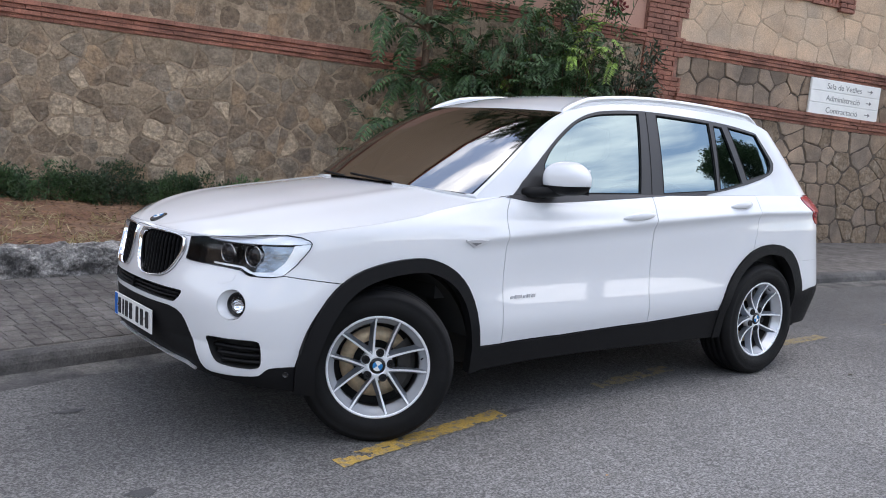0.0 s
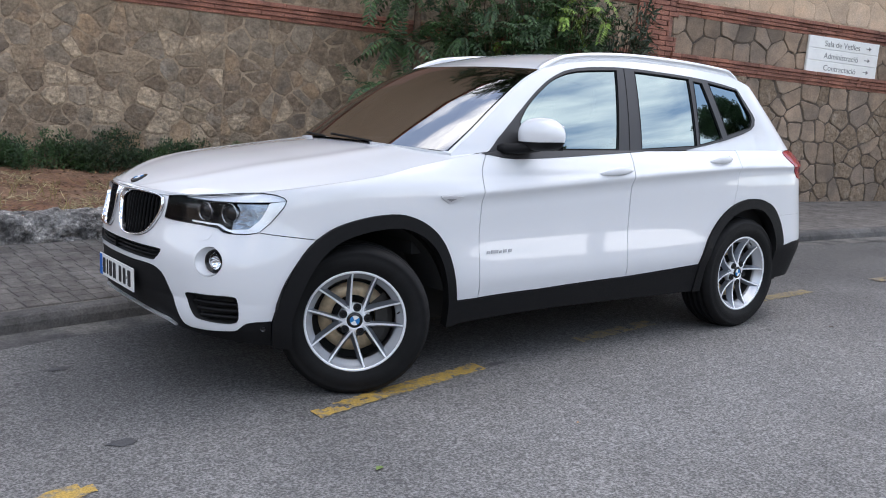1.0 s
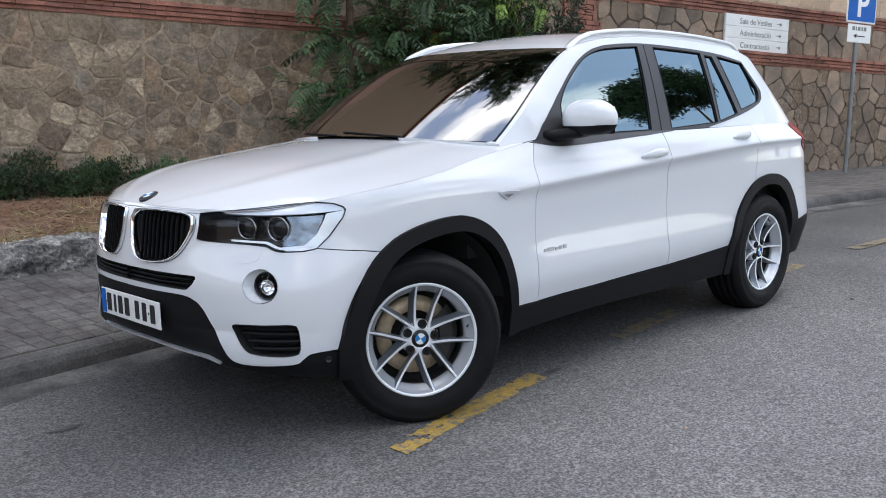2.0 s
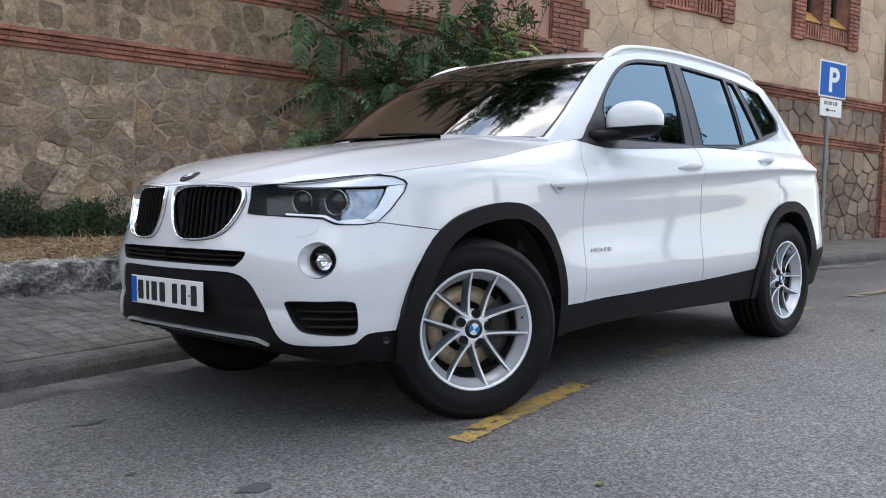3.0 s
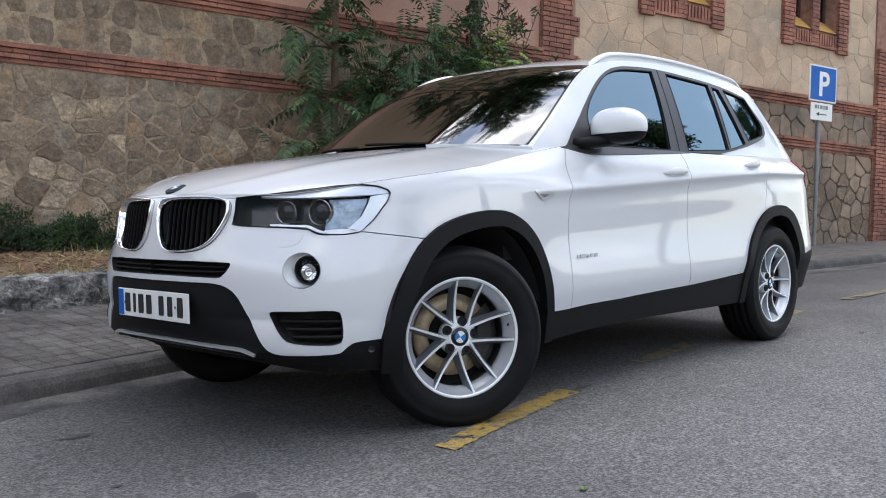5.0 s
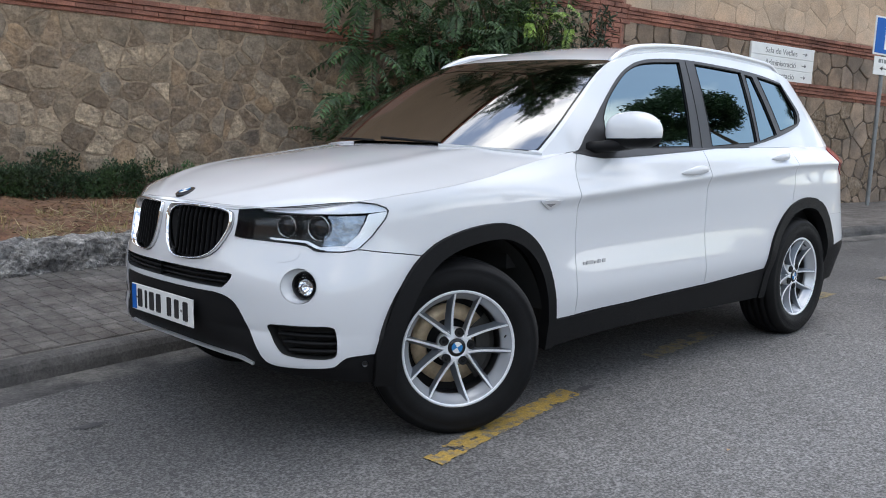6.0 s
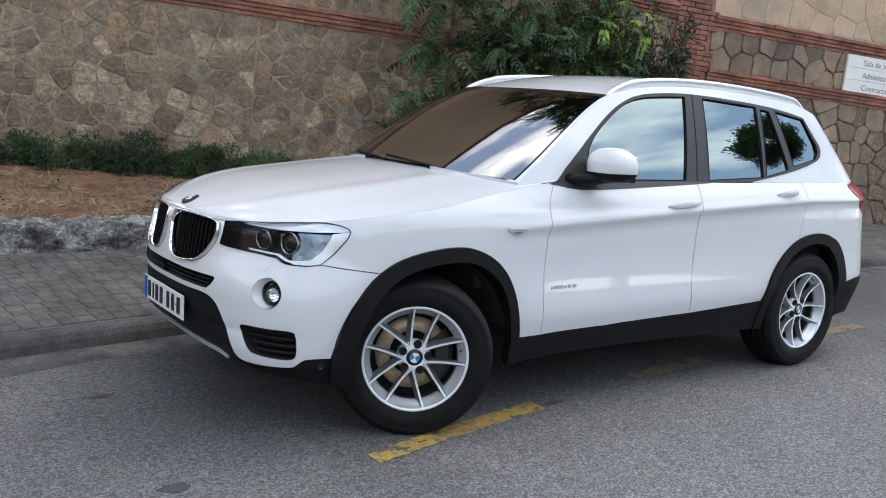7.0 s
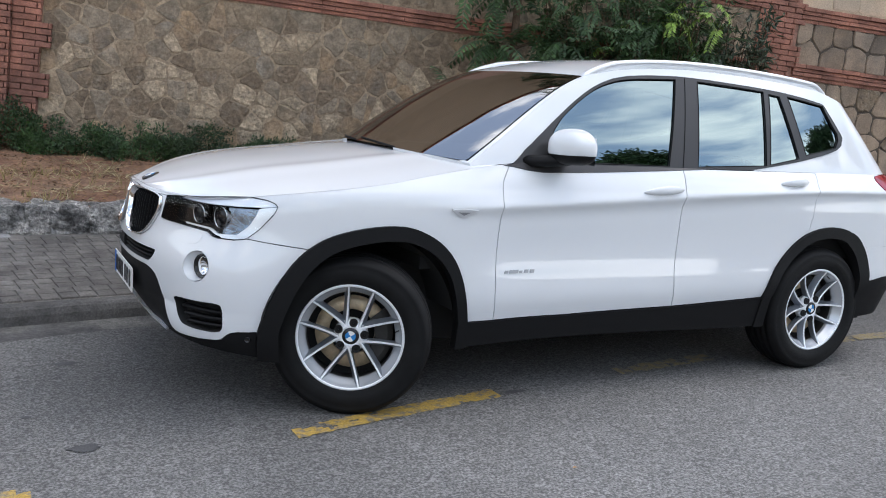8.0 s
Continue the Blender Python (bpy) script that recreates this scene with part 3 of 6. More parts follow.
def build_body():
    arch_f = rounded([(0.611, 0.384), (0.631, 0.486), (0.663, 0.603), (0.705, 0.70), (0.766, 0.772), (0.85, 0.812), (0.95, 0.83), (1.04, 0.825), (1.13, 0.795), (1.21, 0.745), (1.275, 0.672), (1.322, 0.565), (1.36, 0.39)], 3, False)
    arch_r = rounded([(3.17, 0.44), (3.235, 0.584), (3.355, 0.712), (3.50, 0.793), (3.67, 0.817), (3.82, 0.783), (3.89, 0.69), (3.92, 0.58), (3.927, 0.50)], 3, False)
    close = lambda p, a, b: np.concatenate([[(a, 0.1)], p, [(b, 0.1)]])
    inner = lambda p, c, k: (p - c) * k + c
    in_f, in_r = inner(arch_f, np.array((0.985, 0.38)), np.array((0.87, 0.86))), inner(arch_r, np.array((3.56, 0.38)), np.array((0.85, 0.86)))
    head = np.array([(0.275, 0.893), (0.375, 0.906), (0.45, 0.917), (0.522, 0.929), (0.575, 0.934), (0.615, 0.927), (0.638, 0.914), (0.644, 0.902), (0.638, 0.876), (0.604, 0.81), (0.577, 0.772), (0.568, 0.765), (0.54, 0.758), (0.49, 0.758), (0.476, 0.762), (0.457, 0.778), (0.41, 0.784), (0.357, 0.788), (0.295, 0.793), (0.272, 0.798), (0.277, 0.848)])
    kid = rounded([(0.022, 0.88), (0.05, 0.894), (0.14, 0.898), (0.223, 0.895), (0.268, 0.886), (0.283, 0.87), (0.282, 0.83), (0.262, 0.778), (0.236, 0.735), (0.195, 0.708), (0.13, 0.698), (0.075, 0.703), (0.045, 0.735), (0.026, 0.80)], 3)
    kid[:, 0] *= 0.93
    slot = np.array([(-0.05, 0.664), (0.18, 0.664), (0.275, 0.660), (0.276, 0.655), (0.268, 0.635), (0.25, 0.611), (0.238, 0.609), (-0.05, 0.612)])
    under = np.concatenate([[(-0.1, 0.1), (-0.1, 0.586)], rounded([(0.0, 0.586), (0.15, 0.586), (0.225, 0.585), (0.264, 0.573), (0.287, 0.549), (0.304, 0.511), (0.330, 0.435), (0.354, 0.368), (0.378, 0.342), (0.42, 0.336), (0.51, 0.34), (0.530, 0.352), (0.549, 0.377), (0.58, 0.382), (0.611, 0.384)], 2, False), [(0.62, 0.1)]])
    intake = rounded([(0.374, 0.478), (0.387, 0.490), (0.45, 0.492), (0.510, 0.493), (0.525, 0.477), (0.528, 0.40), (0.517, 0.380), (0.485, 0.377), (0.433, 0.383), (0.404, 0.40)], 3)
    fog = np.array([(0.446 + 0.040 * math.cos(t), 0.636 + 0.060 * math.sin(t)) for t in np.linspace(0, 2 * np.pi, 28, endpoint=False)])
    lamp = rounded([(4.0, 1.10), (4.1, 1.108), (4.35, 1.105), (4.42, 1.03), (4.35, 0.95), (4.14, 0.925), (4.06, 0.935), (4.015, 1.0), (3.985, 1.06)], 2)
    sill = np.array([(1.30, 0.1), (1.34, 0.388), (1.5, 0.391), (1.9, 0.399), (2.55, 0.412), (3.19, 0.438), (3.2, 0.1)])
    rear_low = np.array([(3.9, 0.1), (3.92, 0.50), (4.02, 0.522), (4.3, 0.53), (4.9, 0.53), (4.9, 0.1)])
    line_a = rounded([(1.575, 1.2), (1.568, 1.112), (1.53, 1.05), (1.512, 1.0), (1.501, 0.88), (1.491, 0.7), (1.487, 0.52), (1.497, 0.39), (1.5, 0.1)], 2, False)
    line_b = rounded([(2.61, 1.2), (2.60, 1.112), (2.565, 0.95), (2.557, 0.75), (2.54, 0.58), (2.55, 0.41), (2.55, 0.1)], 2, False)
    line_c = rounded([(3.62, 1.2), (3.57, 1.112), (3.535, 1.06), (3.515, 0.98), (3.50, 0.864), (3.48, 0.78), (3.4, 0.1)], 2, False)
    bumper = np.array([(-0.1, 0.1), (-0.1, 0.905), (0.275, 0.893), (0.57, 0.768), (0.62, 0.757), (0.683, 0.744), (0.73, 0.733), (0.8, 0.6), (0.8, 0.1)])
    rear_bump = np.array([(3.87, 0.1), (3.88, 0.70), (4.0, 0.70), (4.9, 0.70), (4.9, 0.1)])
    full = lambda p, a: np.concatenate([p, [(a, 0.1), (a, 1.2)]])
    us = np.concatenate([np.linspace(0, 1, 190)[:-1], np.linspace(1, 3.8, 250)[:-1], np.linspace(3.8, 4.8, 70)])
    P, vn, reg = carve(shell, us, np.linspace(0, 1, 86), [
        ("well", close(in_f, in_f[0, 0], in_f[-1, 0])), ("well", close(in_r, in_r[0, 0], in_r[-1, 0])),
        ("arch_f", close(arch_f, 0.605, 1.37)), ("arch_r", close(arch_r, 3.15, 3.94)),
        ("head", head), ("kid", kid), ("slot", slot), ("intake", intake), ("fog", fog), ("lamp", lamp),
        ("under", under), ("sill", sill), ("rear_low", rear_low), ("bumper", bumper), ("rear_bump", rear_bump),
        ("fender", full(line_a, -0.1)), ("door_f", full(line_b, -0.1)), ("door_r", full(line_c, -0.1))],
        low=spline((0, 0.3, 0.42, 0.55, 0.62, 1.3, 3.2, 3.9, 4.8), (0.328, 0.318, 0.302, 0.278, 0.262, 0.262, 0.268, 0.28, 0.30)), high=shell_top)

    def do(key, name, material, both="copy", gap=0.0026, proud=0.0, lip=0.02, label=""):
        V, F = panel(P, vn, reg[key], gap, proud, lip)
        return skin(name, V, F, material, car, both, label)

    do("bumper", "front_bumper", M_PAINT, "join")
    do("fender", "fender", M_PAINT, gap=0.0012)
    fd, rd = do("door_f", "front_door", M_PAINT), do("door_r", "rear_door", M_PAINT)
    do("rest", "quarter_panel", M_PAINT, gap=0.0005)
    do("rear_bump", "rear_bumper", M_PAINT, "join", gap=0.0003)
    do("under", "bumper_cladding", M_BLACK, "join", proud=-0.004, lip=0.03, label="black textured plastic lower bumper")
    do("sill", "sill_cladding", M_BLACK, proud=0.008, lip=0.05, label="black plastic sill trim")
    do("rear_low", "rear_cladding", M_BLACK, "join", proud=0.004, lip=0.03, label="black plastic lower rear bumper")
    do("arch_f", "arch_trim", M_BLACK, proud=0.016, lip=0.05, gap=0.0, label="black plastic wheel arch trim")
    do("arch_r", "arch_trim", M_BLACK, proud=0.016, lip=0.05, gap=0.0, label="black plastic wheel arch trim")
    do("lamp", "tail_lamp", M_RED, proud=0.004, label="red tail lamp lens")
    do("slot", "upper_air_slot", M_DARK, "join", gap=0, proud=-0.045, lip=-0.045, label="black air slot")

    # lower side intakes with three blades
    V, F = panel(P, vn, reg["intake"], 0, -0.05, -0.052)
    for ob in skin("side_intake", V, F, M_DARK, car, "copy", "black lower air intake"):
        k = -1 if ob.name.endswith("001") else 1
        for z in (0.405, 0.432, 0.459):
            a0, a1 = 0.418 - (z - 0.405) * 0.5, 0.523
            row = shell(np.linspace(a0, a1, 14), np.full(14, z)) + np.array((0.022, 0.004, 0))
            V2, F2 = sweep(row * np.array((1, k, 1)), [(-0.012, -0.004), (0.012, -0.007), (0.012, 0.003), (-0.012, 0.006)])
            solid("blade", V2, F2, M_BLACK, ob)

    # slot bars
    for z in (0.628, 0.646):
        row = shell(np.linspace(0, 0.256, 20), np.full(20, z)) + np.array((0.02, 0, 0))
        row = np.concatenate([row[::-1] * np.array((1, -1, 1)), row[1:]])
        solid("slot_bar", *sweep(row, [(-0.01, -0.003), (0.01, -0.003), (0.01, 0.003), (-0.01, 0.003)]), M_BLACK, car)

    # kidneys: chrome surround, black mesh backing and upright ribs
    V, F = panel(P, vn, reg["kid"], 0.0, -0.045, -0.03)
    opening = inner(kid, np.array((0.138, 0.80)), np.array((0.925, 0.94))) - np.array((0.005, 0.0))
    N = len(kid)
    for ob in skin("kidney_grille", V, F, M_DARK, car, "copy", "black grille in a chrome surround"):
        k = np.array((1, -1 if ob.name.endswith("001") else 1, 1))
        rings = []
        for out_, off in ((kid, -0.004), (kid * 0.985 + opening * 0.015, 0.011), (kid * 0.78 + opening * 0.22, 0.016), (kid * 0.35 + opening * 0.65, 0.011), (opening, -0.002), (opening, -0.03)):
            c = shell(out_[:, 0], out_[:, 1])
            n_ = np.cross(shell(out_[:, 0] + 1e-3, out_[:, 1]) - c, shell(out_[:, 0], out_[:, 1] + 1e-3) - c)
            rings.append(c + n_ / np.linalg.norm(n_, axis=1, keepdims=True) * off)
        R = np.stack(rings, 1).reshape(-1, 3) * k
        Q = len(rings)
        FR = [(i * Q + j, ((i + 1) % N) * Q + j, ((i + 1) % N) * Q + j + 1, i * Q + j + 1) for i in range(N) for j in range(Q - 1)]
        solid("chrome_surround", R, FR if k[1] > 0 else [f[::-1] for f in FR], M_CHROME, ob, "polished chrome ring")
        for a_ in np.linspace(0.052, 0.216, 10):
            up = [z for z in np.linspace(0.69, 0.92, 60) if inside(opening, np.array([a_]), np.array([z]))[0]]
            row = shell(np.full(12, a_), np.linspace(up[0], up[-1], 12)) + np.array((0.008, 0, 0))
            ax = np.tile(np.array((1.0, 0.0, 0.0)), (12, 1))
            solid("rib", *sweep(row * k, [(-0.003, -0.018), (0.003, -0.018), (0.002, -0.002), (-0.002, -0.002)], True, -ax), M_RIB, ob)

    # headlamps
    lens_V, lens_F = panel(P, vn, reg["head"], 0.0025, 0.002, 0.0)
    bowl_V, bowl_F = panel(P, vn, reg["head"], 0.0, -0.075, -0.078)
    frame_o, frame_i = head, inner(head, np.array((0.45, 0.845)), np.array((0.965, 0.93)))
    brow = np.array([(0.33, 0.8985), (0.45, 0.9155), (0.522, 0.9272), (0.575, 0.9322), (0.6142, 0.9255), (0.6365, 0.9128), (0.6425, 0.902), (0.604, 0.897), (0.52, 0.893), (0.45, 0.891), (0.40, 0.892)])
    side_strip = np.array([(0.6425, 0.901), (0.6365, 0.8765), (0.6025, 0.811), (0.5755, 0.773), (0.567, 0.7665), (0.54, 0.761), (0.50, 0.761), (0.49, 0.775), (0.545, 0.780), (0.575, 0.82), (0.592, 0.868), (0.597, 0.892)])
    reflector = np.array([(0.50, 0.891), (0.594, 0.890), (0.589, 0.862), (0.572, 0.815), (0.546, 0.781), (0.49, 0.781)])
    lower = np.array([(0.36, 0.795), (0.45, 0.789), (0.475, 0.772), (0.49, 0.767), (0.545, 0.768), (0.545, 0.774), (0.493, 0.774), (0.48, 0.779), (0.455, 0.796), (0.36, 0.802)])
    bezel = np.array([(0.295, 0.885), (0.375, 0.897), (0.42, 0.90), (0.41, 0.86), (0.37, 0.80), (0.30, 0.802)])
    for k in (1, -1):
        m_ = np.array((1, k, 1))
        fl = lambda F_: F_ if k == 1 else [f[::-1] for f in F_]
        hl = put("headlamp", mesh_of("headlamp", bowl_V * m_, fl(bowl_F), M_LAMPDARK, True), car, None, "clear headlamp with two round projectors")
        ob = put("lens", mesh_of("lens", lens_V * m_, fl(lens_F), M_LENS, True), hl, None, "clear glossy cover")
        ob.visible_shadow = False
        for nm, poly, dp, mt in (("light_brow", brow, -0.006, M_LED), ("light_strip", side_strip, -0.007, M_LED), ("reflector", reflector, -0.035, M_FACET), ("lower_strip", lower, -0.02, M_LED), ("inner_bezel", bezel, -0.06, M_GLOSSBLACK)):
            V2, F2 = patch(shell, poly, (0.006, 0.006), dp, 0.012)
            put(nm, mesh_of(nm, V2 * m_, fl(F2), mt, True), hl)
        # black rim
        rings = []
        for out_, off in ((frame_o, -0.002), (frame_o, 0.004), (frame_i * 0.11 + frame_o * 0.89, 0.005), (frame_i * 0.11 + frame_o * 0.89, -0.01)):
            c = shell(out_[:, 0], out_[:, 1])
            n_ = np.cross(shell(out_[:, 0] + 1e-3, out_[:, 1]) - c, shell(out_[:, 0], out_[:, 1] + 1e-3) - c)
            rings.append(c + n_ / np.linalg.norm(n_, axis=1, keepdims=True) * off)
        R, Q, N2 = np.stack(rings, 1).reshape(-1, 3) * m_, 4, len(head)
        put("rim_seal", mesh_of("rim_seal", R, fl([(i * Q + j, ((i + 1) % N2) * Q + j, ((i + 1) % N2) * Q + j + 1, i * Q + j + 1) for i in range(N2) for j in range(Q - 1)]), M_GLOSSBLACK), hl)
        for a_, z_, r in ((0.394, 0.838, 0.039), (0.473, 0.836, 0.044)):
            c = shell(a_, z_)
            way = Vector((-0.93, -0.36 * k, 0.0)).normalized()
            m = Matrix.Translation(Vector(c * m_) - way * 0.055) @ way.to_track_quat("Z", "Y").to_matrix().to_4x4()
            pr = solid("projector", *lathe([(r * 1.05, -0.02), (r * 1.05, 0.022), (r * 1.015, 0.025), (r * 0.985, 0.022), (r * 0.97, -0.01)], 40, m), M_CHROME, hl, "chrome ring")
            solid("bulb_lens", *lathe([(r * 0.97, 0.0), (r * 0.9, 0.012), (r * 0.7, 0.021), (r * 0.42, 0.027), (r * 0.02, 0.029)], 36, m), M_GLOSSBLACK, pr, "dark round lens")

    # parking sensors in the lower bumper
    for k in (1, -1):
        c = shell(0.588, 0.352) * np.array((1, k, 1))
        way = Vector((-0.62, -0.78 * k, 0.0)).normalized()
        m = Matrix.Translation(Vector(c)) @ way.to_track_quat("Z", "Y").to_matrix().to_4x4()
        solid("parking_sensor", *lathe([(0.0125, -0.01), (0.0125, 0.004), (0.0105, 0.0055), (0.010, 0.003), (0.001, 0.004)], 24, m), M_GLOSSBLACK, car)

    # fog lamps
    for k in (1, -1):
        m_ = np.array((1, k, 1))
        c = shell(0.453, 0.636) * m_
        way = Vector((-0.90, -0.43 * k, 0.03)).normalized()
        m = Matrix.Translation(Vector(c) - way * 0.012) @ way.to_track_quat("Z", "Y").to_matrix().to_4x4()
        rim = shell(fog[:, 0], fog[:, 1]) * m_
        ctr = np.array(Vector(c) - way * 0.032)
        e1_, e2_ = np.array(m.to_3x3().col[0]), np.array(m.to_3x3().col[1])
        rows = []
        for f_ in np.linspace(0, 1, 8):
            ring_ = []
            for v_ in rim:
                u_, w_ = (v_ - ctr) @ e1_, (v_ - ctr) @ e2_
                n_ = math.hypot(u_, w_)
                low_ = ctr + (e1_ * u_ + e2_ * w_) * 0.053 / n_
                ring_.append(v_ * (1 - f_) + low_ * f_ + np.array(way) * (-0.006 * math.sin(math.pi * f_)))
            rows.append(ring_)
        scoop = np.array(rows)
        scoop = np.concatenate([scoop, scoop[:, :1]], 1)
        sheet("fog_scoop", scoop, M_PAINT, car, k < 0, "white hollow round the fog lamp")
        m = Matrix.Translation(Vector(c) - way * 0.032) @ m.to_3x3().to_4x4()
        fo = solid("fog_lamp", *lathe([(0.001, -0.03), (0.043, -0.03), (0.046, 0.004), (0.049, 0.012), (0.052, 0.006), (0.055, -0.03)], 40, m), M_GLOSSBLACK, car, "round fog lamp in a black ring")
        solid("fog_reflector", *lathe([(0.001, -0.026), (0.016, -0.02), (0.027, -0.004), (0.029, 0.0)], 32, m @ Matrix.Translation((0.002, -0.006 * k, 0.002))), M_CHROME, fo)
        ob = solid("fog_lens", *lathe([(0.001, 0.009), (0.03, 0.006), (0.045, 0.0)], 32, m), M_LENS, fo)
        ob.visible_shadow = False
    return fd, rd


M_FACET = mat("lamp_facet", (0.30, 0.345, 0.41), 0.12, metal=0.9, vary=0.35, big=9, bump=0.45, bump_scale=26)
M_RIB = mat("grille_rib", (0.004, 0.004, 0.0045), 0.55, ior=1.2)
M_LAMPDARK = mat("lamp_bezel", (0.010, 0.010, 0.011), 0.22)
M_LED = mat("light_guide", (0.86, 0.88, 0.91), 0.22, metal=0.35, coat=0.3)
FRONT_DOORS, REAR_DOORS = build_body()


def build_top():
    # bonnet
    us, vs = np.concatenate([np.linspace(0, 0.98, 120), np.linspace(1.0, 1.5, 40)]), np.linspace(0, 1, 70)
    P, vn, reg = carve(hood, us, vs, [])
    V, F = panel(P, -vn if vn[:, 2].mean() < 0 else vn, reg["rest"] if vn[:, 2].mean() > 0 else [f[::-1] for f in reg["rest"]], 0.0, 0.0, 0.0)
    edge = hood(us, np.full(len(us), 1.0))
    hb = skin("bonnet", V, F, M_PAINT, car, "join")[0]
    for k in (1, -1):
        solid("bonnet_flange", *sweep((edge[10:] + np.array((0, 0.017, -0.004))) * np.array((1, k, 1)), [(-0.014, -0.001), (0.014, -0.001), (0.014, 0.001), (-0.014, 0.001)]), M_PAINT, hb)
    # cabin sides
    trim = rounded([(0.79, 1.05), (0.80, 1.118), (0.94, 1.235), (1.108, 1.36), (1.24, 1.447), (1.37, 1.511), (1.545, 1.556), (1.88, 1.577), (2.25, 1.566), (2.64, 1.541), (2.93, 1.5), (3.0, 1.47), (3.09, 1.335), (3.075, 1.29), (3.0, 1.24), (2.69, 1.173), (2.32, 1.120), (2.15, 1.108), (2.0, 1.10), (1.85, 1.05)], 2)
    g_f = np.concatenate([[(0.985, 1.120)], rounded([(1.03, 1.262), (1.108, 1.342), (1.255, 1.44), (1.387, 1.503), (1.555, 1.541), (1.862, 1.561)], 4, False), [(1.765, 1.277), (1.710, 1.122)]])
    g_r = np.array([(2.012, 1.560), (2.485, 1.537), (2.392, 1.141), (1.903, 1.123)])
    g_v = np.array([(2.525, 1.526), (2.605, 1.518), (2.655, 1.185), (2.423, 1.146)])
    g_q = np.array([(2.67, 1.521), (2.95, 1.484), (3.045, 1.332), (3.035, 1.295), (2.986, 1.253), (2.716, 1.205)])
    us = np.linspace(0.58, 3.45, 270)
    P, vn, reg = carve(cabin, us, np.linspace(0, 1, 52), [("g_f", g_f), ("g_r", g_r), ("g_v", g_v), ("g_q", g_q), ("trim", trim)], low=lambda u: np.minimum(BELT, shell_top(u + 0.8)), high=roof_edge)
    skin("side_frame", *panel(P, vn, reg["rest"], 0.0, 0.0, 0.0), M_PAINT, car)
    skin("window_trim", *panel(P, vn, reg["trim"], 0.0, 0.004, 0.02), M_TRIM, car, "copy", "satin black window surround")
    for key, nm, hosts in (("g_f", "front_window", FRONT_DOORS), ("g_r", "rear_window", REAR_DOORS), ("g_v", "vent_window", REAR_DOORS), ("g_q", "quarter_window", (car, car))):
        for ob, host in zip(skin(nm, *panel(P, vn, reg[key], 0.0, -0.004, 0.0), M_GLASS, car, "copy", "dark reflecting side glass"), hosts):
            ob.parent = host
    # black weather strip along the belt, deepest under the mirror
    V, F = patch(shell, [(1.535, 1.0995), (1.60, 1.091), (1.66, 1.080), (1.74, 1.072), (1.90, 1.075), (2.10, 1.082), (2.47, 1.097), (2.72, 1.1085), (2.72, 1.1118), (2.3, 1.1118), (1.9, 1.1118), (1.66, 1.1108), (1.60, 1.1095)], (0.02, 0.004), 0.004, 0.004)
    for k, host in ((1, FRONT_DOORS[0]), (-1, FRONT_DOORS[1])):
        solid("belt_strip", V * np.array((1, k, 1)), F if k > 0 else [q[::-1] for q in F], M_TRIM, host)
    # black seals round the panes and the gap between the doors
    for pane, hosts in ((g_f, FRONT_DOORS), (g_r, REAR_DOORS), (g_v, REAR_DOORS), (g_q, (car, car))):
        loop = np.concatenate([pane, pane[:1]])
        line = np.concatenate([np.linspace(loop[i], loop[i + 1], 9)[:-1] for i in range(len(pane))] + [loop[:1]])
        row = cabin(line[:, 0], line[:, 1]) + np.array((0, -0.003, 0))
        for k, host in ((1, hosts[0]), (-1, hosts[1])):
            solid("window_seal", *sweep(row * np.array((1, k, 1)), [(-0.002, -0.003), (0.002, -0.003), (0.002, 0.003), (-0.002, 0.003)], True, np.tile((0.0, 1.0, 0.0), (len(row), 1))), M_RIB, host, "", False)
    gap_ = np.linspace((1.80, 1.116), (1.928, 1.572), 20)
    row = cabin(gap_[:, 0], gap_[:, 1]) + np.array((0, -0.0035, 0))
    for k in (1, -1):
        solid("pillar_gap", *sweep(row * np.array((1, k, 1)), [(-0.0025, -0.002), (0.0025, -0.002), (0.0025, 0.002), (-0.0025, 0.002)], True, np.tile((0.0, 1.0, 0.0), (20, 1))), M_RIB, car, "", False)
    # roof and windscreen
    X5, S5 = np.meshgrid(np.linspace(1.30, 3.45, 90), np.linspace(-1, 1, 70), indexing="ij")
    sheet("roof", top(X5, S5), M_PAINT, car, True)
    s_ = np.linspace(-0.945, 0.945, 25)
    outline = lambda up, dn, wd: np.concatenate([np.stack([1.275 + up - 0.045 * (1 - (s_ / 0.945) ** 2), s_ * wd], 1), np.stack([0.576 - dn + 0.014 * np.abs(s_ / 0.945) ** 4, s_ * wd], 1)[::-1]])
    P, vn, reg = carve(top, np.linspace(0.58, 1.302, 80), np.linspace(-1, 1, 90), [("pane", outline(0.0, 0.0, 1.020)), ("seal", outline(0.012, 0.003, 1.034))])
    sgn = 1 if vn[:, 2].mean() > 0 else -1
    turn = (lambda F_: F_) if sgn > 0 else (lambda F_: [f[::-1] for f in F_])
    solid("windscreen", P, turn(reg["pane"]), M_SCREEN, car, "large raked windscreen mirroring wall and branches")
    solid("screen_seal", P, turn(reg["seal"]), M_GLOSSBLACK, car)
    solid("screen_surround", P, turn(reg["rest"]), M_PAINT, car)
    for k in (1, -1):
        e = top(np.full(24, 0.581), np.linspace(-1, -0.4, 24)) * np.array((1, k, 1))
        sheet("cowl_corner", np.stack([e, e + np.array((0.004, 0, -0.016)), e + np.array((0.02, 0, -0.035))], 1), M_PAINT, car, k > 0)
    # tailgate and rear screen
    a = np.linspace(3.93, 4.8, 30)
    lower = shell(a, np.full(30, BELT))
    lower = np.concatenate([lower, lower[::-1][1:] * np.array((1, -1, 1))])
    upper = top(np.full(59, 3.45), np.linspace(-1, 1, 59))
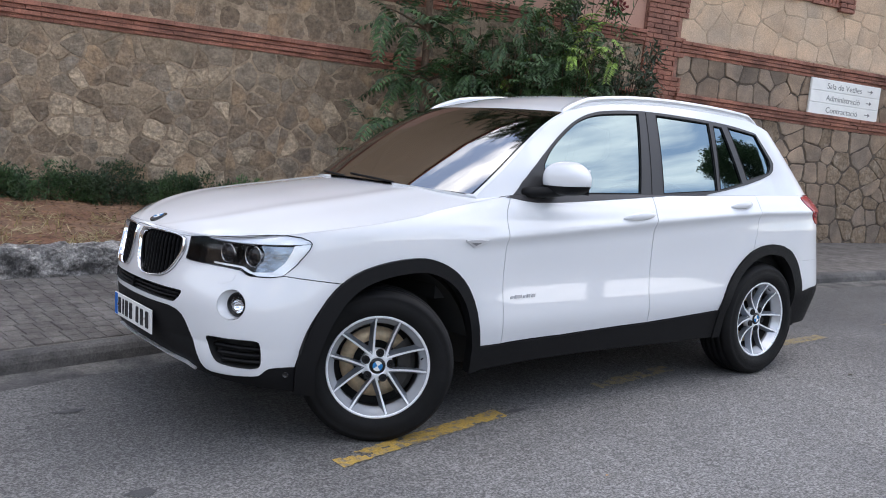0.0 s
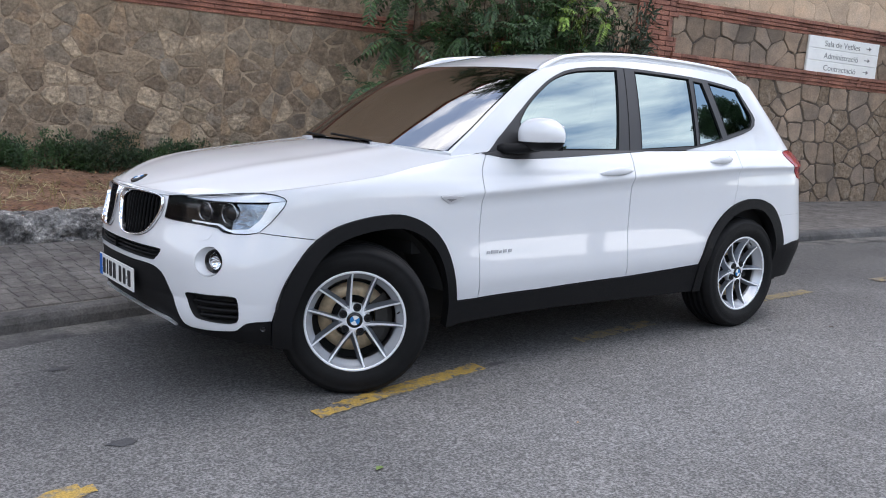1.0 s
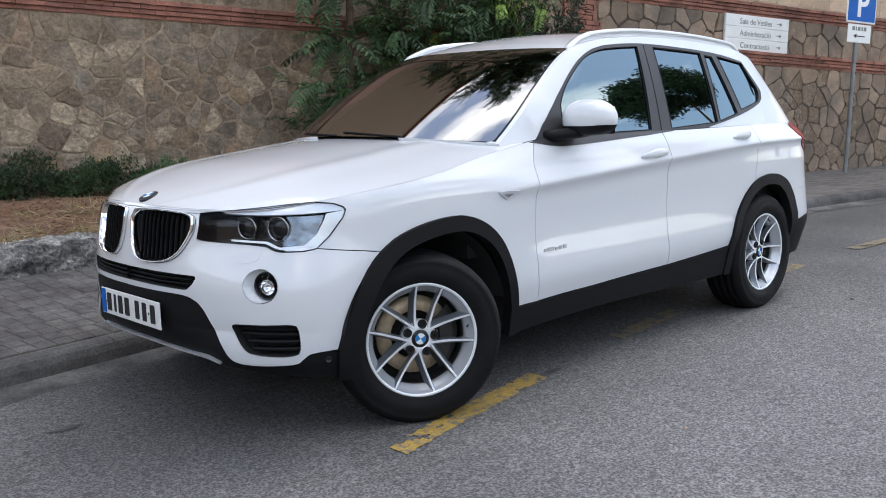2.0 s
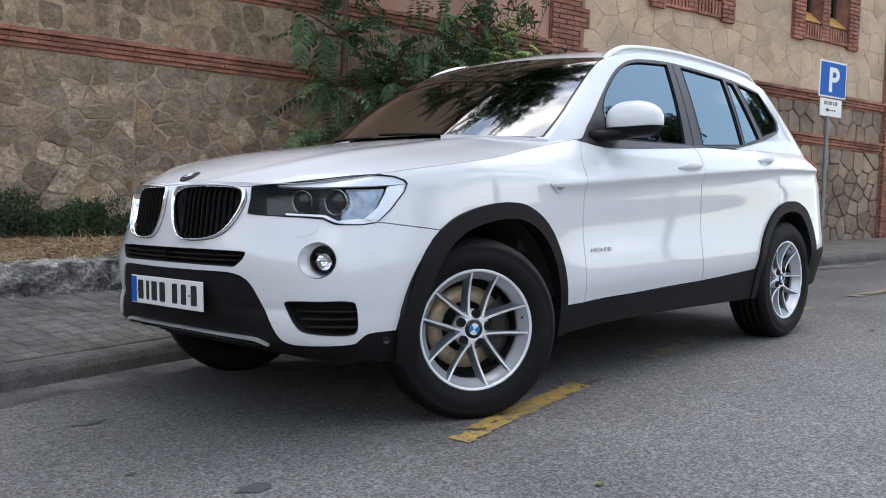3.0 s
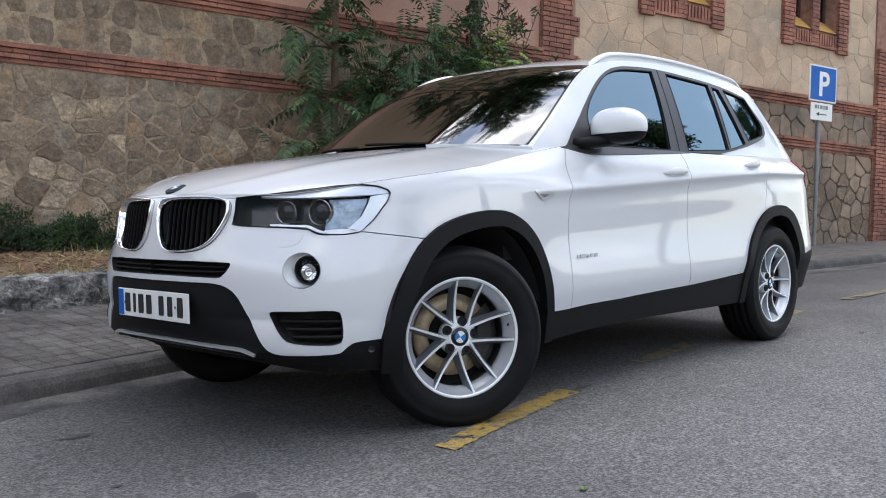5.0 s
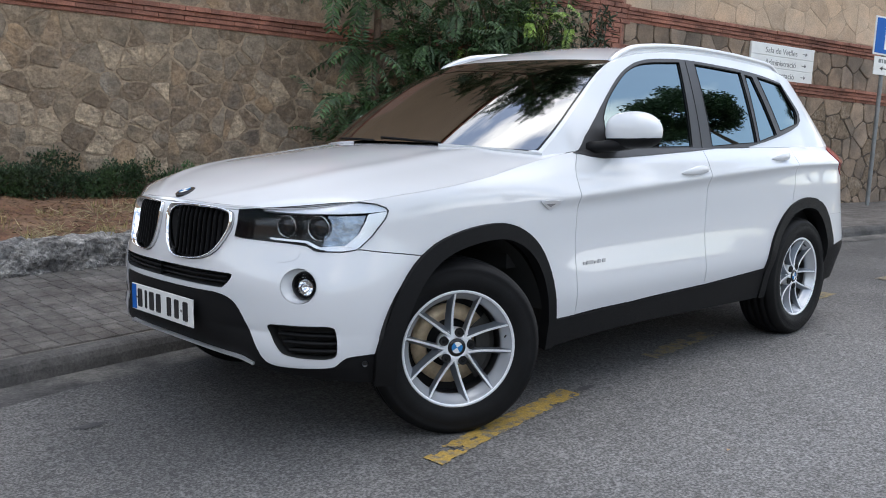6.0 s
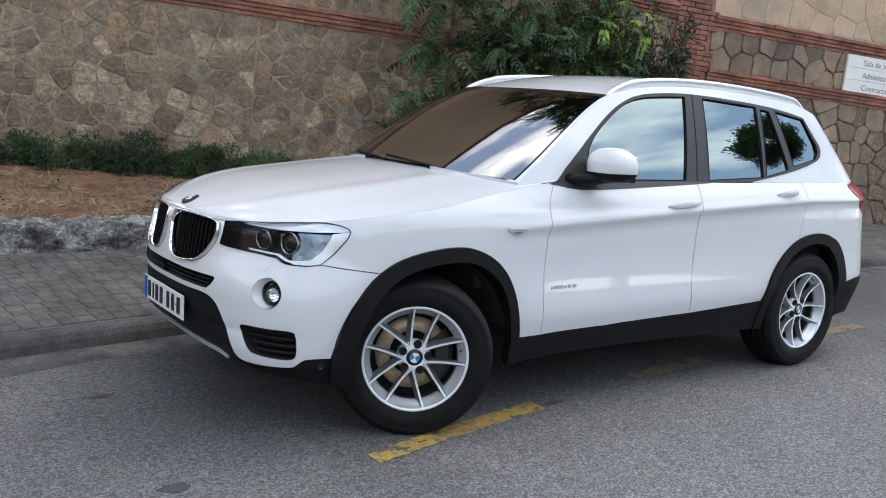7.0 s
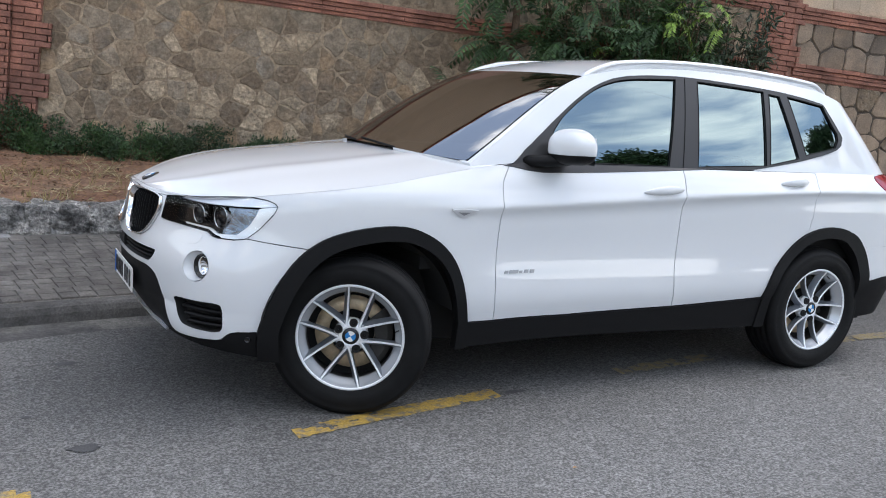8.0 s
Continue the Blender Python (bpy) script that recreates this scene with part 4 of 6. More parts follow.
    k = np.linspace(0, 1, 16)[:, None, None]
    sheet("tailgate", lower[None] * (1 - k) + upper[None] * k + np.array((0.03, 0, 0)) * np.sin(np.pi * k), M_PAINT, car)
    # roof rails
    for k in (1, -1):
        xs = np.linspace(1.27, 3.12, 60)
        e = cabin(xs, roof_edge(xs))
        lift = 0.045 * np.minimum(1, np.minimum((xs - 1.27) / 0.22, (3.12 - xs) / 0.2)) ** 0.5 - 0.012
        row = (e + np.stack([xs * 0, 0.028 + xs * 0, lift], -1)) * np.array((1, k, 1))
        sec = [(0.020 * math.cos(t), 0.015 * math.sin(t)) for t in np.linspace(0, 2 * np.pi, 12, endpoint=False)]
        rail = solid("roof_rail", *sweep(row, sec), M_RAIL, car, "satin silver roof rail")
        web = [(0.010, -0.05), (0.010, 0.0), (-0.010, 0.0), (-0.010, -0.05)]
        solid("rail_foot", *sweep(row, web), M_PAINT, rail)
    # wipers
    for s0, s1 in ((-0.42, 0.12), (0.16, 0.66)):
        s = np.linspace(s0, s1, 16)
        row = top(0.584 + 0.02 * (s - s0) / (s1 - s0), s) + np.array((-0.004, 0, 0.001))
        w = solid("wiper", *sweep(row, [(-0.004, -0.004), (0.004, -0.004), (0.002, 0.004), (-0.002, 0.004)]), M_BLACK, car, "black wiper")
    # underbody, then added dark blocks for the shade under the bumper and the unlit cabin
    part("underbody", box_bm(-0.45, 3.5, -0.62, 0.62, 0.24, 0.62), M_DARK, car)
    part("front_tray", box_bm(-0.58, -0.40, -0.58, 0.60, 0.290, 0.36), M_DARK, car)
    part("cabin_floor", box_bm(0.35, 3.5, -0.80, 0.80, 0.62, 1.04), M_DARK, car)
    for x in (0.0, 2.81):
        for k in (1, -1):
            a = np.linspace(0.06 * np.pi, 0.94 * np.pi, 40)
            ring = np.stack([x + (0.05 if x == 0 else -0.03) + 0.445 * np.cos(a), a * 0, 0.36 + 0.44 * np.sin(a)], -1)
            g = np.stack([ring + np.array((0, -k * y, 0)) for y in (0.50, 0.66, 0.78, 0.885)], 1)
            sheet("wheel_liner", g, M_DARK, car)


M_TRIM = mat("satin_black_trim", (0.030, 0.029, 0.030), 0.36, ior=1.42, grain=0.1, scale=600)
M_RAIL = mat("satin_silver", (0.72, 0.73, 0.75), 0.3, metal=0.6)
build_top()
# ---- wheels ----
def build_wheel(name_label):
    """A wheel about its own z axis, z = 0 in the plane of the outer rim flange."""
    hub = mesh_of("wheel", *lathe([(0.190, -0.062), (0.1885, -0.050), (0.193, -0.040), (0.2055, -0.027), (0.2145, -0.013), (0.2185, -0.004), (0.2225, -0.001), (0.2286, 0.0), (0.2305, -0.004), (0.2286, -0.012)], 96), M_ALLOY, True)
    hub.materials.append(M_DISH_SHADE)
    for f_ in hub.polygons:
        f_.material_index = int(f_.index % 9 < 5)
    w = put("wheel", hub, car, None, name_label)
    solid("barrel", *lathe([(0.200, -0.205), (0.198, -0.15), (0.1895, -0.06)], 72), M_BARREL, w, "dusty inner barrel")
    tyre = [(0.2275, -0.004), (0.236, 0.004), (0.242, 0.005), (0.25, 0.010), (0.268, 0.0145), (0.29, 0.0145), (0.308, 0.009), (0.312, 0.0105), (0.322, 0.004), (0.333, -0.008), (0.3405, -0.024), (0.3425, -0.038), (0.336, -0.040), (0.336, -0.048), (0.3445, -0.050),
            (0.346, -0.078), (0.338, -0.080), (0.338, -0.090), (0.346, -0.092), (0.346, -0.120), (0.338, -0.122), (0.338, -0.132), (0.346, -0.134), (0.3445, -0.162), (0.336, -0.164), (0.336, -0.172), (0.3425, -0.174), (0.333, -0.205), (0.308, -0.222), (0.27, -0.226), (0.2275, -0.21)]
    solid("tyre", *lathe(tyre, 120), M_RUBBER, w, "black road tyre")
    for k in range(5):
        for side in (-1, 1):
            rim_a, hub_a = radians(72 * k + side * 14), radians(72 * k + side * 32.5)
            pts = []
            for f in np.linspace(0, 1, 14):
                x_ = 0.050 * math.cos(hub_a) * (1 - f) + 0.2235 * math.cos(rim_a) * f
                y_ = 0.050 * math.sin(hub_a) * (1 - f) + 0.2235 * math.sin(rim_a) * f
                pts.append((x_, y_, -0.030 + 0.026 * f**1.6 - 0.012 * math.sin(math.pi * f)))
            p = np.array(pts)
            V, F = [], []
            t = np.gradient(p, axis=0)
            t /= np.linalg.norm(t, axis=1, keepdims=True)
            acr = np.cross(t, (0, 0, 1.0))
            for i in range(14):
                f = i / 13
                top_w, mid_w, low_w, dep = 0.0033, 0.0046 + 0.0012 * (1 - f) ** 2, 0.0105 + 0.006 * (1 - f) ** 2 + 0.012 * f**5, 0.038 - 0.006 * f
                inw = -side * 0.006
                for o, z in ((-low_w + inw, -dep), (-mid_w, -0.003), (-top_w, 0.0), (top_w, 0.0), (mid_w, -0.003), (low_w + inw, -dep)):
                    V.append(p[i] + acr[i] * o + np.array((0, 0, z)))
            F = [(i * 6 + j, (i + 1) * 6 + j, (i + 1) * 6 + j + 1, i * 6 + j + 1) for i in range(13) for j in range(5)] + [tuple(range(6)), tuple(13 * 6 + j for j in range(6))[::-1]]
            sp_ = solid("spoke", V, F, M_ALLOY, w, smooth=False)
            sp_.data.materials.append(M_FLANK_SHADE)
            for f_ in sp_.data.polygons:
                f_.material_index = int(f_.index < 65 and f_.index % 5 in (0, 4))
    solid("hub_plate", *lathe([(0.001, -0.034), (0.036, -0.034), (0.040, -0.030), (0.046, -0.031), (0.070, -0.044), (0.074, -0.075), (0.05, -0.09)], 60), M_ALLOY, w)
    cap = solid("hub_cap", *lathe([(0.001, -0.0285), (0.020, -0.029), (0.0335, -0.0295), (0.036, -0.033)], 48), M_GLOSSBLACK, w, "round hub cap with blue and white quarters")
    for q in range(4):
        a = np.linspace(q * np.pi / 2 + 0.4, (q + 1) * np.pi / 2 + 0.4, 9)
        V = [(0, 0, -0.0275)] + [(0.0225 * math.cos(t), 0.0225 * math.sin(t), -0.0278) for t in a]
        solid("cap_quarter", V, [(0, i, i + 1) for i in range(1, 9)], (M_WHITE, M_CAPBLUE)[q % 2], cap)
    for k in range(5):
        m = Matrix.Rotation(radians(72 * k), 4, "Z") @ Matrix.Translation((0.0585, 0, -0.0315))
        solid("lug_hole", *lathe([(0.0185, -0.006), (0.0175, 0.004), (0.0165, 0.004), (0.0158, 0.0012), (0.001, 0.0008)], 20, m), M_DARK, w)
        solid("wheel_bolt", *lathe([(0.0085, 0.0), (0.0085, 0.003), (0.007, 0.004), (0.001, 0.0035)], 6, m), M_BLACK, w)
    solid("brake_disc", *lathe([(0.098, -0.125), (0.099, -0.113), (0.101, -0.112), (0.158, -0.112), (0.159, -0.128)], 72), M_DISC, w, "worn steel brake disc")
    bm = bmesh.new()
    for z0 in (-0.15,):
        bmesh.ops.create_cone(bm, cap_ends=True, segments=40, radius1=0.2, radius2=0.2, depth=0.02, matrix=Matrix.Translation((0, 0, z0)))
    part("backing_plate", bm, M_DARK, w)
    a = np.linspace(radians(-48), radians(48), 14)
    g = np.array([[(r * math.cos(t), r * math.sin(t), z) for r, z in ((0.10, -0.13), (0.10, -0.088), (0.155, -0.085), (0.178, -0.095), (0.178, -0.13))] for t in a])
    i = sheet("brake_caliper", g, M_CALIPER, w, smooth=False)
    i.rotation_euler = (0, 0, radians(-15))
    # inflation valve
    solid("valve", *sweep([(0.207, 0.008, -0.03), (0.2, 0.008, -0.022), (0.192, 0.008, -0.008)], [(0.003 * math.cos(t), 0.003 * math.sin(t)) for t in np.linspace(0, 2 * np.pi, 8, endpoint=False)]), M_BLACK, w)
    return w


M_CALIPER = mat("cast_caliper", (0.05, 0.047, 0.043), 0.6, metal=0.3, vary=0.3)
M_CAPBLUE = mat("cap_blue", (0.03, 0.20, 0.48), 0.25)


def wheel_pose(x, y, steer, spin, side):
    out = Vector((-math.sin(radians(steer)), -side * math.cos(radians(steer)), 0))
    ax = out
    up = Vector((0, 0, 1))
    rt = up.cross(ax)
    m = Matrix((rt, up, ax)).transposed().to_4x4()
    return Matrix.Translation((x, y, 0.345)) @ m @ Matrix.Rotation(radians(spin), 4, "Z")


first = build_wheel("ten-spoke silver alloy wheel with a black tyre")
first.matrix_basis = wheel_pose(0.0, -0.884, 25, 8, 1) @ Matrix.Scale(1.02, 4)
for x_, y_, steer_, spin_, side_ in ((0.0, 0.865, 0, 40, -1), (2.81, -0.905, 0, 60, 1), (2.81, 0.905, 0, 10, -1)):
    pose_ = wheel_pose(x_, y_, steer_, spin_, side_)
    if side_ < 0 and x_ == 0.0:
        pose_ = Matrix.Translation((0.042, 0.815, 0.345)) @ Matrix.Rotation(radians(-25), 4, "Z") @ Matrix.Translation((0, -0.865, -0.345)) @ pose_
    copy_thing(first, pose_ @ Matrix.Scale(1.0, 4))
# ---- the car's small parts ----
def build_mirror(k):
    m_ = np.array((1, k, 1))
    u, v = np.linspace(0, 2 * np.pi, 49), np.linspace(-np.pi / 2, np.pi / 2, 33)
    U, V = np.meshgrid(u, v, indexing="ij")
    p = lambda a, n: np.sign(a) * np.abs(a) ** (2 / n)
    wide = np.where(V < 0, p(np.cos(V), 3.8), p(np.cos(V), 2.5))
    x = 0.097 * wide * p(np.cos(U), 2.4)
    x = np.where(x > 0, x * 0.55, x)
    y = 0.130 * wide * p(np.sin(U), 2.6)
    z = np.where(V < 0, 0.072, 0.093) * p(np.sin(V), 2.6)
    z = z * (1 - 0.16 * np.clip(-y / 0.118, 0, 1) ** 2)
    G = np.stack([1.040 + x + 0.10 * (-y), -0.935 + y, 1.193 + z], -1)
    cut = 13
    body = sheet("door_mirror", (G[:, cut:] * m_), M_PAINT, car, k > 0, "white door mirror with a black underside")
    H = G[:, :cut + 1] + np.array((0, 0, -0.002))
    sheet("mirror_base", (H * m_), M_BLACK, body, k > 0, "black plastic lower shell")
    row = np.array([(0.875, -0.79, 1.122), (0.90, -0.825, 1.124), (0.94, -0.86, 1.128), (0.99, -0.89, 1.134), (1.03, -0.92, 1.140)]) * m_
    solid("mirror_arm", *sweep(row, [(0.042 * math.cos(t), 0.027 * math.sin(t)) for t in np.linspace(0, 2 * np.pi, 16, endpoint=False)]), M_BLACK, body)
    c = np.array([[(1.085 + 0.02 * s, -0.935 + 0.10 * a, 1.187 + 0.062 * b) for a in (-1, 1)] for s, b in ((0, -1), (0, 1))]) * m_
    sheet("mirror_glass", c, M_CHROME, body, k < 0)


def build_handle(x0, x1, z0, z1, k, host):
    m_ = np.array((1, k, 1))
    f = np.linspace(0, 1, 22)
    x, z = x0 + (x1 - x0) * f, z0 + (z1 - z0) * f
    lift = 0.034 * np.sin(np.pi * np.clip(f, 0.02, 0.98)) ** 0.45
    row = np.stack([x, -width(x, z) - lift + 0.008, z + 0.006 * np.sin(np.pi * f)], -1)
    V = []
    for i in range(22):
        s = max(0.12, math.sin(math.pi * min(max(f[i], 0.015), 0.985)) ** 0.55)
        for t in np.linspace(0, 2 * np.pi, 12, endpoint=False):
            V.append(row[i] + np.array((0, 0.011 * math.cos(t) * s, 0.0225 * math.sin(t) * s)))
    F = [(i * 12 + j, i * 12 + (j + 1) % 12, (i + 1) * 12 + (j + 1) % 12, (i + 1) * 12 + j) for i in range(21) for j in range(12)]
    ob = solid("door_handle", np.array(V) * m_, F if k < 0 else [q[::-1] for q in F], M_PAINT, host)
    cup = [(1 + x0 - 0.2 + (x1 - x0) * (0.62 + 0.20 * math.cos(t)), (z0 + z1) / 2 + 0.012 + 0.030 * math.sin(t)) for t in np.linspace(0, 2 * np.pi, 20, endpoint=False)]
    V, F = patch(shell, cup, (0.01, 0.008), 0.0012)
    solid("handle_cup", V * m_, F if k > 0 else [q[::-1] for q in F], M_PAINT, ob)


M_SCRIPT = mat("dull_silver", (0.32, 0.325, 0.34), 0.3, metal=0.7)
for k_, fd_, rd_ in ((1, FRONT_DOORS[0], REAR_DOORS[0]), (-1, FRONT_DOORS[1], REAR_DOORS[1])):
    build_mirror(k_)
    build_handle(1.505, 1.765, 0.993, 1.010, k_, fd_)
    build_handle(2.445, 2.665, 1.050, 1.062, k_, rd_)
    # wing badge and side script, as plain shapes
    V_, F_ = patch(shell, [(1.238, 0.904), (1.305, 0.907), (1.376, 0.902), (1.366, 0.893), (1.304, 0.868), (1.295, 0.869)], (0.006, 0.006), 0.006, 0.008)
    wb_ = solid("wing_badge", V_ * np.array((1, k_, 1)), F_ if k_ > 0 else [q[::-1] for q in F_], M_RAIL, car, "small chrome wedge", False)
    V_, F_ = patch(shell, [(1.272, 0.8940), (1.335, 0.8930), (1.302, 0.8790)], (0.004, 0.004), 0.0085, 0.002)
    solid("badge_inset", V_ * np.array((1, k_, 1)), F_ if k_ > 0 else [q[::-1] for q in F_], M_SCRIPT, wb_, "", False)
    for a0_, a1_, h_ in ((1.534, 1.556, 0.013), (1.560, 1.610, 0.016), (1.614, 1.632, 0.012), (1.640, 1.664, 0.016), (1.672, 1.698, 0.016)):
        V_, F_ = patch(shell, [(a0_, 0.610), (a0_ + 0.004, 0.610 + h_), (a1_, 0.610 + h_), (a1_ - 0.004, 0.610)], (0.006, 0.005), 0.004, 0.004)
        solid("side_script", V_ * np.array((1, k_, 1)), F_ if k_ > 0 else [q[::-1] for q in F_], M_SCRIPT, fd_, "", False)
    V_, F_ = patch(shell, rounded([(0.385, 0.766), (0.44, 0.766), (0.443, 0.745), (0.43, 0.724), (0.39, 0.717)], 3), (0.005, 0.005), 0.0014, 0.004)
    solid("washer_cover", V_ * np.array((1, k_, 1)), F_ if k_ > 0 else [q[::-1] for q in F_], M_PAINT, car)

# number plate: white sheet, blue strip, dark bars for the characters
plate = part("number_plate", box_bm(-0.803, -0.797, -0.26, 0.26, 0.437, 0.547, 0.002), M_PLATE, car, "white number plate with a blue strip")
part("blue_strip", box_bm(-0.8045, -0.802, 0.217, 0.256, 0.441, 0.543), M_BLUE, plate)
for f_, w_ in ((0.148, 0.036), (0.251, 0.016), (0.346, 0.036), (0.462, 0.036), (0.636, 0.032), (0.756, 0.032), (0.892, 0.036)):
    y_ = 0.26 - 0.52 * f_
    part("character_bar", box_bm(-0.8045, -0.802, y_ - w_ / 2, y_ + w_ / 2, 0.455, 0.530, 0.004), M_INK, plate)
for y_ in (0.208, -0.175):
    part("plate_screw", cyl_bm(0.006, 0.005, 0.004, 12, Matrix.Translation((-0.805, y_, 0.492)) @ Matrix.Rotation(radians(90), 4, "Y")), M_CHROME, plate)

M_SKID = mat("grey_skid", (0.11, 0.112, 0.116), 0.5, vary=0.15, grain=0.1, scale=200)
# silver strip under the bumper and the skid plate below it
a_ = np.linspace(0, 0.325, 30)
row_ = shell(a_, np.interp(a_, (0, 0.27, 0.335), (0.352, 0.350, 0.345))) + np.array((-0.002, 0, 0))
row_[-3:, 2] -= np.array((0.003, 0.008, 0.015))
row_[-3:, 0] += np.array((0.002, 0.006, 0.012))
row_ = np.concatenate([row_[::-1] * np.array((1, -1, 1)), row_[1:]])
solid("skid_strip", *sweep(row_, [(-0.006, -0.007), (0.006, -0.007), (0.009, 0.003), (-0.004, 0.006)]), M_RAIL, car, "satin silver strip", False)

low_ = np.stack([row_ + np.array((0.004, 0, -0.006)), row_ + np.array((0.05, 0, -0.030)), row_ + np.array((0.12, 0, -0.052)), row_ + np.array((0.124, 0, -0.062))], 1)
low_[:, :, 1] *= np.array((1.0, 0.99, 0.95, 0.95))
sheet("skid_plate", low_[3:-3, :3], M_SKID, car, False, "grey plastic skid plate below the strip")
sheet("skid_lip", low_[3:-3, 2:] - np.array((0.001, 0, 0)), M_BLACK, car)

# bonnet emblem
em_ = Matrix.Translation((-0.685, 0, float(hood_mid(-0.685)) + 0.004)) @ Matrix.Rotation(radians(-20), 4, "Y")
badge_ = solid("bonnet_emblem", *lathe([(0.001, 0.004), (0.036, 0.003), (0.041, 0.0), (0.042, -0.012)], 40, em_), M_GLOSSBLACK, car, "round emblem, blue and white quarters")
for q_ in range(4):
    ang_ = np.linspace(q_ * np.pi / 2, (q_ + 1) * np.pi / 2, 9)
    V_ = np.array([(0, 0, 0.0052)] + [(0.026 * math.cos(t), 0.026 * math.sin(t), 0.0048) for t in ang_])
    V_ = V_ @ np.array(em_.to_3x3()).T + np.array(em_.translation)
    solid("emblem_quarter", V_, [(0, i, i + 1) for i in range(1, 9)], (M_WHITE, M_CAPBLUE)[q_ % 2], badge_)
# ---- ground ----
def grid_lines(lo, hi, near_lo, near_hi, fine, coarse):
    return np.unique(np.round(np.concatenate([np.arange(lo, near_lo, coarse), np.arange(near_lo, near_hi, fine), np.arange(near_hi, hi + coarse, coarse)]), 4))


X, Y = np.meshgrid(grid_lines(-400, 400, -8, 16, 0.25, 8), grid_lines(-400, 400, -8, 2.5, 0.25, 8))
far = np.clip((np.hypot(X, Y) - 35) / 60, 0, 1)
Z = road_z(X, Y) * (1 - far) + 0.006 * np.sin(X * 1.3 + 0.4) * np.sin(Y * 1.7) * (1 - far) * np.clip(np.hypot(X, Y) - 4, 0, 1)
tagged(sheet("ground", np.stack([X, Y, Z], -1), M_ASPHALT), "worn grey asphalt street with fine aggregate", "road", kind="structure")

# pavement slab behind the kerb
xs = np.concatenate([np.arange(-9, 30, 0.25)])
cols = []
for x in xs:
    k = kerb_y(x)
    end = WALL.y - (x - WALL.x) * 0.266 + 0.05
    ys = np.linspace(k + 0.14, max(end, k + 0.4), 14)
    cols.append([(x, y, pave_z(x, y) - 0.008) for y in ys])
pave = tagged(sheet("pavement", np.array(cols), M_PAVER, None, True, smooth=False), "grey paved footway along the wall", "pavement", kind="structure")

# kerb stones
kerb = tagged(new("kerb"), "weathered grey concrete kerb stones beside the road", "kerb", kind="structure")
x = -8.26
rng = random.Random(5)
while x < 24:
    ln = 0.98
    n = 7
    top_f, top_b, bot = [], [], []
    for i in range(n):
        xx = x + 0.0015 + (ln - 0.003) * i / (n - 1)
        k = kerb_y(xx)
        j = rng.uniform(-0.004, 0.004)
        zt = pave_z(xx, k)
        top_f.append([(xx, k - 0.01, road_z(xx, k) - 0.12), (xx, k + 0.022 + j, zt - 0.045), (xx, k + 0.040 + j, zt - 0.012 + j), (xx, k + 0.062, zt + j * 0.5), (xx, k + 0.145, zt + 0.002), (xx, k + 0.15, zt - 0.1)])
    ob = sheet("kerb_stone", np.array(top_f), M_KERB, kerb, True, smooth=False)
    x += ln

# gutter strip
cols = [[(x, kerb_y(x) - w, road_z(x, kerb_y(x)) + 0.004 + 0.004 * (w < 0.1)) for w in (0.24 + 0.03 * math.sin(x * 3.1), 0.12, 0.0)] for x in np.arange(-8, 20, 0.2)]
tagged(sheet("gutter", np.array(cols), M_GUTTER, None, True, smooth=False), "stained concrete gutter strip along the kerb", "gutter", kind="structure")

# pavers of the stretch before the planted bed
# each paver is a square divided by shallow grooves into four pads
V_, F_ = [], []
for u_ in (-0.25, 0.25):
    for v_ in (-0.25, 0.25):
        k_ = len(V_)
        V_ += [(u_ + a * h, v_ + b * h, z) for h, z in ((0.247, 0.0), (0.225, 1.0)) for a, b in ((-1, -1), (1, -1), (1, 1), (-1, 1))]
        F_ += [tuple(k_ + i for i in f) for f in ((4, 5, 6, 7), (0, 1, 5, 4), (1, 2, 6, 5), (2, 3, 7, 6), (3, 0, 4, 7))]
tile = mesh_of("paver", V_, F_, M_PAVER)
tile_l = tile.copy()
tile_l.materials.clear()
tile_l.materials.append(M_PAVER_L)
BED_Y = lambda x: 2.62 + 0.06 * (x + 1) - 0.012 * (x + 1) ** 2
for i in range(-14, 15):
    for j in range(0, 9):
        px, py = -0.9 + 0.205 * i, 0.0
        y = kerb_y(px) + 0.155 + 0.1 + j * 0.205
        if y > BED_Y(px) - 0.02 or px < -3.4 or px > 1.8:
            continue
        z = pave_z(px, y)
        nrm = Vector((-0.054, 0.01435 - 0.085, 1)).normalized()
        q = nrm.to_track_quat("Z", "Y").to_matrix().to_4x4()
        slope_ang = 2 * -0.0165 * (px - 3.9)
        m = Matrix.Translation((px, y, z - 0.008 + rng.uniform(-0.0015, 0.0015))) @ Matrix.Rotation(math.atan(slope_ang), 4, "Z") @ Matrix.Rotation(math.atan(0.0707), 4, "X") @ Matrix.Rotation(-math.atan(0.054), 4, "Y") @ Matrix.Diagonal((0.203, 0.203, 0.009, 1))
        put("paver", tile_l if j >= 7 and px < -0.8 else tile, pave, m)


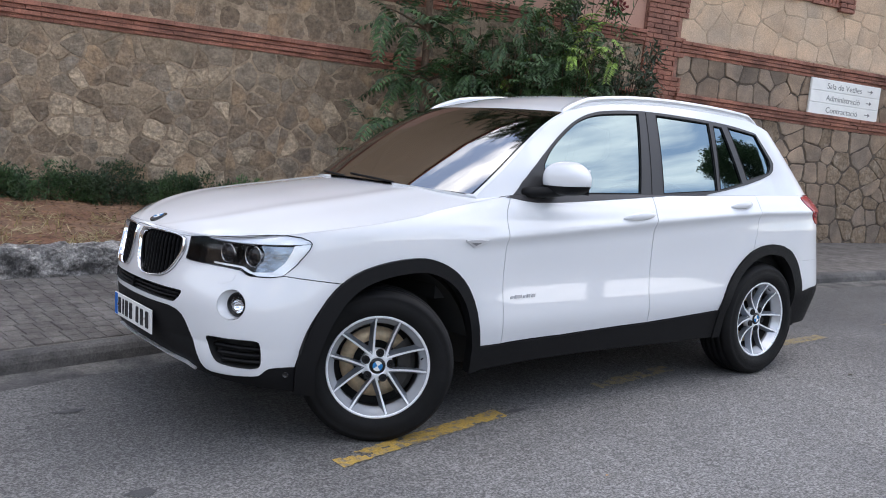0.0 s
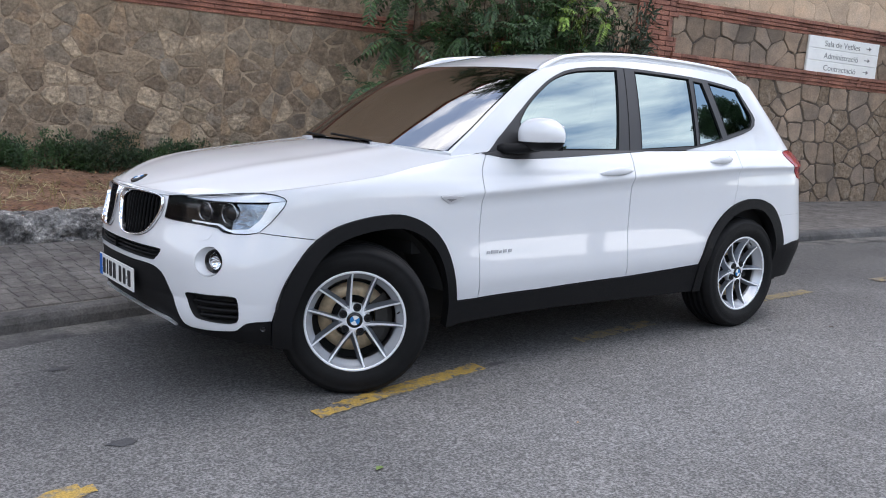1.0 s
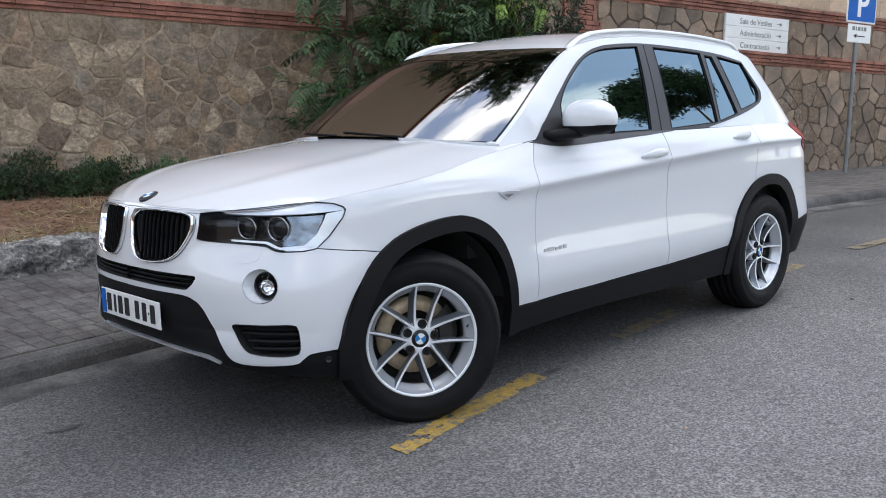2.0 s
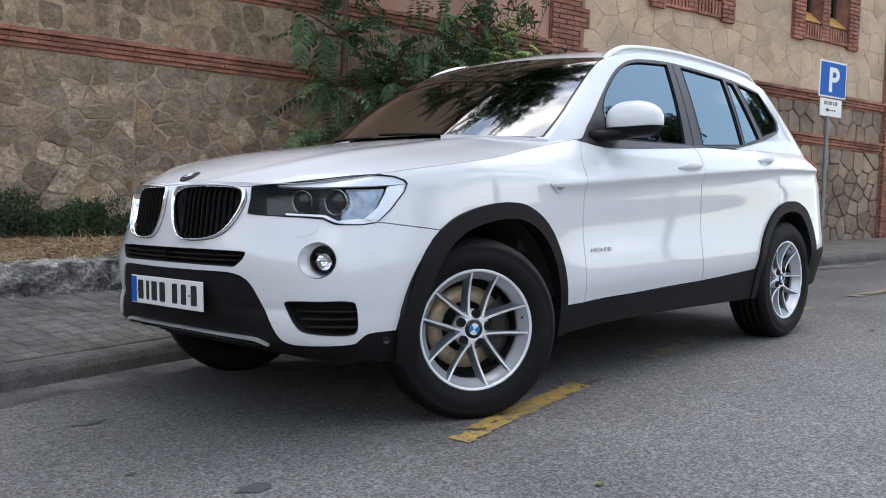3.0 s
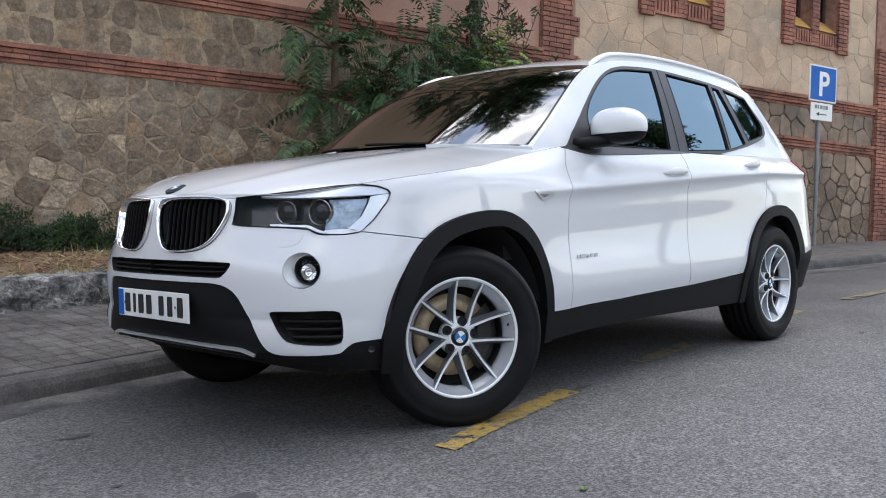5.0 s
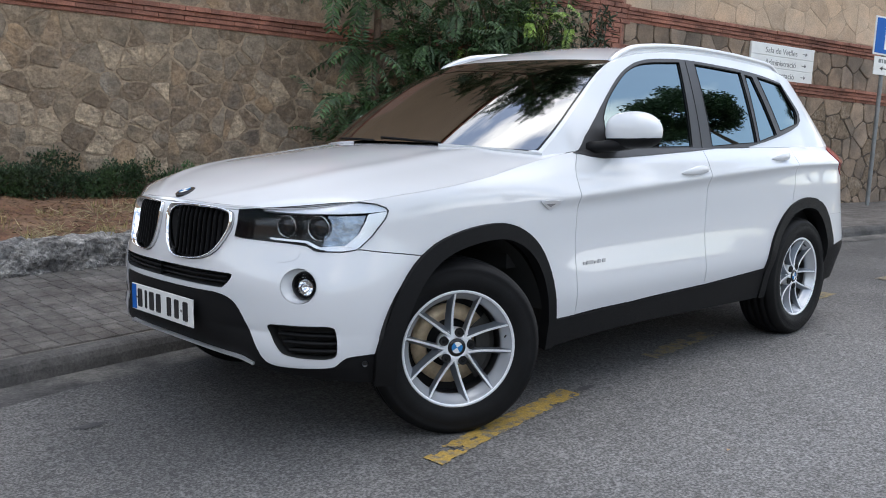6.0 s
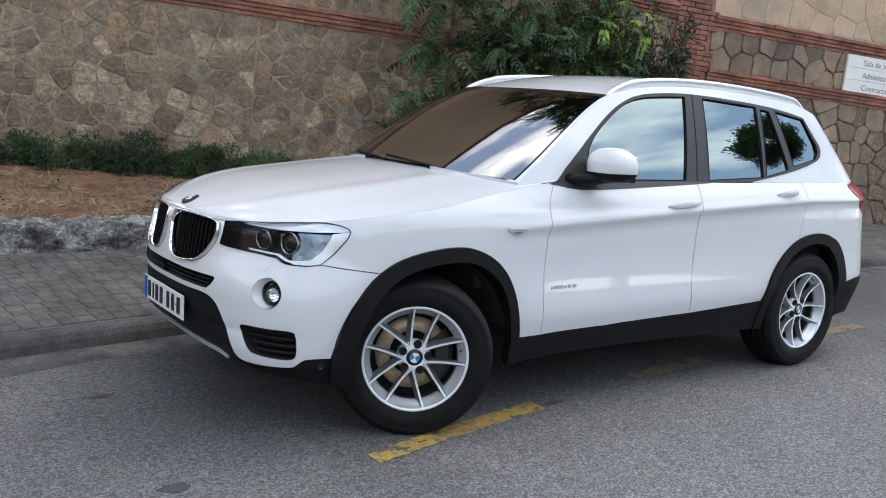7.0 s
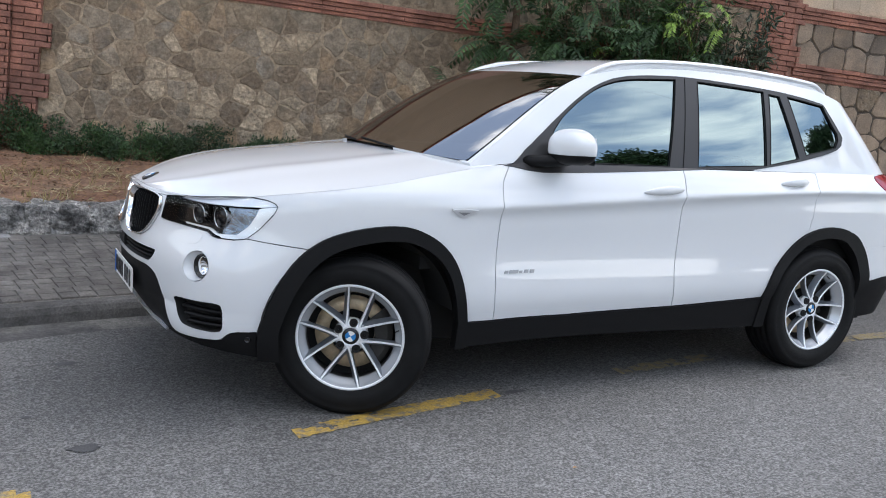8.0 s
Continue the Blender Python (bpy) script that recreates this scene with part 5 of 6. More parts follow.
# ---- road paint and stains ----
def blob_strip(name, x0, x1, w, fy, material, label, category, lift=0.004, seed=1, wear=0.35):
    """A worn painted dash along a curve, with ragged edges and chips."""
    r = random.Random(seed)
    V, F = [], []
    n, k = int((x1 - x0) / 0.022), 7
    for i in range(n + 1):
        xx = x0 + (x1 - x0) * i / n
        y = fy(xx)
        e0, e1 = r.uniform(0, 0.014), r.uniform(0, 0.014)
        for j in range(k + 1):
            yy = y + (-w / 2 + e0) + (w - e0 - e1) * j / k
            V.append((xx, yy, road_z(xx, yy) + lift))
    for i in range(n):
        for j in range(k):
            c = V[i * (k + 1) + j]
            if noise.noise(Vector((c[0] * 9 + seed, c[1] * 14, 0.3))) + 0.5 * noise.noise(Vector((c[0] * 31, c[1] * 33, 1.3 + seed))) > wear:
                continue
            a = i * (k + 1) + j
            F.append((a, a + k + 1, a + k + 2, a + 1))
    ob = put(name, mesh_of(name, V, F, material))
    return tagged(ob, label, category, "parking bay dashes", "")


line_y = lambda x: -0.43 - 0.0233 * (x - 4.8) ** 2
for i, (a, b, wear) in enumerate(((-2.35, -1.27, 0.5), (-0.28, 0.80, 0.5), (1.63, 2.38, 0.30), (3.35, 4.33, 0.35), (5.3, 6.3, 0.35), (7.3, 8.3, 0.3))):
    blob_strip("road_dash", a, b, 0.125, line_y, M_YELLOW if i < 2 else M_YELLOW_F, "worn yellow painted dash on the asphalt", "road marking", 0.004, 3 + i, wear)


def stain(x, y, rx, ry, seed, material=None, name="oil_stain", label="dark oil stain soaked into the asphalt", lift=0.003, turn=0.0):
    r = random.Random(seed)
    V = [(0, 0)] + [(rx * (0.75 + r.uniform(-0.25, 0.3)) * math.cos(t), ry * (0.75 + r.uniform(-0.25, 0.3)) * math.sin(t)) for t in np.linspace(0, 2 * np.pi, 26, endpoint=False)]
    c, s = math.cos(turn), math.sin(turn)
    P = [(x + c * a - s * b, y + s * a + c * b) for a, b in V]
    ob = put(name, mesh_of(name, [(a, b, road_z(a, b) + lift) for a, b in P], [(0, i, i % 26 + 1) for i in range(1, 27)], material or M_STAIN))
    return tagged(ob, label, "stain")


for i, (x, y, rx, ry) in enumerate(((-1.04, 0.16, 0.085, 0.035), (-1.066, -0.947, 0.075, 0.05), (0.90, -0.81, 0.085, 0.032), (0.77, -0.77, 0.05, 0.022), (-1.25, -0.55, 0.03, 0.02), (-0.62, -0.45, 0.025, 0.015))):
    stain(x, y, rx, ry, 40 + i)


# ---- stone and brick work ----
def cells(points, s0, s1, z0, z1):
    """Each point's own field among its neighbours, clipped to the rectangle."""
    pts = np.array(points)
    out = []
    for p in pts:
        poly = [np.array(c, float) for c in ((s0, z0), (s1, z0), (s1, z1), (s0, z1))]
        d = np.hypot(*(pts - p).T)
        for q in pts[np.argsort(d)[1:16]]:
            mid, n_ = (p + q) / 2, q - p
            res = []
            for i in range(len(poly)):
                a, b = poly[i - 1], poly[i]
                da, db = (a - mid) @ n_, (b - mid) @ n_
                if (da <= 0) != (db <= 0):
                    res.append(a + (b - a) * da / (da - db))
                if db <= 0:
                    res.append(b)
            poly = res
            if len(poly) < 3:
                break
        if len(poly) >= 3:
            out.append((p, np.array(poly)))
    return out


def scatter(s0, s1, z0, z1, ds, dz, jitter, r):
    pts, row, z = [], 0, z0 + dz * 0.5
    while z < z1:
        s = s0 + ds * (0.25 if row % 2 else 0.7)
        while s < s1:
            k = r.uniform(0.8, 1.2)
            pts.append((s + r.uniform(-jitter, jitter) * ds, z + r.uniform(-jitter, jitter) * dz))
            s += ds * k
        z += dz
        row += 1
    return pts


def stones(wall, s0, s1, z0, z1, ds, dz, jitter, joint, proud, mats, seed, base_q=0.0, soft=0.35, name="stone"):
    """Cut stones set in the wall, each one a piece of its own."""
    r = random.Random(seed)
    for p, poly in cells(scatter(s0, s1, z0, z1, ds, dz, jitter, r), s0, s1, z0, z1):
        c = poly.mean(0)
        edges = np.roll(poly, -1, 0) - poly
        keep = np.hypot(*edges.T) > 0.015
        poly = poly[keep]
        n = len(poly)
        if n < 3:
            continue
        # draw in by the joint, soften the corners
        rad = np.hypot(*(poly - c).T)
        k0 = np.clip(1 - joint / np.maximum(rad, 1e-3) * r.uniform(0.6, 1.9), 0.3, 1)[:, None]
        o = c + (poly - c) * k0
        fine = []
        for i in range(n):
            a, b, d = o[i - 1], o[i], o[(i + 1) % n]
            w = soft * 0.5
            fine += [b + (a - b) * w * r.uniform(0.6, 1.2), b * 0.9 + (a + d) * 0.05 if soft < 0.2 else b + (d - b) * w * r.uniform(0.6, 1.2)]
        fine = np.array(fine)
        # broken, uneven outline
        nxt = np.roll(fine, -1, 0)
        mids = (fine + nxt) / 2 + np.array([(r.gauss(0, 0.009), r.gauss(0, 0.009)) for _ in fine]) * np.clip(np.hypot(*(nxt - fine).T) / 0.12, 0, 1)[:, None]
        fine = np.stack([fine, mids], 1).reshape(-1, 2)
        m = len(fine)
        h, tx, tz = proud * r.uniform(0.5, 1.3), r.uniform(-0.05, 0.05) * proud / 0.02, r.uniform(-0.05, 0.05) * proud / 0.02
        V = []
        for f, q in ((1.0, -0.012), (0.985, h * 0.55), (0.90, h)):
            for v in fine:
                e = (v - c) * f
                V.append((e[0], -(q + base_q + (tx * e[0] + tz * e[1] if q > 0 else 0)), e[1]))
        V.append((0, -(h * 1.12 + base_q), 0))
        F = [(j * m + i, j * m + (i + 1) % m, (j + 1) * m + (i + 1) % m, (j + 1) * m + i) for j in range(2) for i in range(m)] + [(2 * m + i, 2 * m + (i + 1) % m, 3 * m) for i in range(m)]
        put(name, mesh_of(name, V, F, r.choice(mats)), wall, Matrix.Translation((c[0], 0, c[1])))


def wall_box(name, s0, s1, z0, z1, q0, q1, material, label, category, kind="structure"):
    """A block on the wall's axes, standing out to q1 from -q0."""
    ob = part(name, box_bm(s0, s1, -q1, q0, z0, z1), material)
    ob.matrix_basis = WALL_M
    return tagged(ob, label, category, kind=kind)


brick_long = part("brick_seed", box_bm(-0.5, 0.5, -0.5, 0.5, -0.5, 0.5, 0.04), M_BRICK).data
bpy.data.objects.remove(bpy.data.objects["brick_seed"])


def brick(parent, s, z, ln, ht, q_out, depth, r):
    """One brick: its face stands at q_out."""
    m = Matrix.Translation((s, -(q_out - depth / 2), z)) @ Matrix.Rotation(r.uniform(-0.012, 0.012), 4, "Y") @ Matrix.Diagonal((ln, depth, ht, 1))
    put("brick", brick_long, parent, m)


def courses(parent, s0, s1, z0, z1, q, r, ln=0.235, ht=0.055, joint=0.010, ragged=0.0, flip=0):
    z, row = z0 + ht / 2, 0
    while z < z1:
        a, b = s0, s1
        if ragged:
            if (row // 4 + flip) % 2:
                b = s1 + ragged
        s = a - (0.5 * ln if row % 2 else 0)
        while s < b - 0.02:
            u, v = max(s, a), min(s + ln, b)
            if v - u > 0.03:
                brick(parent, (u + v) / 2, z, v - u - joint, ht, q + r.uniform(-0.004, 0.004), 0.06, r)
            s += ln
        z += ht + joint
        row += 1


def band(name, s0, s1, z0, label):
    """A brick string course: four thin courses, each standing out further than the one below."""
    r = random.Random(int(s0 * 7 + z0 * 11) + 3)
    ob = wall_box(name, s0, s1, z0, z0 + 0.19, 0.02, 0.012, M_BRICKJ, label, "brick band")
    for k, (q, ln, ht) in enumerate(((0.022, 0.26, 0.036), (0.050, 0.26, 0.042), (0.058, 0.26, 0.042), (0.085, 0.26, 0.046))):
        z = z0 + 0.020 + k * 0.048
        s = s0 + (0.0 if k % 2 else 0.11) - 0.11
        while s < s1 - 0.03:
            a, b = max(s, s0), min(s + ln, s1)
            if b - a > 0.04:
                brick(ob, (a + b) / 2, z + r.uniform(-0.002, 0.002), b - a - 0.004, ht, q + r.uniform(-0.005, 0.005), 0.07, r)
            s += ln
    return ob


# walls on the north side
left = wall_box("wall_north", -2.0, 6.15, -0.6, 3.05, 0.35, 0.0, M_MORTAR, "rough rubble stone wall in old mortar", "wall")
# paler mix at the left, darker nearer the tree, painting in its shade
stones(left, -2.0, 0.9, 0.40, 2.25, 0.22, 0.18, 0.52, 0.010, 0.009, (M_STONE, M_STONE_P, M_STONE_G, M_STONE_B, M_STONE_P, M_STONE_D), 11, 0.0, 0.28)
stones(left, 0.9, 4.4, 0.40, 2.25, 0.21, 0.18, 0.52, 0.010, 0.008, (M_STONE, M_STONE_G, M_STONE_G, M_STONE_B, M_STONE_B, M_STONE_P, M_STONE_D, M_STONE_D), 13, 0.0, 0.28)
stones(left, 4.4, 6.15, 0.40, 2.25, 0.32, 0.27, 0.46, 0.009, 0.006, (M_STONE, M_STONE_G, M_STONE_B, M_STONE_D), 12, 0.0, 0.28)
upper = wall_box("wall_north_upper", -2.0, 6.15, 2.40, 3.05, 0.35, 0.004, M_MORTAR, "flat brown stone facing between brick bands", "wall")
stones(upper, -2.0, 6.15, 2.43, 3.03, 0.245, 0.30, 0.20, 0.020, 0.006, (M_STONE_D, M_STONE_B, M_STONE_D, M_STONE_G, M_STONE_D), 23, 0.0, 0.45)
right = wall_box("wall_east", 6.72, 13.5, -0.2, 2.30, 0.35, 0.0, M_JOINT, "grey-brown polygonal stone wall with dark joints", "wall")
stones(right, 6.72, 13.5, 0.40, 2.29, 0.265, 0.265, 0.42, 0.008, 0.016, (M_COBBLE, M_COBBLE, M_STONE_D), 31, 0.0, 0.3)
right_mid = wall_box("wall_east_middle", 6.72, 13.5, 2.43, 2.99, 0.35, 0.0, M_JOINT, "row of upright rounded stones between brick bands", "wall")
stones(right_mid, 6.72, 13.5, 2.46, 2.98, 0.30, 0.26, 0.30, 0.007, 0.018, (M_COBBLE, M_COBBLE, M_COBBLE), 37, 0.0, 0.22)
right_up = wall_box("wall_east_upper", 6.72, 13.5, 3.14, 4.0, 0.35, 0.0, M_FLAGJ, "tan flagstone house wall", "wall")
for a, b in ((6.72, 7.87), (9.6, 10.97), (12.65, 13.5)):
    ob = part("wall_pier", box_bm(a, b, 0.0, 0.35, 4.0, 7.6), M_FLAGJ, right_up)
part("wall_head", box_bm(6.72, 13.5, 0.0, 0.35, 7.6, 8.6), M_FLAG, right_up)
stones(right_up, 6.72, 13.5, 3.18, 4.0, 0.36, 0.30, 0.34, 0.004, 0.006, (M_FLAG,), 41, 0.0, 0.25)
for a, b, sd in ((6.72, 7.87, 43), (9.6, 10.97, 44), (12.65, 13.5, 45)):
    stones(right_up, a, b, 4.0, 6.0, 0.36, 0.32, 0.34, 0.004, 0.006, (M_FLAG,), sd, 0.0, 0.25)

wall_box("wall_pink", 1.7, 6.15, 3.05, 4.05, 0.35, -0.03, M_PINK, "smooth pink plastered house wall", "wall")
wall_box("cornice", -2.6, 13.6, 8.6, 8.75, 0.35, 0.12, M_BRICK, "brick cornice under the eaves", "cornice")
wall_box("wall_tan", -2.6, 1.7, 3.05, 4.05, 0.35, -0.03, M_TANP, "tan plastered house wall", "wall")
wall_box("wall_pink_upper", -2.6, 6.15, 4.05, 8.6, 0.35, -0.03, M_TANP, "tan plastered upper house wall", "wall")
wall_box("wall_west", -24, -2.9, -2.0, 2.6, 0.35, 0.0, M_MORTAR, "plain stone boundary wall", "wall")
wall_box("wall_far_east", 14.2, 44, -0.4, 8.6, 0.35, 0.0, M_FLAG, "plain tan house wall", "wall")

band("brick_band", -2.0, 6.15, 2.25, "four-course red brick band across the stone wall")
band("brick_band", -2.0, 6.15, 3.03, "four-course red brick band below the pink plaster")
band("brick_band", 6.72, 13.5, 2.28, "four-course red brick band across the stone wall")
band("brick_band", 6.72, 13.5, 2.97, "four-course red brick band below the flagstones")

r_ = random.Random(9)
pil = wall_box("brick_pilaster", 6.15, 6.72, -0.2, 8.6, 0.35, 0.008, M_BRICKJ, "red brick corner pilaster with toothed edge", "pilaster")
courses(pil, 6.15, 6.66, 0.6, 5.0, 0.045, r_, ragged=0.13)
pil = wall_box("brick_pilaster", -2.9, -2.0, -0.6, 3.0, 0.35, 0.03, M_BRICKJ, "stepped red brick pilaster at the wall's end", "pilaster")
courses(pil, -2.28, -2.0, 0.2, 2.9, 0.075, r_, ragged=0.11)
courses(pil, -2.9, -2.28, 0.2, 2.9, 0.14, r_)
pil = wall_box("brick_pilaster", 13.5, 14.2, 0.2, 8.6, 0.35, 0.03, M_BRICKJ, "red brick pilaster beside the far windows", "pilaster")
courses(pil, 13.5, 14.2, 0.8, 4.2, 0.09, r_, ragged=0.1)


def house_window(s0, s1, z0):
    """A twin window: brick jambs and mullion, a dentil apron, ochre sloping sills, dark panes."""
    mid, z1 = (s0 + s1) / 2, 7.6
    w = wall_box("window_1" if s0 < 9 else "window_2", s0, s1, z0, z0 + 0.03, 0.3, 0.02, M_BRICKJ, "twin window in red brick surround, ochre sills", "window")
    r = random.Random(int(s0 * 10))
    for a, b in ((s0, s0 + 0.28), (s1 - 0.28, s1), (mid - 0.1, mid + 0.1)):
        part("jamb_core", box_bm(a + 0.01, b - 0.01, -0.02, 0.3, z0, z1), M_BRICKJ, w)
        if b - a > 0.25:
            courses(w, a, b, z0 - 0.06, 5.4, 0.07, r)
        else:
            courses(w, a, b, z0 + 0.0, 5.4, 0.035, r)
    n = 7
    for a, b in ((s0 + 0.28, mid - 0.1), (mid + 0.1, s1 - 0.28)):
        part("apron", box_bm(a, b, 0.02, 0.3, z0, z0 + 0.30), M_BRICKJ, w)
        for i in range(n):
            u = a + (b - a) * (i + 0.5) / n
            put("brick", brick_long, w, Matrix.Translation((u, 0.0, z0 + 0.12)) @ Matrix.Diagonal(((b - a) / n * 0.62, 0.08, 0.2, 1)))
        put("brick", brick_long, w, Matrix.Translation(((a + b) / 2, 0.0, z0 + 0.01)) @ Matrix.Diagonal((b - a, 0.1, 0.045, 1)))
        bm = bmesh.new()
        vs = [bm.verts.new(v) for v in ((a, -0.02, z0 + 0.27), (b, -0.02, z0 + 0.27), (b, 0.22, z0 + 0.50), (a, 0.22, z0 + 0.50), (a, 0.25, z0 + 0.22), (b, 0.25, z0 + 0.22))]
        for f in ((0, 1, 2, 3), (0, 4, 5, 1), (1, 5, 2), (0, 3, 4)):
            bm.faces.new([vs[i] for i in f])
        part("sloping_sill", bm, M_SILL, w, "ochre glazed sloping sill")
        part("window_frame", box_bm(a, a + 0.05, 0.2, 0.26, z0 + 0.3, z1), M_FRAME, w)
        part("window_frame", box_bm(b - 0.05, b, 0.2, 0.26, z0 + 0.3, z1), M_FRAME, w)
        part("pane", box_bm(a + 0.05, b - 0.05, 0.225, 0.235, z0 + 0.3, z1), M_GLOSSBLACK, w)


house_window(7.87, 9.6, 4.0)
house_window(10.97, 12.65, 4.0)

# direction board: three white strips with grey lettering
board = wall_box("direction_board", 9.0, 10.32, 2.455, 2.97, -0.03, 0.055, M_WHITE, "white three-strip direction board on the stone wall", "sign", "")
for k, words in enumerate(("Sala de Vetlles", "Administració", "Contractació")):
    z1_ = 2.965 - k * 0.17
    part("strip", box_bm(9.005, 10.315, -0.064, -0.05, z1_ - 0.163, z1_ - 0.003, 0.004), M_WHITE, board)
    cu = bpy.data.curves.new("lettering", "FONT")
    cu.body, cu.size, cu.extrude, cu.align_x = words, 0.115, 0.001, "CENTER"
    cu.materials.append(M_GREY)
    tx = new("lettering", cu)
    tx.parent = board
    tx.matrix_basis = Matrix.Translation((9.62, -0.0655, z1_ - 0.125)) @ Matrix.Rotation(radians(90), 4, "X")
    V_ = [(10.06, -0.0665, z1_ - 0.088), (10.06, -0.0665, z1_ - 0.076), (10.13, -0.0665, z1_ - 0.088), (10.13, -0.0665, z1_ - 0.076), (10.12, -0.0665, z1_ - 0.052), (10.12, -0.0665, z1_ - 0.112), (10.165, -0.0665, z1_ - 0.082)]
    solid("arrow", V_, [(0, 2, 3, 1), (4, 5, 6)], M_GREY, board, "", False)

# parking sign on its post
sign = new("parking_sign")
sign.matrix_basis = WALL_M
tagged(sign, "blue parking sign with a small plate on a grey post", "sign")
base_z = 0.80
part("post", cyl_bm(0.03, 0.03, 2.66, 20, Matrix.Translation((10.76, -0.9, base_z + 1.25))), M_GREY, sign, "grey steel post")
fr = part("sign_plate", box_bm(10.46, 11.10, -0.95, -0.935, 2.88, 3.42, 0.004), M_WHITE, sign, "white-edged square plate")
part("blue_field", box_bm(10.485, 11.075, -0.955, -0.948, 2.905, 3.395), M_BLUE, fr)
cu = bpy.data.curves.new("letter", "FONT")
cu.body, cu.size, cu.extrude, cu.align_x, cu.offset = "P", 0.50, 0.001, "CENTER", 0.012
cu.materials.append(M_WHITE)
tx = new("letter", cu)
tx.parent = sign
tx.matrix_basis = Matrix.Translation((10.785, -0.957, 2.975)) @ Matrix.Rotation(radians(90), 4, "X")
sp = part("small_plate", box_bm(10.51, 11.02, -0.95, -0.938, 2.60, 2.86, 0.004), M_WHITE, sign, "small white plate with arrow")
for a, b in ((10.60, 10.66), (10.675, 10.70), (10.72, 10.78), (10.80, 10.83), (10.85, 10.91)):
    part("lettering_bar", box_bm(a, b, -0.9525, -0.949, 2.77, 2.825), M_GREY, sp)
V_ = [(10.69, -0.9525, 2.685), (10.69, -0.9525, 2.70), (10.88, -0.9525, 2.685), (10.88, -0.9525, 2.70), (10.70, -0.9525, 2.66), (10.70, -0.9525, 2.725), (10.63, -0.9525, 2.6925)]
solid("arrow", V_, [(0, 2, 3, 1), (4, 5, 6)], M_INK, sp, "", False)
for z in (3.3, 3.0, 2.73):
    part("clamp", cyl_bm(0.036, 0.036, 0.03, 16, Matrix.Translation((10.76, -0.9, z))), M_GREY, sign)

# plain walls closing the street; the unseen west one is added to cut light
tagged(part("wall_far_west", box_bm(-15.4, -15, -12.9, 9, -3, 3.5), M_TANP), "unseen tan wall added to block light from the west", "wall", kind="structure")
tagged(part("wall_south", box_bm(-40, 60, -13.4, -13, -3, 2.2), M_MORTAR), "plain stone wall across the street", "wall", kind="structure")
# ---- the planted bed ----
def wall_pt(s, q, z):
    return Vector((WALL.x, WALL.y, 0)) + DIR * s + OUT * q + Vector((0, 0, z))


bed = tagged(new("planted_bed"), "raised bed of dry soil edged with rough rock", "bed", kind="structure")


def soil_z(x, y):
    y0 = BED_Y(x) + 0.12
    y1 = WALL.y - (x - WALL.x) * 0.266
    f = min(1.0, max(0.0, (y - y0) / max(y1 - y0, 0.3)))
    return (pave_z(x, y0) + 0.165) * (1 - f) + (0.44 + 0.02 * (x + 1)) * f + 0.03 * noise.noise(Vector((x * 2.1, y * 2.1, 3))) + 0.012 * noise.noise(Vector((x * 9, y * 9, 5)))


cols = []
for x in np.arange(-5.5, 6.6, 0.08):
    y0, y1 = BED_Y(x) + 0.06, WALL.y - (x - WALL.x) * 0.266 + 0.03
    cols.append([(x, y, soil_z(x, y)) for y in np.linspace(y0, max(y1, y0 + 0.2), 40)])
sheet("soil", np.array(cols), M_SOIL, bed, True)

rr = random.Random(77)
x = -5.4
while x < 6.4:
    ln = rr.uniform(0.30, 0.55)
    bm = bmesh.new()
    bmesh.ops.create_cube(bm, size=1, matrix=Matrix.Diagonal((ln + 0.015, 0.26, 0.30, 1)))
    bmesh.ops.subdivide_edges(bm, edges=bm.edges[:], cuts=9, use_grid_fill=True)
    off = Vector((rr.uniform(0, 50), rr.uniform(0, 50), 0))
    for v in bm.verts:
        c = v.co.copy()
        box = Vector((abs(c.x) / (ln / 2), abs(c.y) / 0.12, abs(c.z) / 0.15))
        k = 1 - 0.045 * max(0, (box.x**4 + box.y**4 + box.z**4) - 1.2)
        v.co = c * k
        flat = 0.35 if c.z > 0.12 else 1.0
        v.co += Vector((0.3, 1, 0.45 * flat)) * 0.045 * noise.noise(c * 6 + off) + c.normalized() * 0.045 * noise.noise(c * 13 + off) + c.normalized() * 0.012 * noise.noise(c * 34 + off)
    xm = x + ln / 2
    ob = part("rock", bm, M_ROCK, bed)
    y = BED_Y(xm) + 0.11
    ob.matrix_basis = Matrix.Translation((xm, y, pave_z(xm, BED_Y(xm)) + 0.055)) @ Matrix.Rotation(rr.uniform(-0.04, 0.04) + 0.06 - 0.024 * (xm + 1), 4, "Z") @ Matrix.Rotation(-0.05, 4, "Y")
    x += ln


def leaf_mesh(name, leaves, material, parent, label=""):
    """Many leaves: (place, along, up, length, breadth), each a pointed blade folded along its rib."""
    V, F = [], []
    for p, d, n, ln, w in leaves:
        s = d.cross(n)
        if s.length < 1e-5:
            continue
        s.normalize()
        k = len(V)
        V += [p, p + d * ln * 0.45 + s * w * 0.5 + n * w * 0.12, p + d * ln - n * ln * 0.12, p + d * ln * 0.45 - s * w * 0.5 + n * w * 0.12]
        F += [(k, k + 1, k + 2), (k, k + 2, k + 3)]
    return put(name, mesh_of(name, V, F, material), parent, None, label)


def rand_dir(r):
    while True:
        v = Vector((r.uniform(-1, 1), r.uniform(-1, 1), r.uniform(-1, 1)))
        if 0.05 < v.length < 1:
            return v.normalized()


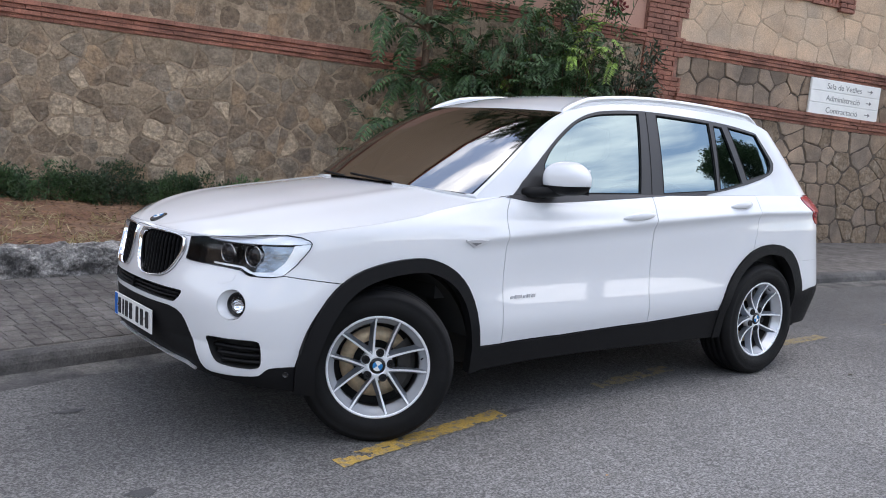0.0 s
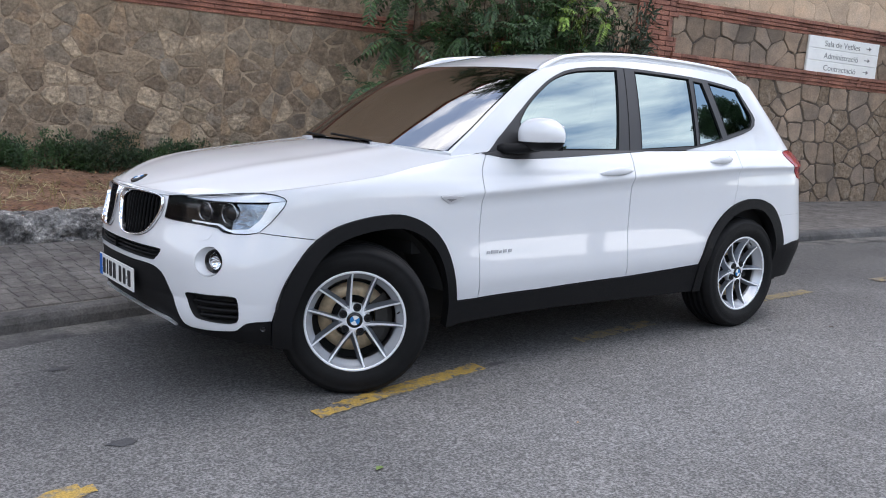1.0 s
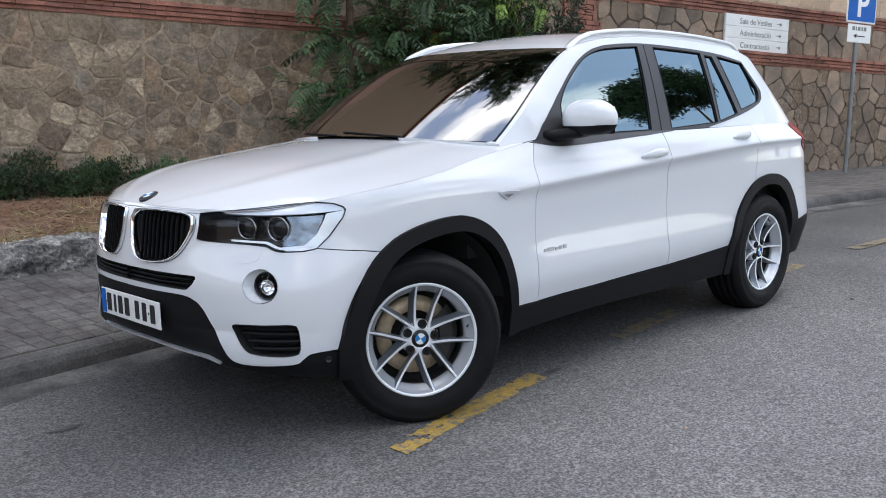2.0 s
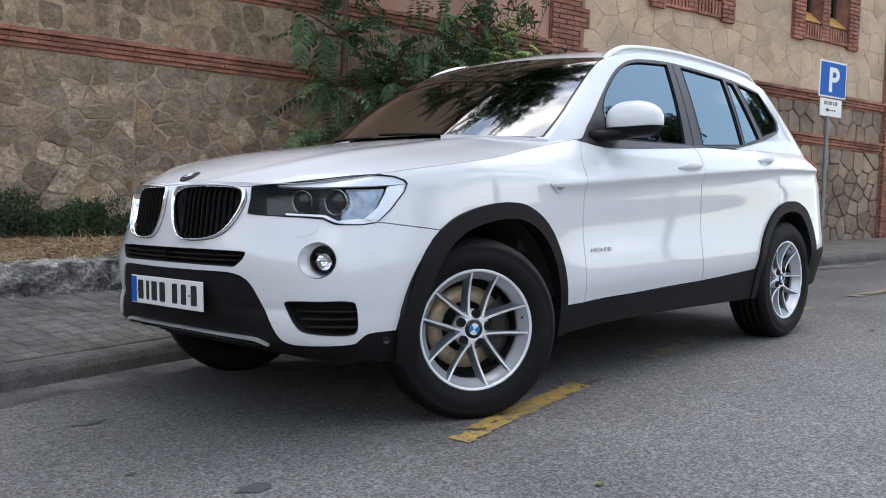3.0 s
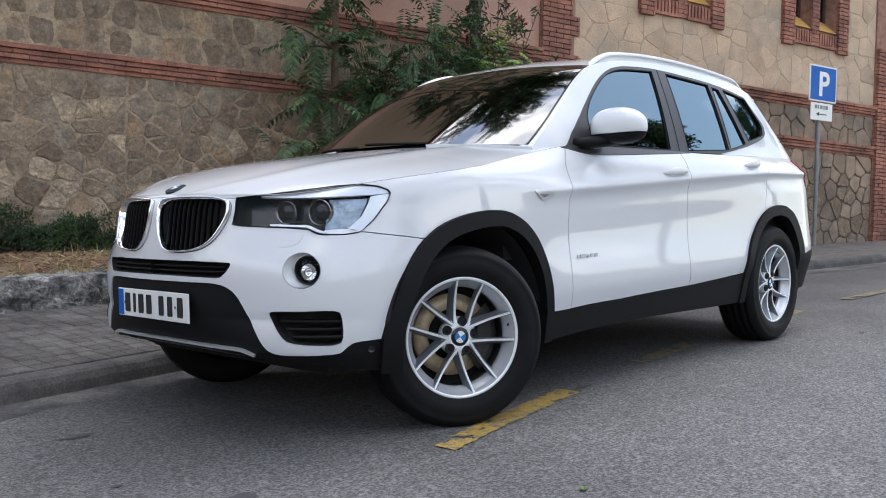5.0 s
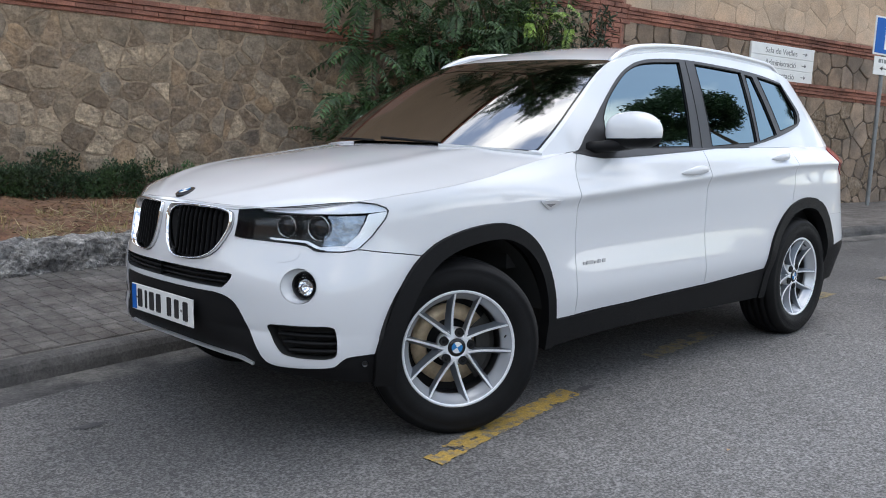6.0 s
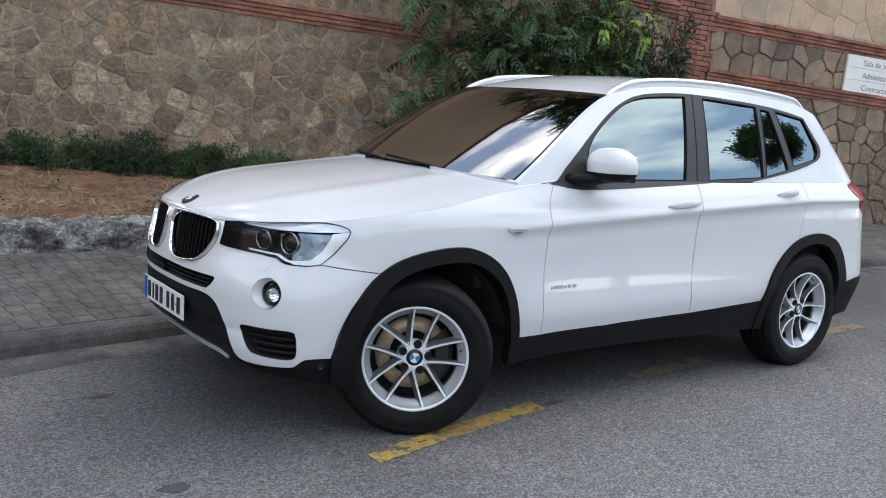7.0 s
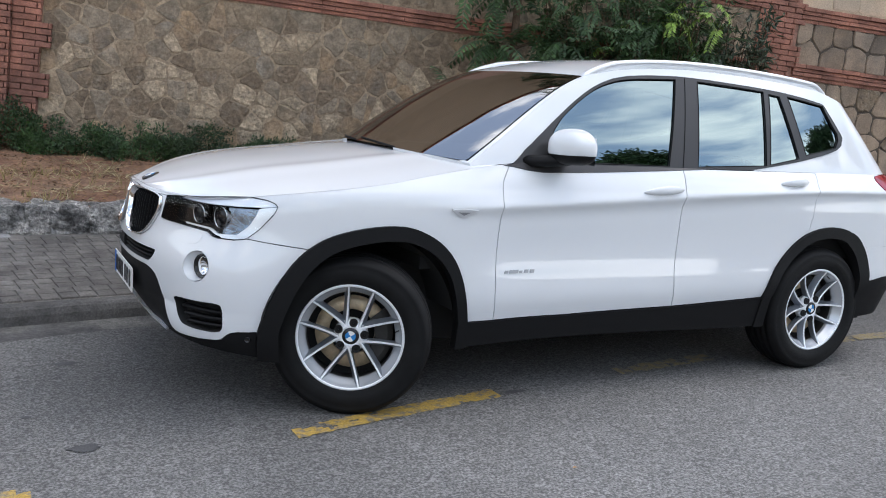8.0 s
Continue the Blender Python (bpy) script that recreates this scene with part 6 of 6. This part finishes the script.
def bush(c, rx, ry, rz, n, seed):
    r = random.Random(seed)
    b = tagged(new("bush"), "low dark green leafy bush at the wall's foot", "bush", "bushes along the wall")
    b.location = c
    leaves = []
    clumps = [Vector((r.uniform(-1, 1) * rx, r.uniform(-0.8, 0.8) * ry, r.uniform(0.1, 1.0) * rz * (1 - 0.3 * r.random()))) for _ in range(46)]
    for cl in clumps:
        f = 1 - 0.5 * (cl.x / rx) ** 2
        cl.z *= f
        for _ in range(n // 46):
            o = rand_dir(r) * r.uniform(0.02, 0.10)
            d = (o.normalized() + rand_dir(r) * 0.7 + Vector((0, 0, 0.4))).normalized()
            leaves.append((cl + o, d, rand_dir(r), r.uniform(0.022, 0.042), r.uniform(0.012, 0.02)))
    leaf_mesh("foliage", leaves, M_BUSH, b)
    stems = []
    for cl in clumps[::2]:
        stems.append((Vector((cl.x * 0.4, cl.y * 0.4, -0.05)), (cl - Vector((cl.x * 0.4, cl.y * 0.4, -0.05))).normalized(), Vector((0, 1, 0)), cl.length, 0.008))
    leaf_mesh("stem", stems, M_BARK, b)


for i, (s, q, rx, rz) in enumerate(((-2.2, 0.30, 0.35, 0.72), (-1.55, 0.28, 0.45, 0.50), (-0.9, 0.30, 0.38, 0.46), (-0.2, 0.28, 0.45, 0.50), (0.5, 0.28, 0.42, 0.46), (1.15, 0.28, 0.35, 0.36), (-3.0, 0.45, 0.4, 0.6))):
    p = wall_pt(s, q, 0)
    bush(Vector((p.x, p.y, soil_z(p.x, p.y) - 0.02)), rx * 1.1, 0.28, rz * 0.86, 5600, 100 + i)

# dry leaves and grass on the soil
r_ = random.Random(4)
leaves, blades = [], []
for _ in range(5600):
    x, f = r_.uniform(-4.5, 3.0), r_.random()
    y0, y1 = BED_Y(x) + 0.15, WALL.y - (x - WALL.x) * 0.266 - 0.1
    y = y0 + (y1 - y0) * f
    leaves.append((Vector((x, y, soil_z(x, y) + 0.008)), Vector((r_.uniform(-1, 1), r_.uniform(-1, 1), 0.15)).normalized(), Vector((r_.uniform(-0.3, 0.3), r_.uniform(-0.3, 0.3), 1)).normalized(), r_.uniform(0.02, 0.06), r_.uniform(0.01, 0.025)))
for _ in range(180):
    x, f = r_.uniform(-4.0, 3.0), r_.random() ** 2 * 0.6
    y0, y1 = BED_Y(x) + 0.15, WALL.y - (x - WALL.x) * 0.266 - 0.1
    y = y0 + (y1 - y0) * f
    for _ in range(7):
        d = Vector((r_.uniform(-0.5, 0.5), r_.uniform(-0.5, 0.5), 1)).normalized()
        blades.append((Vector((x + r_.uniform(-0.03, 0.03), y + r_.uniform(-0.03, 0.03), soil_z(x, y) - 0.005)), d, rand_dir(r_), r_.uniform(0.04, 0.12), 0.005))
straw = []
for _ in range(90):
    x, f = r_.uniform(-4.0, 2.0), r_.random() ** 1.5 * 0.75
    y0, y1 = BED_Y(x) + 0.15, WALL.y - (x - WALL.x) * 0.266 - 0.1
    y = y0 + (y1 - y0) * f
    for _ in range(22):
        u, v = x + r_.gauss(0, 0.09), y + r_.gauss(0, 0.06)
        straw.append((Vector((u, v, soil_z(u, v) + r_.uniform(0.004, 0.03))), Vector((r_.uniform(-1, 1), r_.uniform(-1, 1), r_.uniform(0, 0.5))).normalized(), rand_dir(r_), r_.uniform(0.05, 0.14), 0.005))
tagged(leaf_mesh("straw", straw, M_STRAW, None), "pale dry straw lying in tufts on the soil", "straw", kind="stuff")
tagged(leaf_mesh("leaf_litter", leaves, M_DRYLEAF, None), "dry brown leaves scattered on the soil", "leaf litter", kind="stuff")
tagged(leaf_mesh("grass", blades, M_GRASS, None), "thin dry grass tufts on the soil", "grass", kind="stuff")

# fallen leaves on the road
for i, (x, y, ln) in enumerate(((-0.38, -1.69, 0.06), (0.62, -1.7, 0.03), (3.33, -1.22, 0.05), (3.94, -0.02, 0.04))):
    ob = leaf_mesh("fallen_leaf", [(Vector((x, y, road_z(x, y) + 0.008)), Vector((0.8, 0.5 - 0.3 * i, 0.05)).normalized(), Vector((0, 0, 1)), ln, ln * 0.5)], M_LEAF_Y if i == 0 else M_DRYLEAF, None)
    tagged(ob, "small dry leaf lying on the asphalt", "leaf")


# ---- trees ----
def limb(points, r0, r1, n=8):
    p = np.array([tuple(v) for v in points], float)
    t = np.gradient(p, axis=0)
    t /= np.linalg.norm(t, axis=1, keepdims=True)
    ref = np.array((0.31, 0.77, 0.1))
    V = []
    for i in range(len(p)):
        a = np.cross(t[i], ref)
        a /= np.linalg.norm(a)
        b = np.cross(t[i], a)
        rad = r0 + (r1 - r0) * i / (len(p) - 1)
        V += [p[i] + rad * (math.cos(q) * a + math.sin(q) * b) for q in np.linspace(0, 2 * np.pi, n, endpoint=False)]
    F = [(i * n + j, i * n + (j + 1) % n, (i + 1) * n + (j + 1) % n, (i + 1) * n + j) for i in range(len(p) - 1) for j in range(n)]
    return V, F


def frond(base, way, ln, r, out, stalk):
    """A feathered leaf: a drooping stalk with paired leaflets."""
    n = r.randint(9, 13)
    p, d = base.copy(), way.normalized()
    side = d.cross(Vector((0, 0, 1)))
    if side.length < 0.05:
        side = Vector((1, 0, 0))
    side.normalize()
    k = len(stalk[0])
    for i in range(n):
        stalk[0].extend((p + side * 0.003, p - side * 0.003))
        if i:
            stalk[1].append((k + 2 * i - 2, k + 2 * i - 1, k + 2 * i + 1, k + 2 * i))
        if i > 1:
            size = ln * 0.205 * (1.1 - 0.5 * i / n)
            up = side.cross(d).normalized()
            for sg in (-1, 1):
                dd = (side * sg * 0.9 + d * 0.45 + Vector((0, 0, -0.35)) + rand_dir(r) * 0.15).normalized()
                out.append((p.copy(), dd, (up + rand_dir(r) * 0.25).normalized(), size * r.uniform(0.8, 1.2), size * 0.37))
        p = p + d * ln / n
        d = (d + Vector((0, 0, -0.085)) + rand_dir(r) * 0.03).normalized()


def feather_tree():
    r = random.Random(21)
    t = tagged(new("tree"), "tall feather-leaved tree growing from the bed beside the wall", "tree")
    foot = wall_pt(3.0, 0.5, 0.38)
    VV, FF = [], []

    def add(V, F):
        k = len(VV)
        VV.extend(V)
        FF.extend(tuple(i + k for i in f) for f in F)

    trunk = [foot + Vector((-0.02 * i - 0.03 * max(0, i - 5) ** 1.6, -0.01 * i - 0.10 * max(0, i - 5) ** 1.5, 0.58 * i)) for i in range(12)]
    add(*limb(trunk, 0.05, 0.024))
    tips = []
    for i in range(1, 12):
        for b in range(3 if i < 6 else 2):
            a = r.uniform(0, 2 * np.pi)
            d = Vector((math.cos(a) * 1.2, math.sin(a) * 0.6, r.uniform(0.2, 0.7))).normalized()
            ln = r.uniform(0.45, 0.95) * (0.75 if i < 4 else 1.0 if i < 6 else 2.0)
            if d.y > 0 and i < 6:
                ln *= 0.35
            if i >= 6:
                d = (d + Vector((-0.25, -0.75, -0.1))).normalized()
            pts = [trunk[i] + d * ln * f + Vector((0, 0, -0.08 * f * f)) for f in np.linspace(0, 1, 6)]
            add(*limb(pts, 0.018, 0.006, 6))
            tips += [(q, d, i) for q in pts[2:]]
    # boughs reaching over the road; 26 random unseen ones added to shade the wall
    for i, end in ((11, (2.2, 2.3, 7.2)), (11, (2.0, 2.0, 7.6)), (10, (2.4, 2.6, 7.0)), (11, (1.8, 2.3, 7.8)), (10, (1.7, 1.9, 7.4)), *((r.randint(10, 11), wall_pt(r.uniform(1.2, 5.5), r.uniform(0.6, 2.8), r.uniform(7.2, 9.0))) for _ in range(26)), (9, (3.2, 2.3, 6.6)), (10, (3.6, 2.8, 7.0)), (11, (2.9, 2.0, 7.2)), (10, (3.9, 2.3, 6.9)), (9, (3.3, 3.0, 6.4)), (11, (4.1, 3.0, 7.3)), (11, (2.8, 2.6, 7.5)), (10, (3.6, 1.7, 7.2)), (11, (2.5, 2.0, 7.7)), (9, (4.3, 2.4, 6.5)), (10, (4.5, 1.9, 7.1)), (11, (3.2, 2.6, 7.8)), (10, (3.0, 3.3, 7.0)), (7, wall_pt(2.6, 0.7, 4.7)), (8, wall_pt(2.2, 0.9, 5.4))):
        p0 = trunk[i]
        d = Vector(end) - p0
        pts = [p0 + d * f + Vector((0, 0, 0.25 * math.sin(math.pi * f))) for f in np.linspace(0, 1, 8)]
        add(*limb(pts, 0.022, 0.005, 6))
        tips += [(q, d.normalized(), i) for q in pts[3:]]
    put("trunk", mesh_of("trunk", VV, FF, M_BARK, True), t, None, "thin brown trunk with limbs")
    low, high, stalk = [], [], ([], [])
    for q, d, i in tips:
        for _ in range(3 if i < 4 else 2 if i < 6 else 5):
            w = (d * 0.5 + rand_dir(r) + Vector((0, -0.25, 0.1))).normalized()
            frond(q, w, r.uniform(0.42, 0.75), r, low if i < 6 else high, stalk)
    # low shoots at the foot
    for _ in range(70):
        b_ = foot + Vector((r.uniform(-0.75, 0.6), r.uniform(-0.3, 0.2), r.uniform(0.1, 1.3)))
        frond(b_, (rand_dir(r) + Vector((0, -0.3, 0.4))).normalized(), r.uniform(0.35, 0.6), r, low, stalk)
    leaf_mesh("crown", low, M_LEAF, t, "loose green feathered foliage")
    leaf_mesh("upper_crown", high, M_LEAF, t, "overhanging feathered foliage")
    put("leaf_stalk", mesh_of("leaf_stalk", stalk[0], stalk[1], M_LEAF_O), t)


feather_tree()


def shrub(s, q, z0, ht, spread, n, seed, material, label, pale=0.0, feather=False):
    r = random.Random(seed)
    t = tagged(new("shrub"), label, "shrub")
    foot = wall_pt(s, q, z0)
    leaves, light, stalk = [], [], ([], [])
    VV, FF = [], []
    for b in range(n):
        a = r.uniform(0, 2 * np.pi)
        d = Vector((math.cos(a) * spread, math.sin(a) * spread * 0.5 - 0.05, r.uniform(0.8, 1.2)))
        ln = ht * r.uniform(0.55, 1.0)
        pts = [foot + Vector((d.x * f**1.3, d.y * f**1.3, ln * f)) + Vector((r.uniform(-0.03, 0.03), r.uniform(-0.03, 0.03), 0)) for f in np.linspace(0, 1, 7)]
        V, F = limb(pts, 0.014, 0.004, 5)
        k = len(VV)
        VV += V
        FF += [tuple(i + k for i in f) for f in F]
        bright = r.random() < pale
        for i in range(2, 7):
            if feather:
                for _ in range(3):
                    frond(pts[i], (rand_dir(r) + Vector((0, -0.35, 0.15))).normalized(), r.uniform(0.34, 0.58), r, light if bright else leaves, stalk)
                continue
            for _ in range(13):
                p = pts[i] + rand_dir(r) * r.uniform(0, 0.14)
                dd = (rand_dir(r) + Vector((0, 0, 0.1))).normalized()
                (light if bright else leaves).append((p, dd, rand_dir(r), r.uniform(0.09, 0.16), r.uniform(0.022, 0.036)))
    put("branch", mesh_of("branch", VV, FF, M_BARK, True), t)
    leaf_mesh("foliage", leaves, material, t)
    if light:
        leaf_mesh("young_foliage", light, M_LEAF_Y, t, "pale yellow-green young leaves")
    return t


tall = shrub(4.6, 0.55, 0.45, 2.85, 0.55, 15, 61, M_LEAF, "tall dense shrub with feathered green leaves", 0.05, True)
r_, stalk_ = random.Random(8), ([], [])
for _ in range(26):
    young = []
    frond(wall_pt(4.8 + r_.uniform(-0.45, 0.35), 0.75 + r_.uniform(0, 0.3), r_.uniform(2.55, 2.95)), (rand_dir(r_) + Vector((-0.2, -0.5, -0.1))).normalized(), r_.uniform(0.35, 0.55), r_, young, stalk_)
    leaf_mesh("young_frond", young, M_LEAF_Y, tall, "pale yellow-green young frond")
oleander = shrub(4.95, 0.5, 0.45, 3.3, 0.75, 11, 66, M_LEAF, "tall narrow-leaved shrub with dark red flower clusters", 0.06)
for s_, q_, z_ in ((5.34, 0.5, 3.36), (5.44, 0.5, 3.40), (5.52, 0.46, 3.36), (5.27, 0.45, 3.56), (5.38, 0.5, 3.27), (5.20, 0.5, 3.64)):
    at_ = wall_pt(s_, q_, z_)
    solid("flower_stalk", *limb([wall_pt(5.1, 0.5, z_ - 0.35), wall_pt((5.1 + s_) / 2 + 0.04, 0.5, z_ - 0.14), at_], 0.005, 0.003, 5), M_BARK, oleander)
    leaf_mesh("flower_cluster", [(at_ + rand_dir(r_) * 0.035, rand_dir(r_), rand_dir(r_), 0.04, 0.03) for _ in range(26)], M_FLOWER, oleander, "dark red flower cluster")
    leaf_mesh("leaf_tuft", [(at_ + Vector((r_.uniform(-0.12, 0.02), r_.uniform(-0.05, 0.05), r_.uniform(-0.2, -0.06))), (rand_dir(r_) + Vector((0, -0.2, 0.3))).normalized(), rand_dir(r_), r_.uniform(0.10, 0.15), 0.026) for _ in range(14)], M_LEAF, oleander)


def ivy_tree():
    """A slim trunk wrapped in ivy, rising past the wall's brick band."""
    r = random.Random(77)
    t = tagged(new("tree"), "slim dark trunk wrapped in ivy beside the stone wall", "tree")
    line = [wall_pt(4.78 + 0.03 * math.sin(i * 0.9), 0.5, 0.42 + 0.42 * i) for i in range(12)]
    VV, FF = limb(line, 0.062, 0.040, 9)
    stalk, fronds, ivy = ([], []), [], []
    for b in range(9):
        a, base = b * 2.4, line[11 - b % 3]
        d = Vector((math.cos(a), math.sin(a) * 0.5 - 0.15, 0.35)).normalized()
        pts = [base + d * f * 0.8 + Vector((0, 0, -0.1 * f * f)) for f in np.linspace(0, 1, 5)]
        V, F = limb(pts, 0.014, 0.004, 5)
        k = len(VV)
        VV = list(VV) + list(V)
        FF = list(FF) + [tuple(i + k for i in f) for f in F]
        for q in pts[2:]:
            frond(q, (d + rand_dir(r)).normalized(), r.uniform(0.4, 0.6), r, fronds, stalk)
    for _ in range(1500):
        f = r.uniform(2.0, 10.9)
        i = int(f)
        a = r.uniform(0, 2 * np.pi)
        out = Vector((math.cos(a), math.sin(a), 0))
        p = line[i].lerp(line[i + 1], f - i) + out * r.uniform(0.05, 0.105)
        ivy.append((p, (out * 0.4 + Vector((0, 0, -0.8)) + rand_dir(r) * 0.6).normalized(), (out + rand_dir(r) * 0.5).normalized(), r.uniform(0.04, 0.075), r.uniform(0.035, 0.055)))
    put("trunk", mesh_of("trunk", VV, FF, M_BARK, True), t)
    leaf_mesh("ivy", ivy, M_LEAF_O, t, "dark ivy leaves clinging to the trunk")
    leaf_mesh("crown", fronds, M_LEAF, t)
    put("leaf_stalk", mesh_of("leaf_stalk", stalk[0], stalk[1], M_LEAF_O), t)


ivy_tree()
shrub(5.72, 0.4, 0.5, 2.42, 0.36, 60, 62, M_LEAF_O, "grey-green narrow-leaved shrub against the brickwork")
shrub(4.95, 0.4, 0.45, 2.3, 0.5, 44, 64, M_LEAF, "dark leafy shrub growing against the stone wall", 0.0, True)
shrub(4.0, 0.4, 0.45, 2.4, 0.85, 78, 63, M_LEAF, "dark leafy shrub in the shade of the wall", 0.0, True)


def far_tree(x, y, ht, rad, seed):
    r = random.Random(seed)
    z0 = road_z(x, y) * (1 - min(1, max(0, (math.hypot(x, y) - 35) / 60)))
    t = tagged(new("street_tree"), "flat-topped dark green pine standing down the street", "tree", "trees down the street")
    t.location = (x, y, z0)
    V, F = limb([Vector((0.1 * math.sin(i), 0.1 * math.cos(i * 1.3), ht * 0.75 * i / 8)) for i in range(9)], 0.22, 0.06, 10)
    put("trunk", mesh_of("trunk", V, F, M_BARK, True), t)
    leaves = []
    for _ in range(90):
        a, q = r.uniform(0, 2 * np.pi), rad * math.sqrt(r.random())
        dome = math.sqrt(max(0.05, 1 - (q / rad) ** 2))
        c = Vector((q * math.cos(a), q * math.sin(a), ht * 0.80 + r.uniform(-0.35, 1.0) * ht * 0.17 * dome))
        for _ in range(240):
            o = rand_dir(r) * r.uniform(0.1, 0.6)
            leaves.append((c + o, rand_dir(r), rand_dir(r), r.uniform(0.10, 0.20), r.uniform(0.07, 0.12)))
    leaf_mesh("crown", leaves, M_BUSH, t)


for i, (x, y, h, rd) in enumerate(((22.2, -9.5, 13.4, 1.9), (34, -4.9, 14.6, 2.6), (11.5, -10.9, 9.9, 0.8), (25.5, -14.5, 9.0, 2.8), (6, -19, 5.5, 2.4))):
    far_tree(x, y, h, rd, 300 + i)
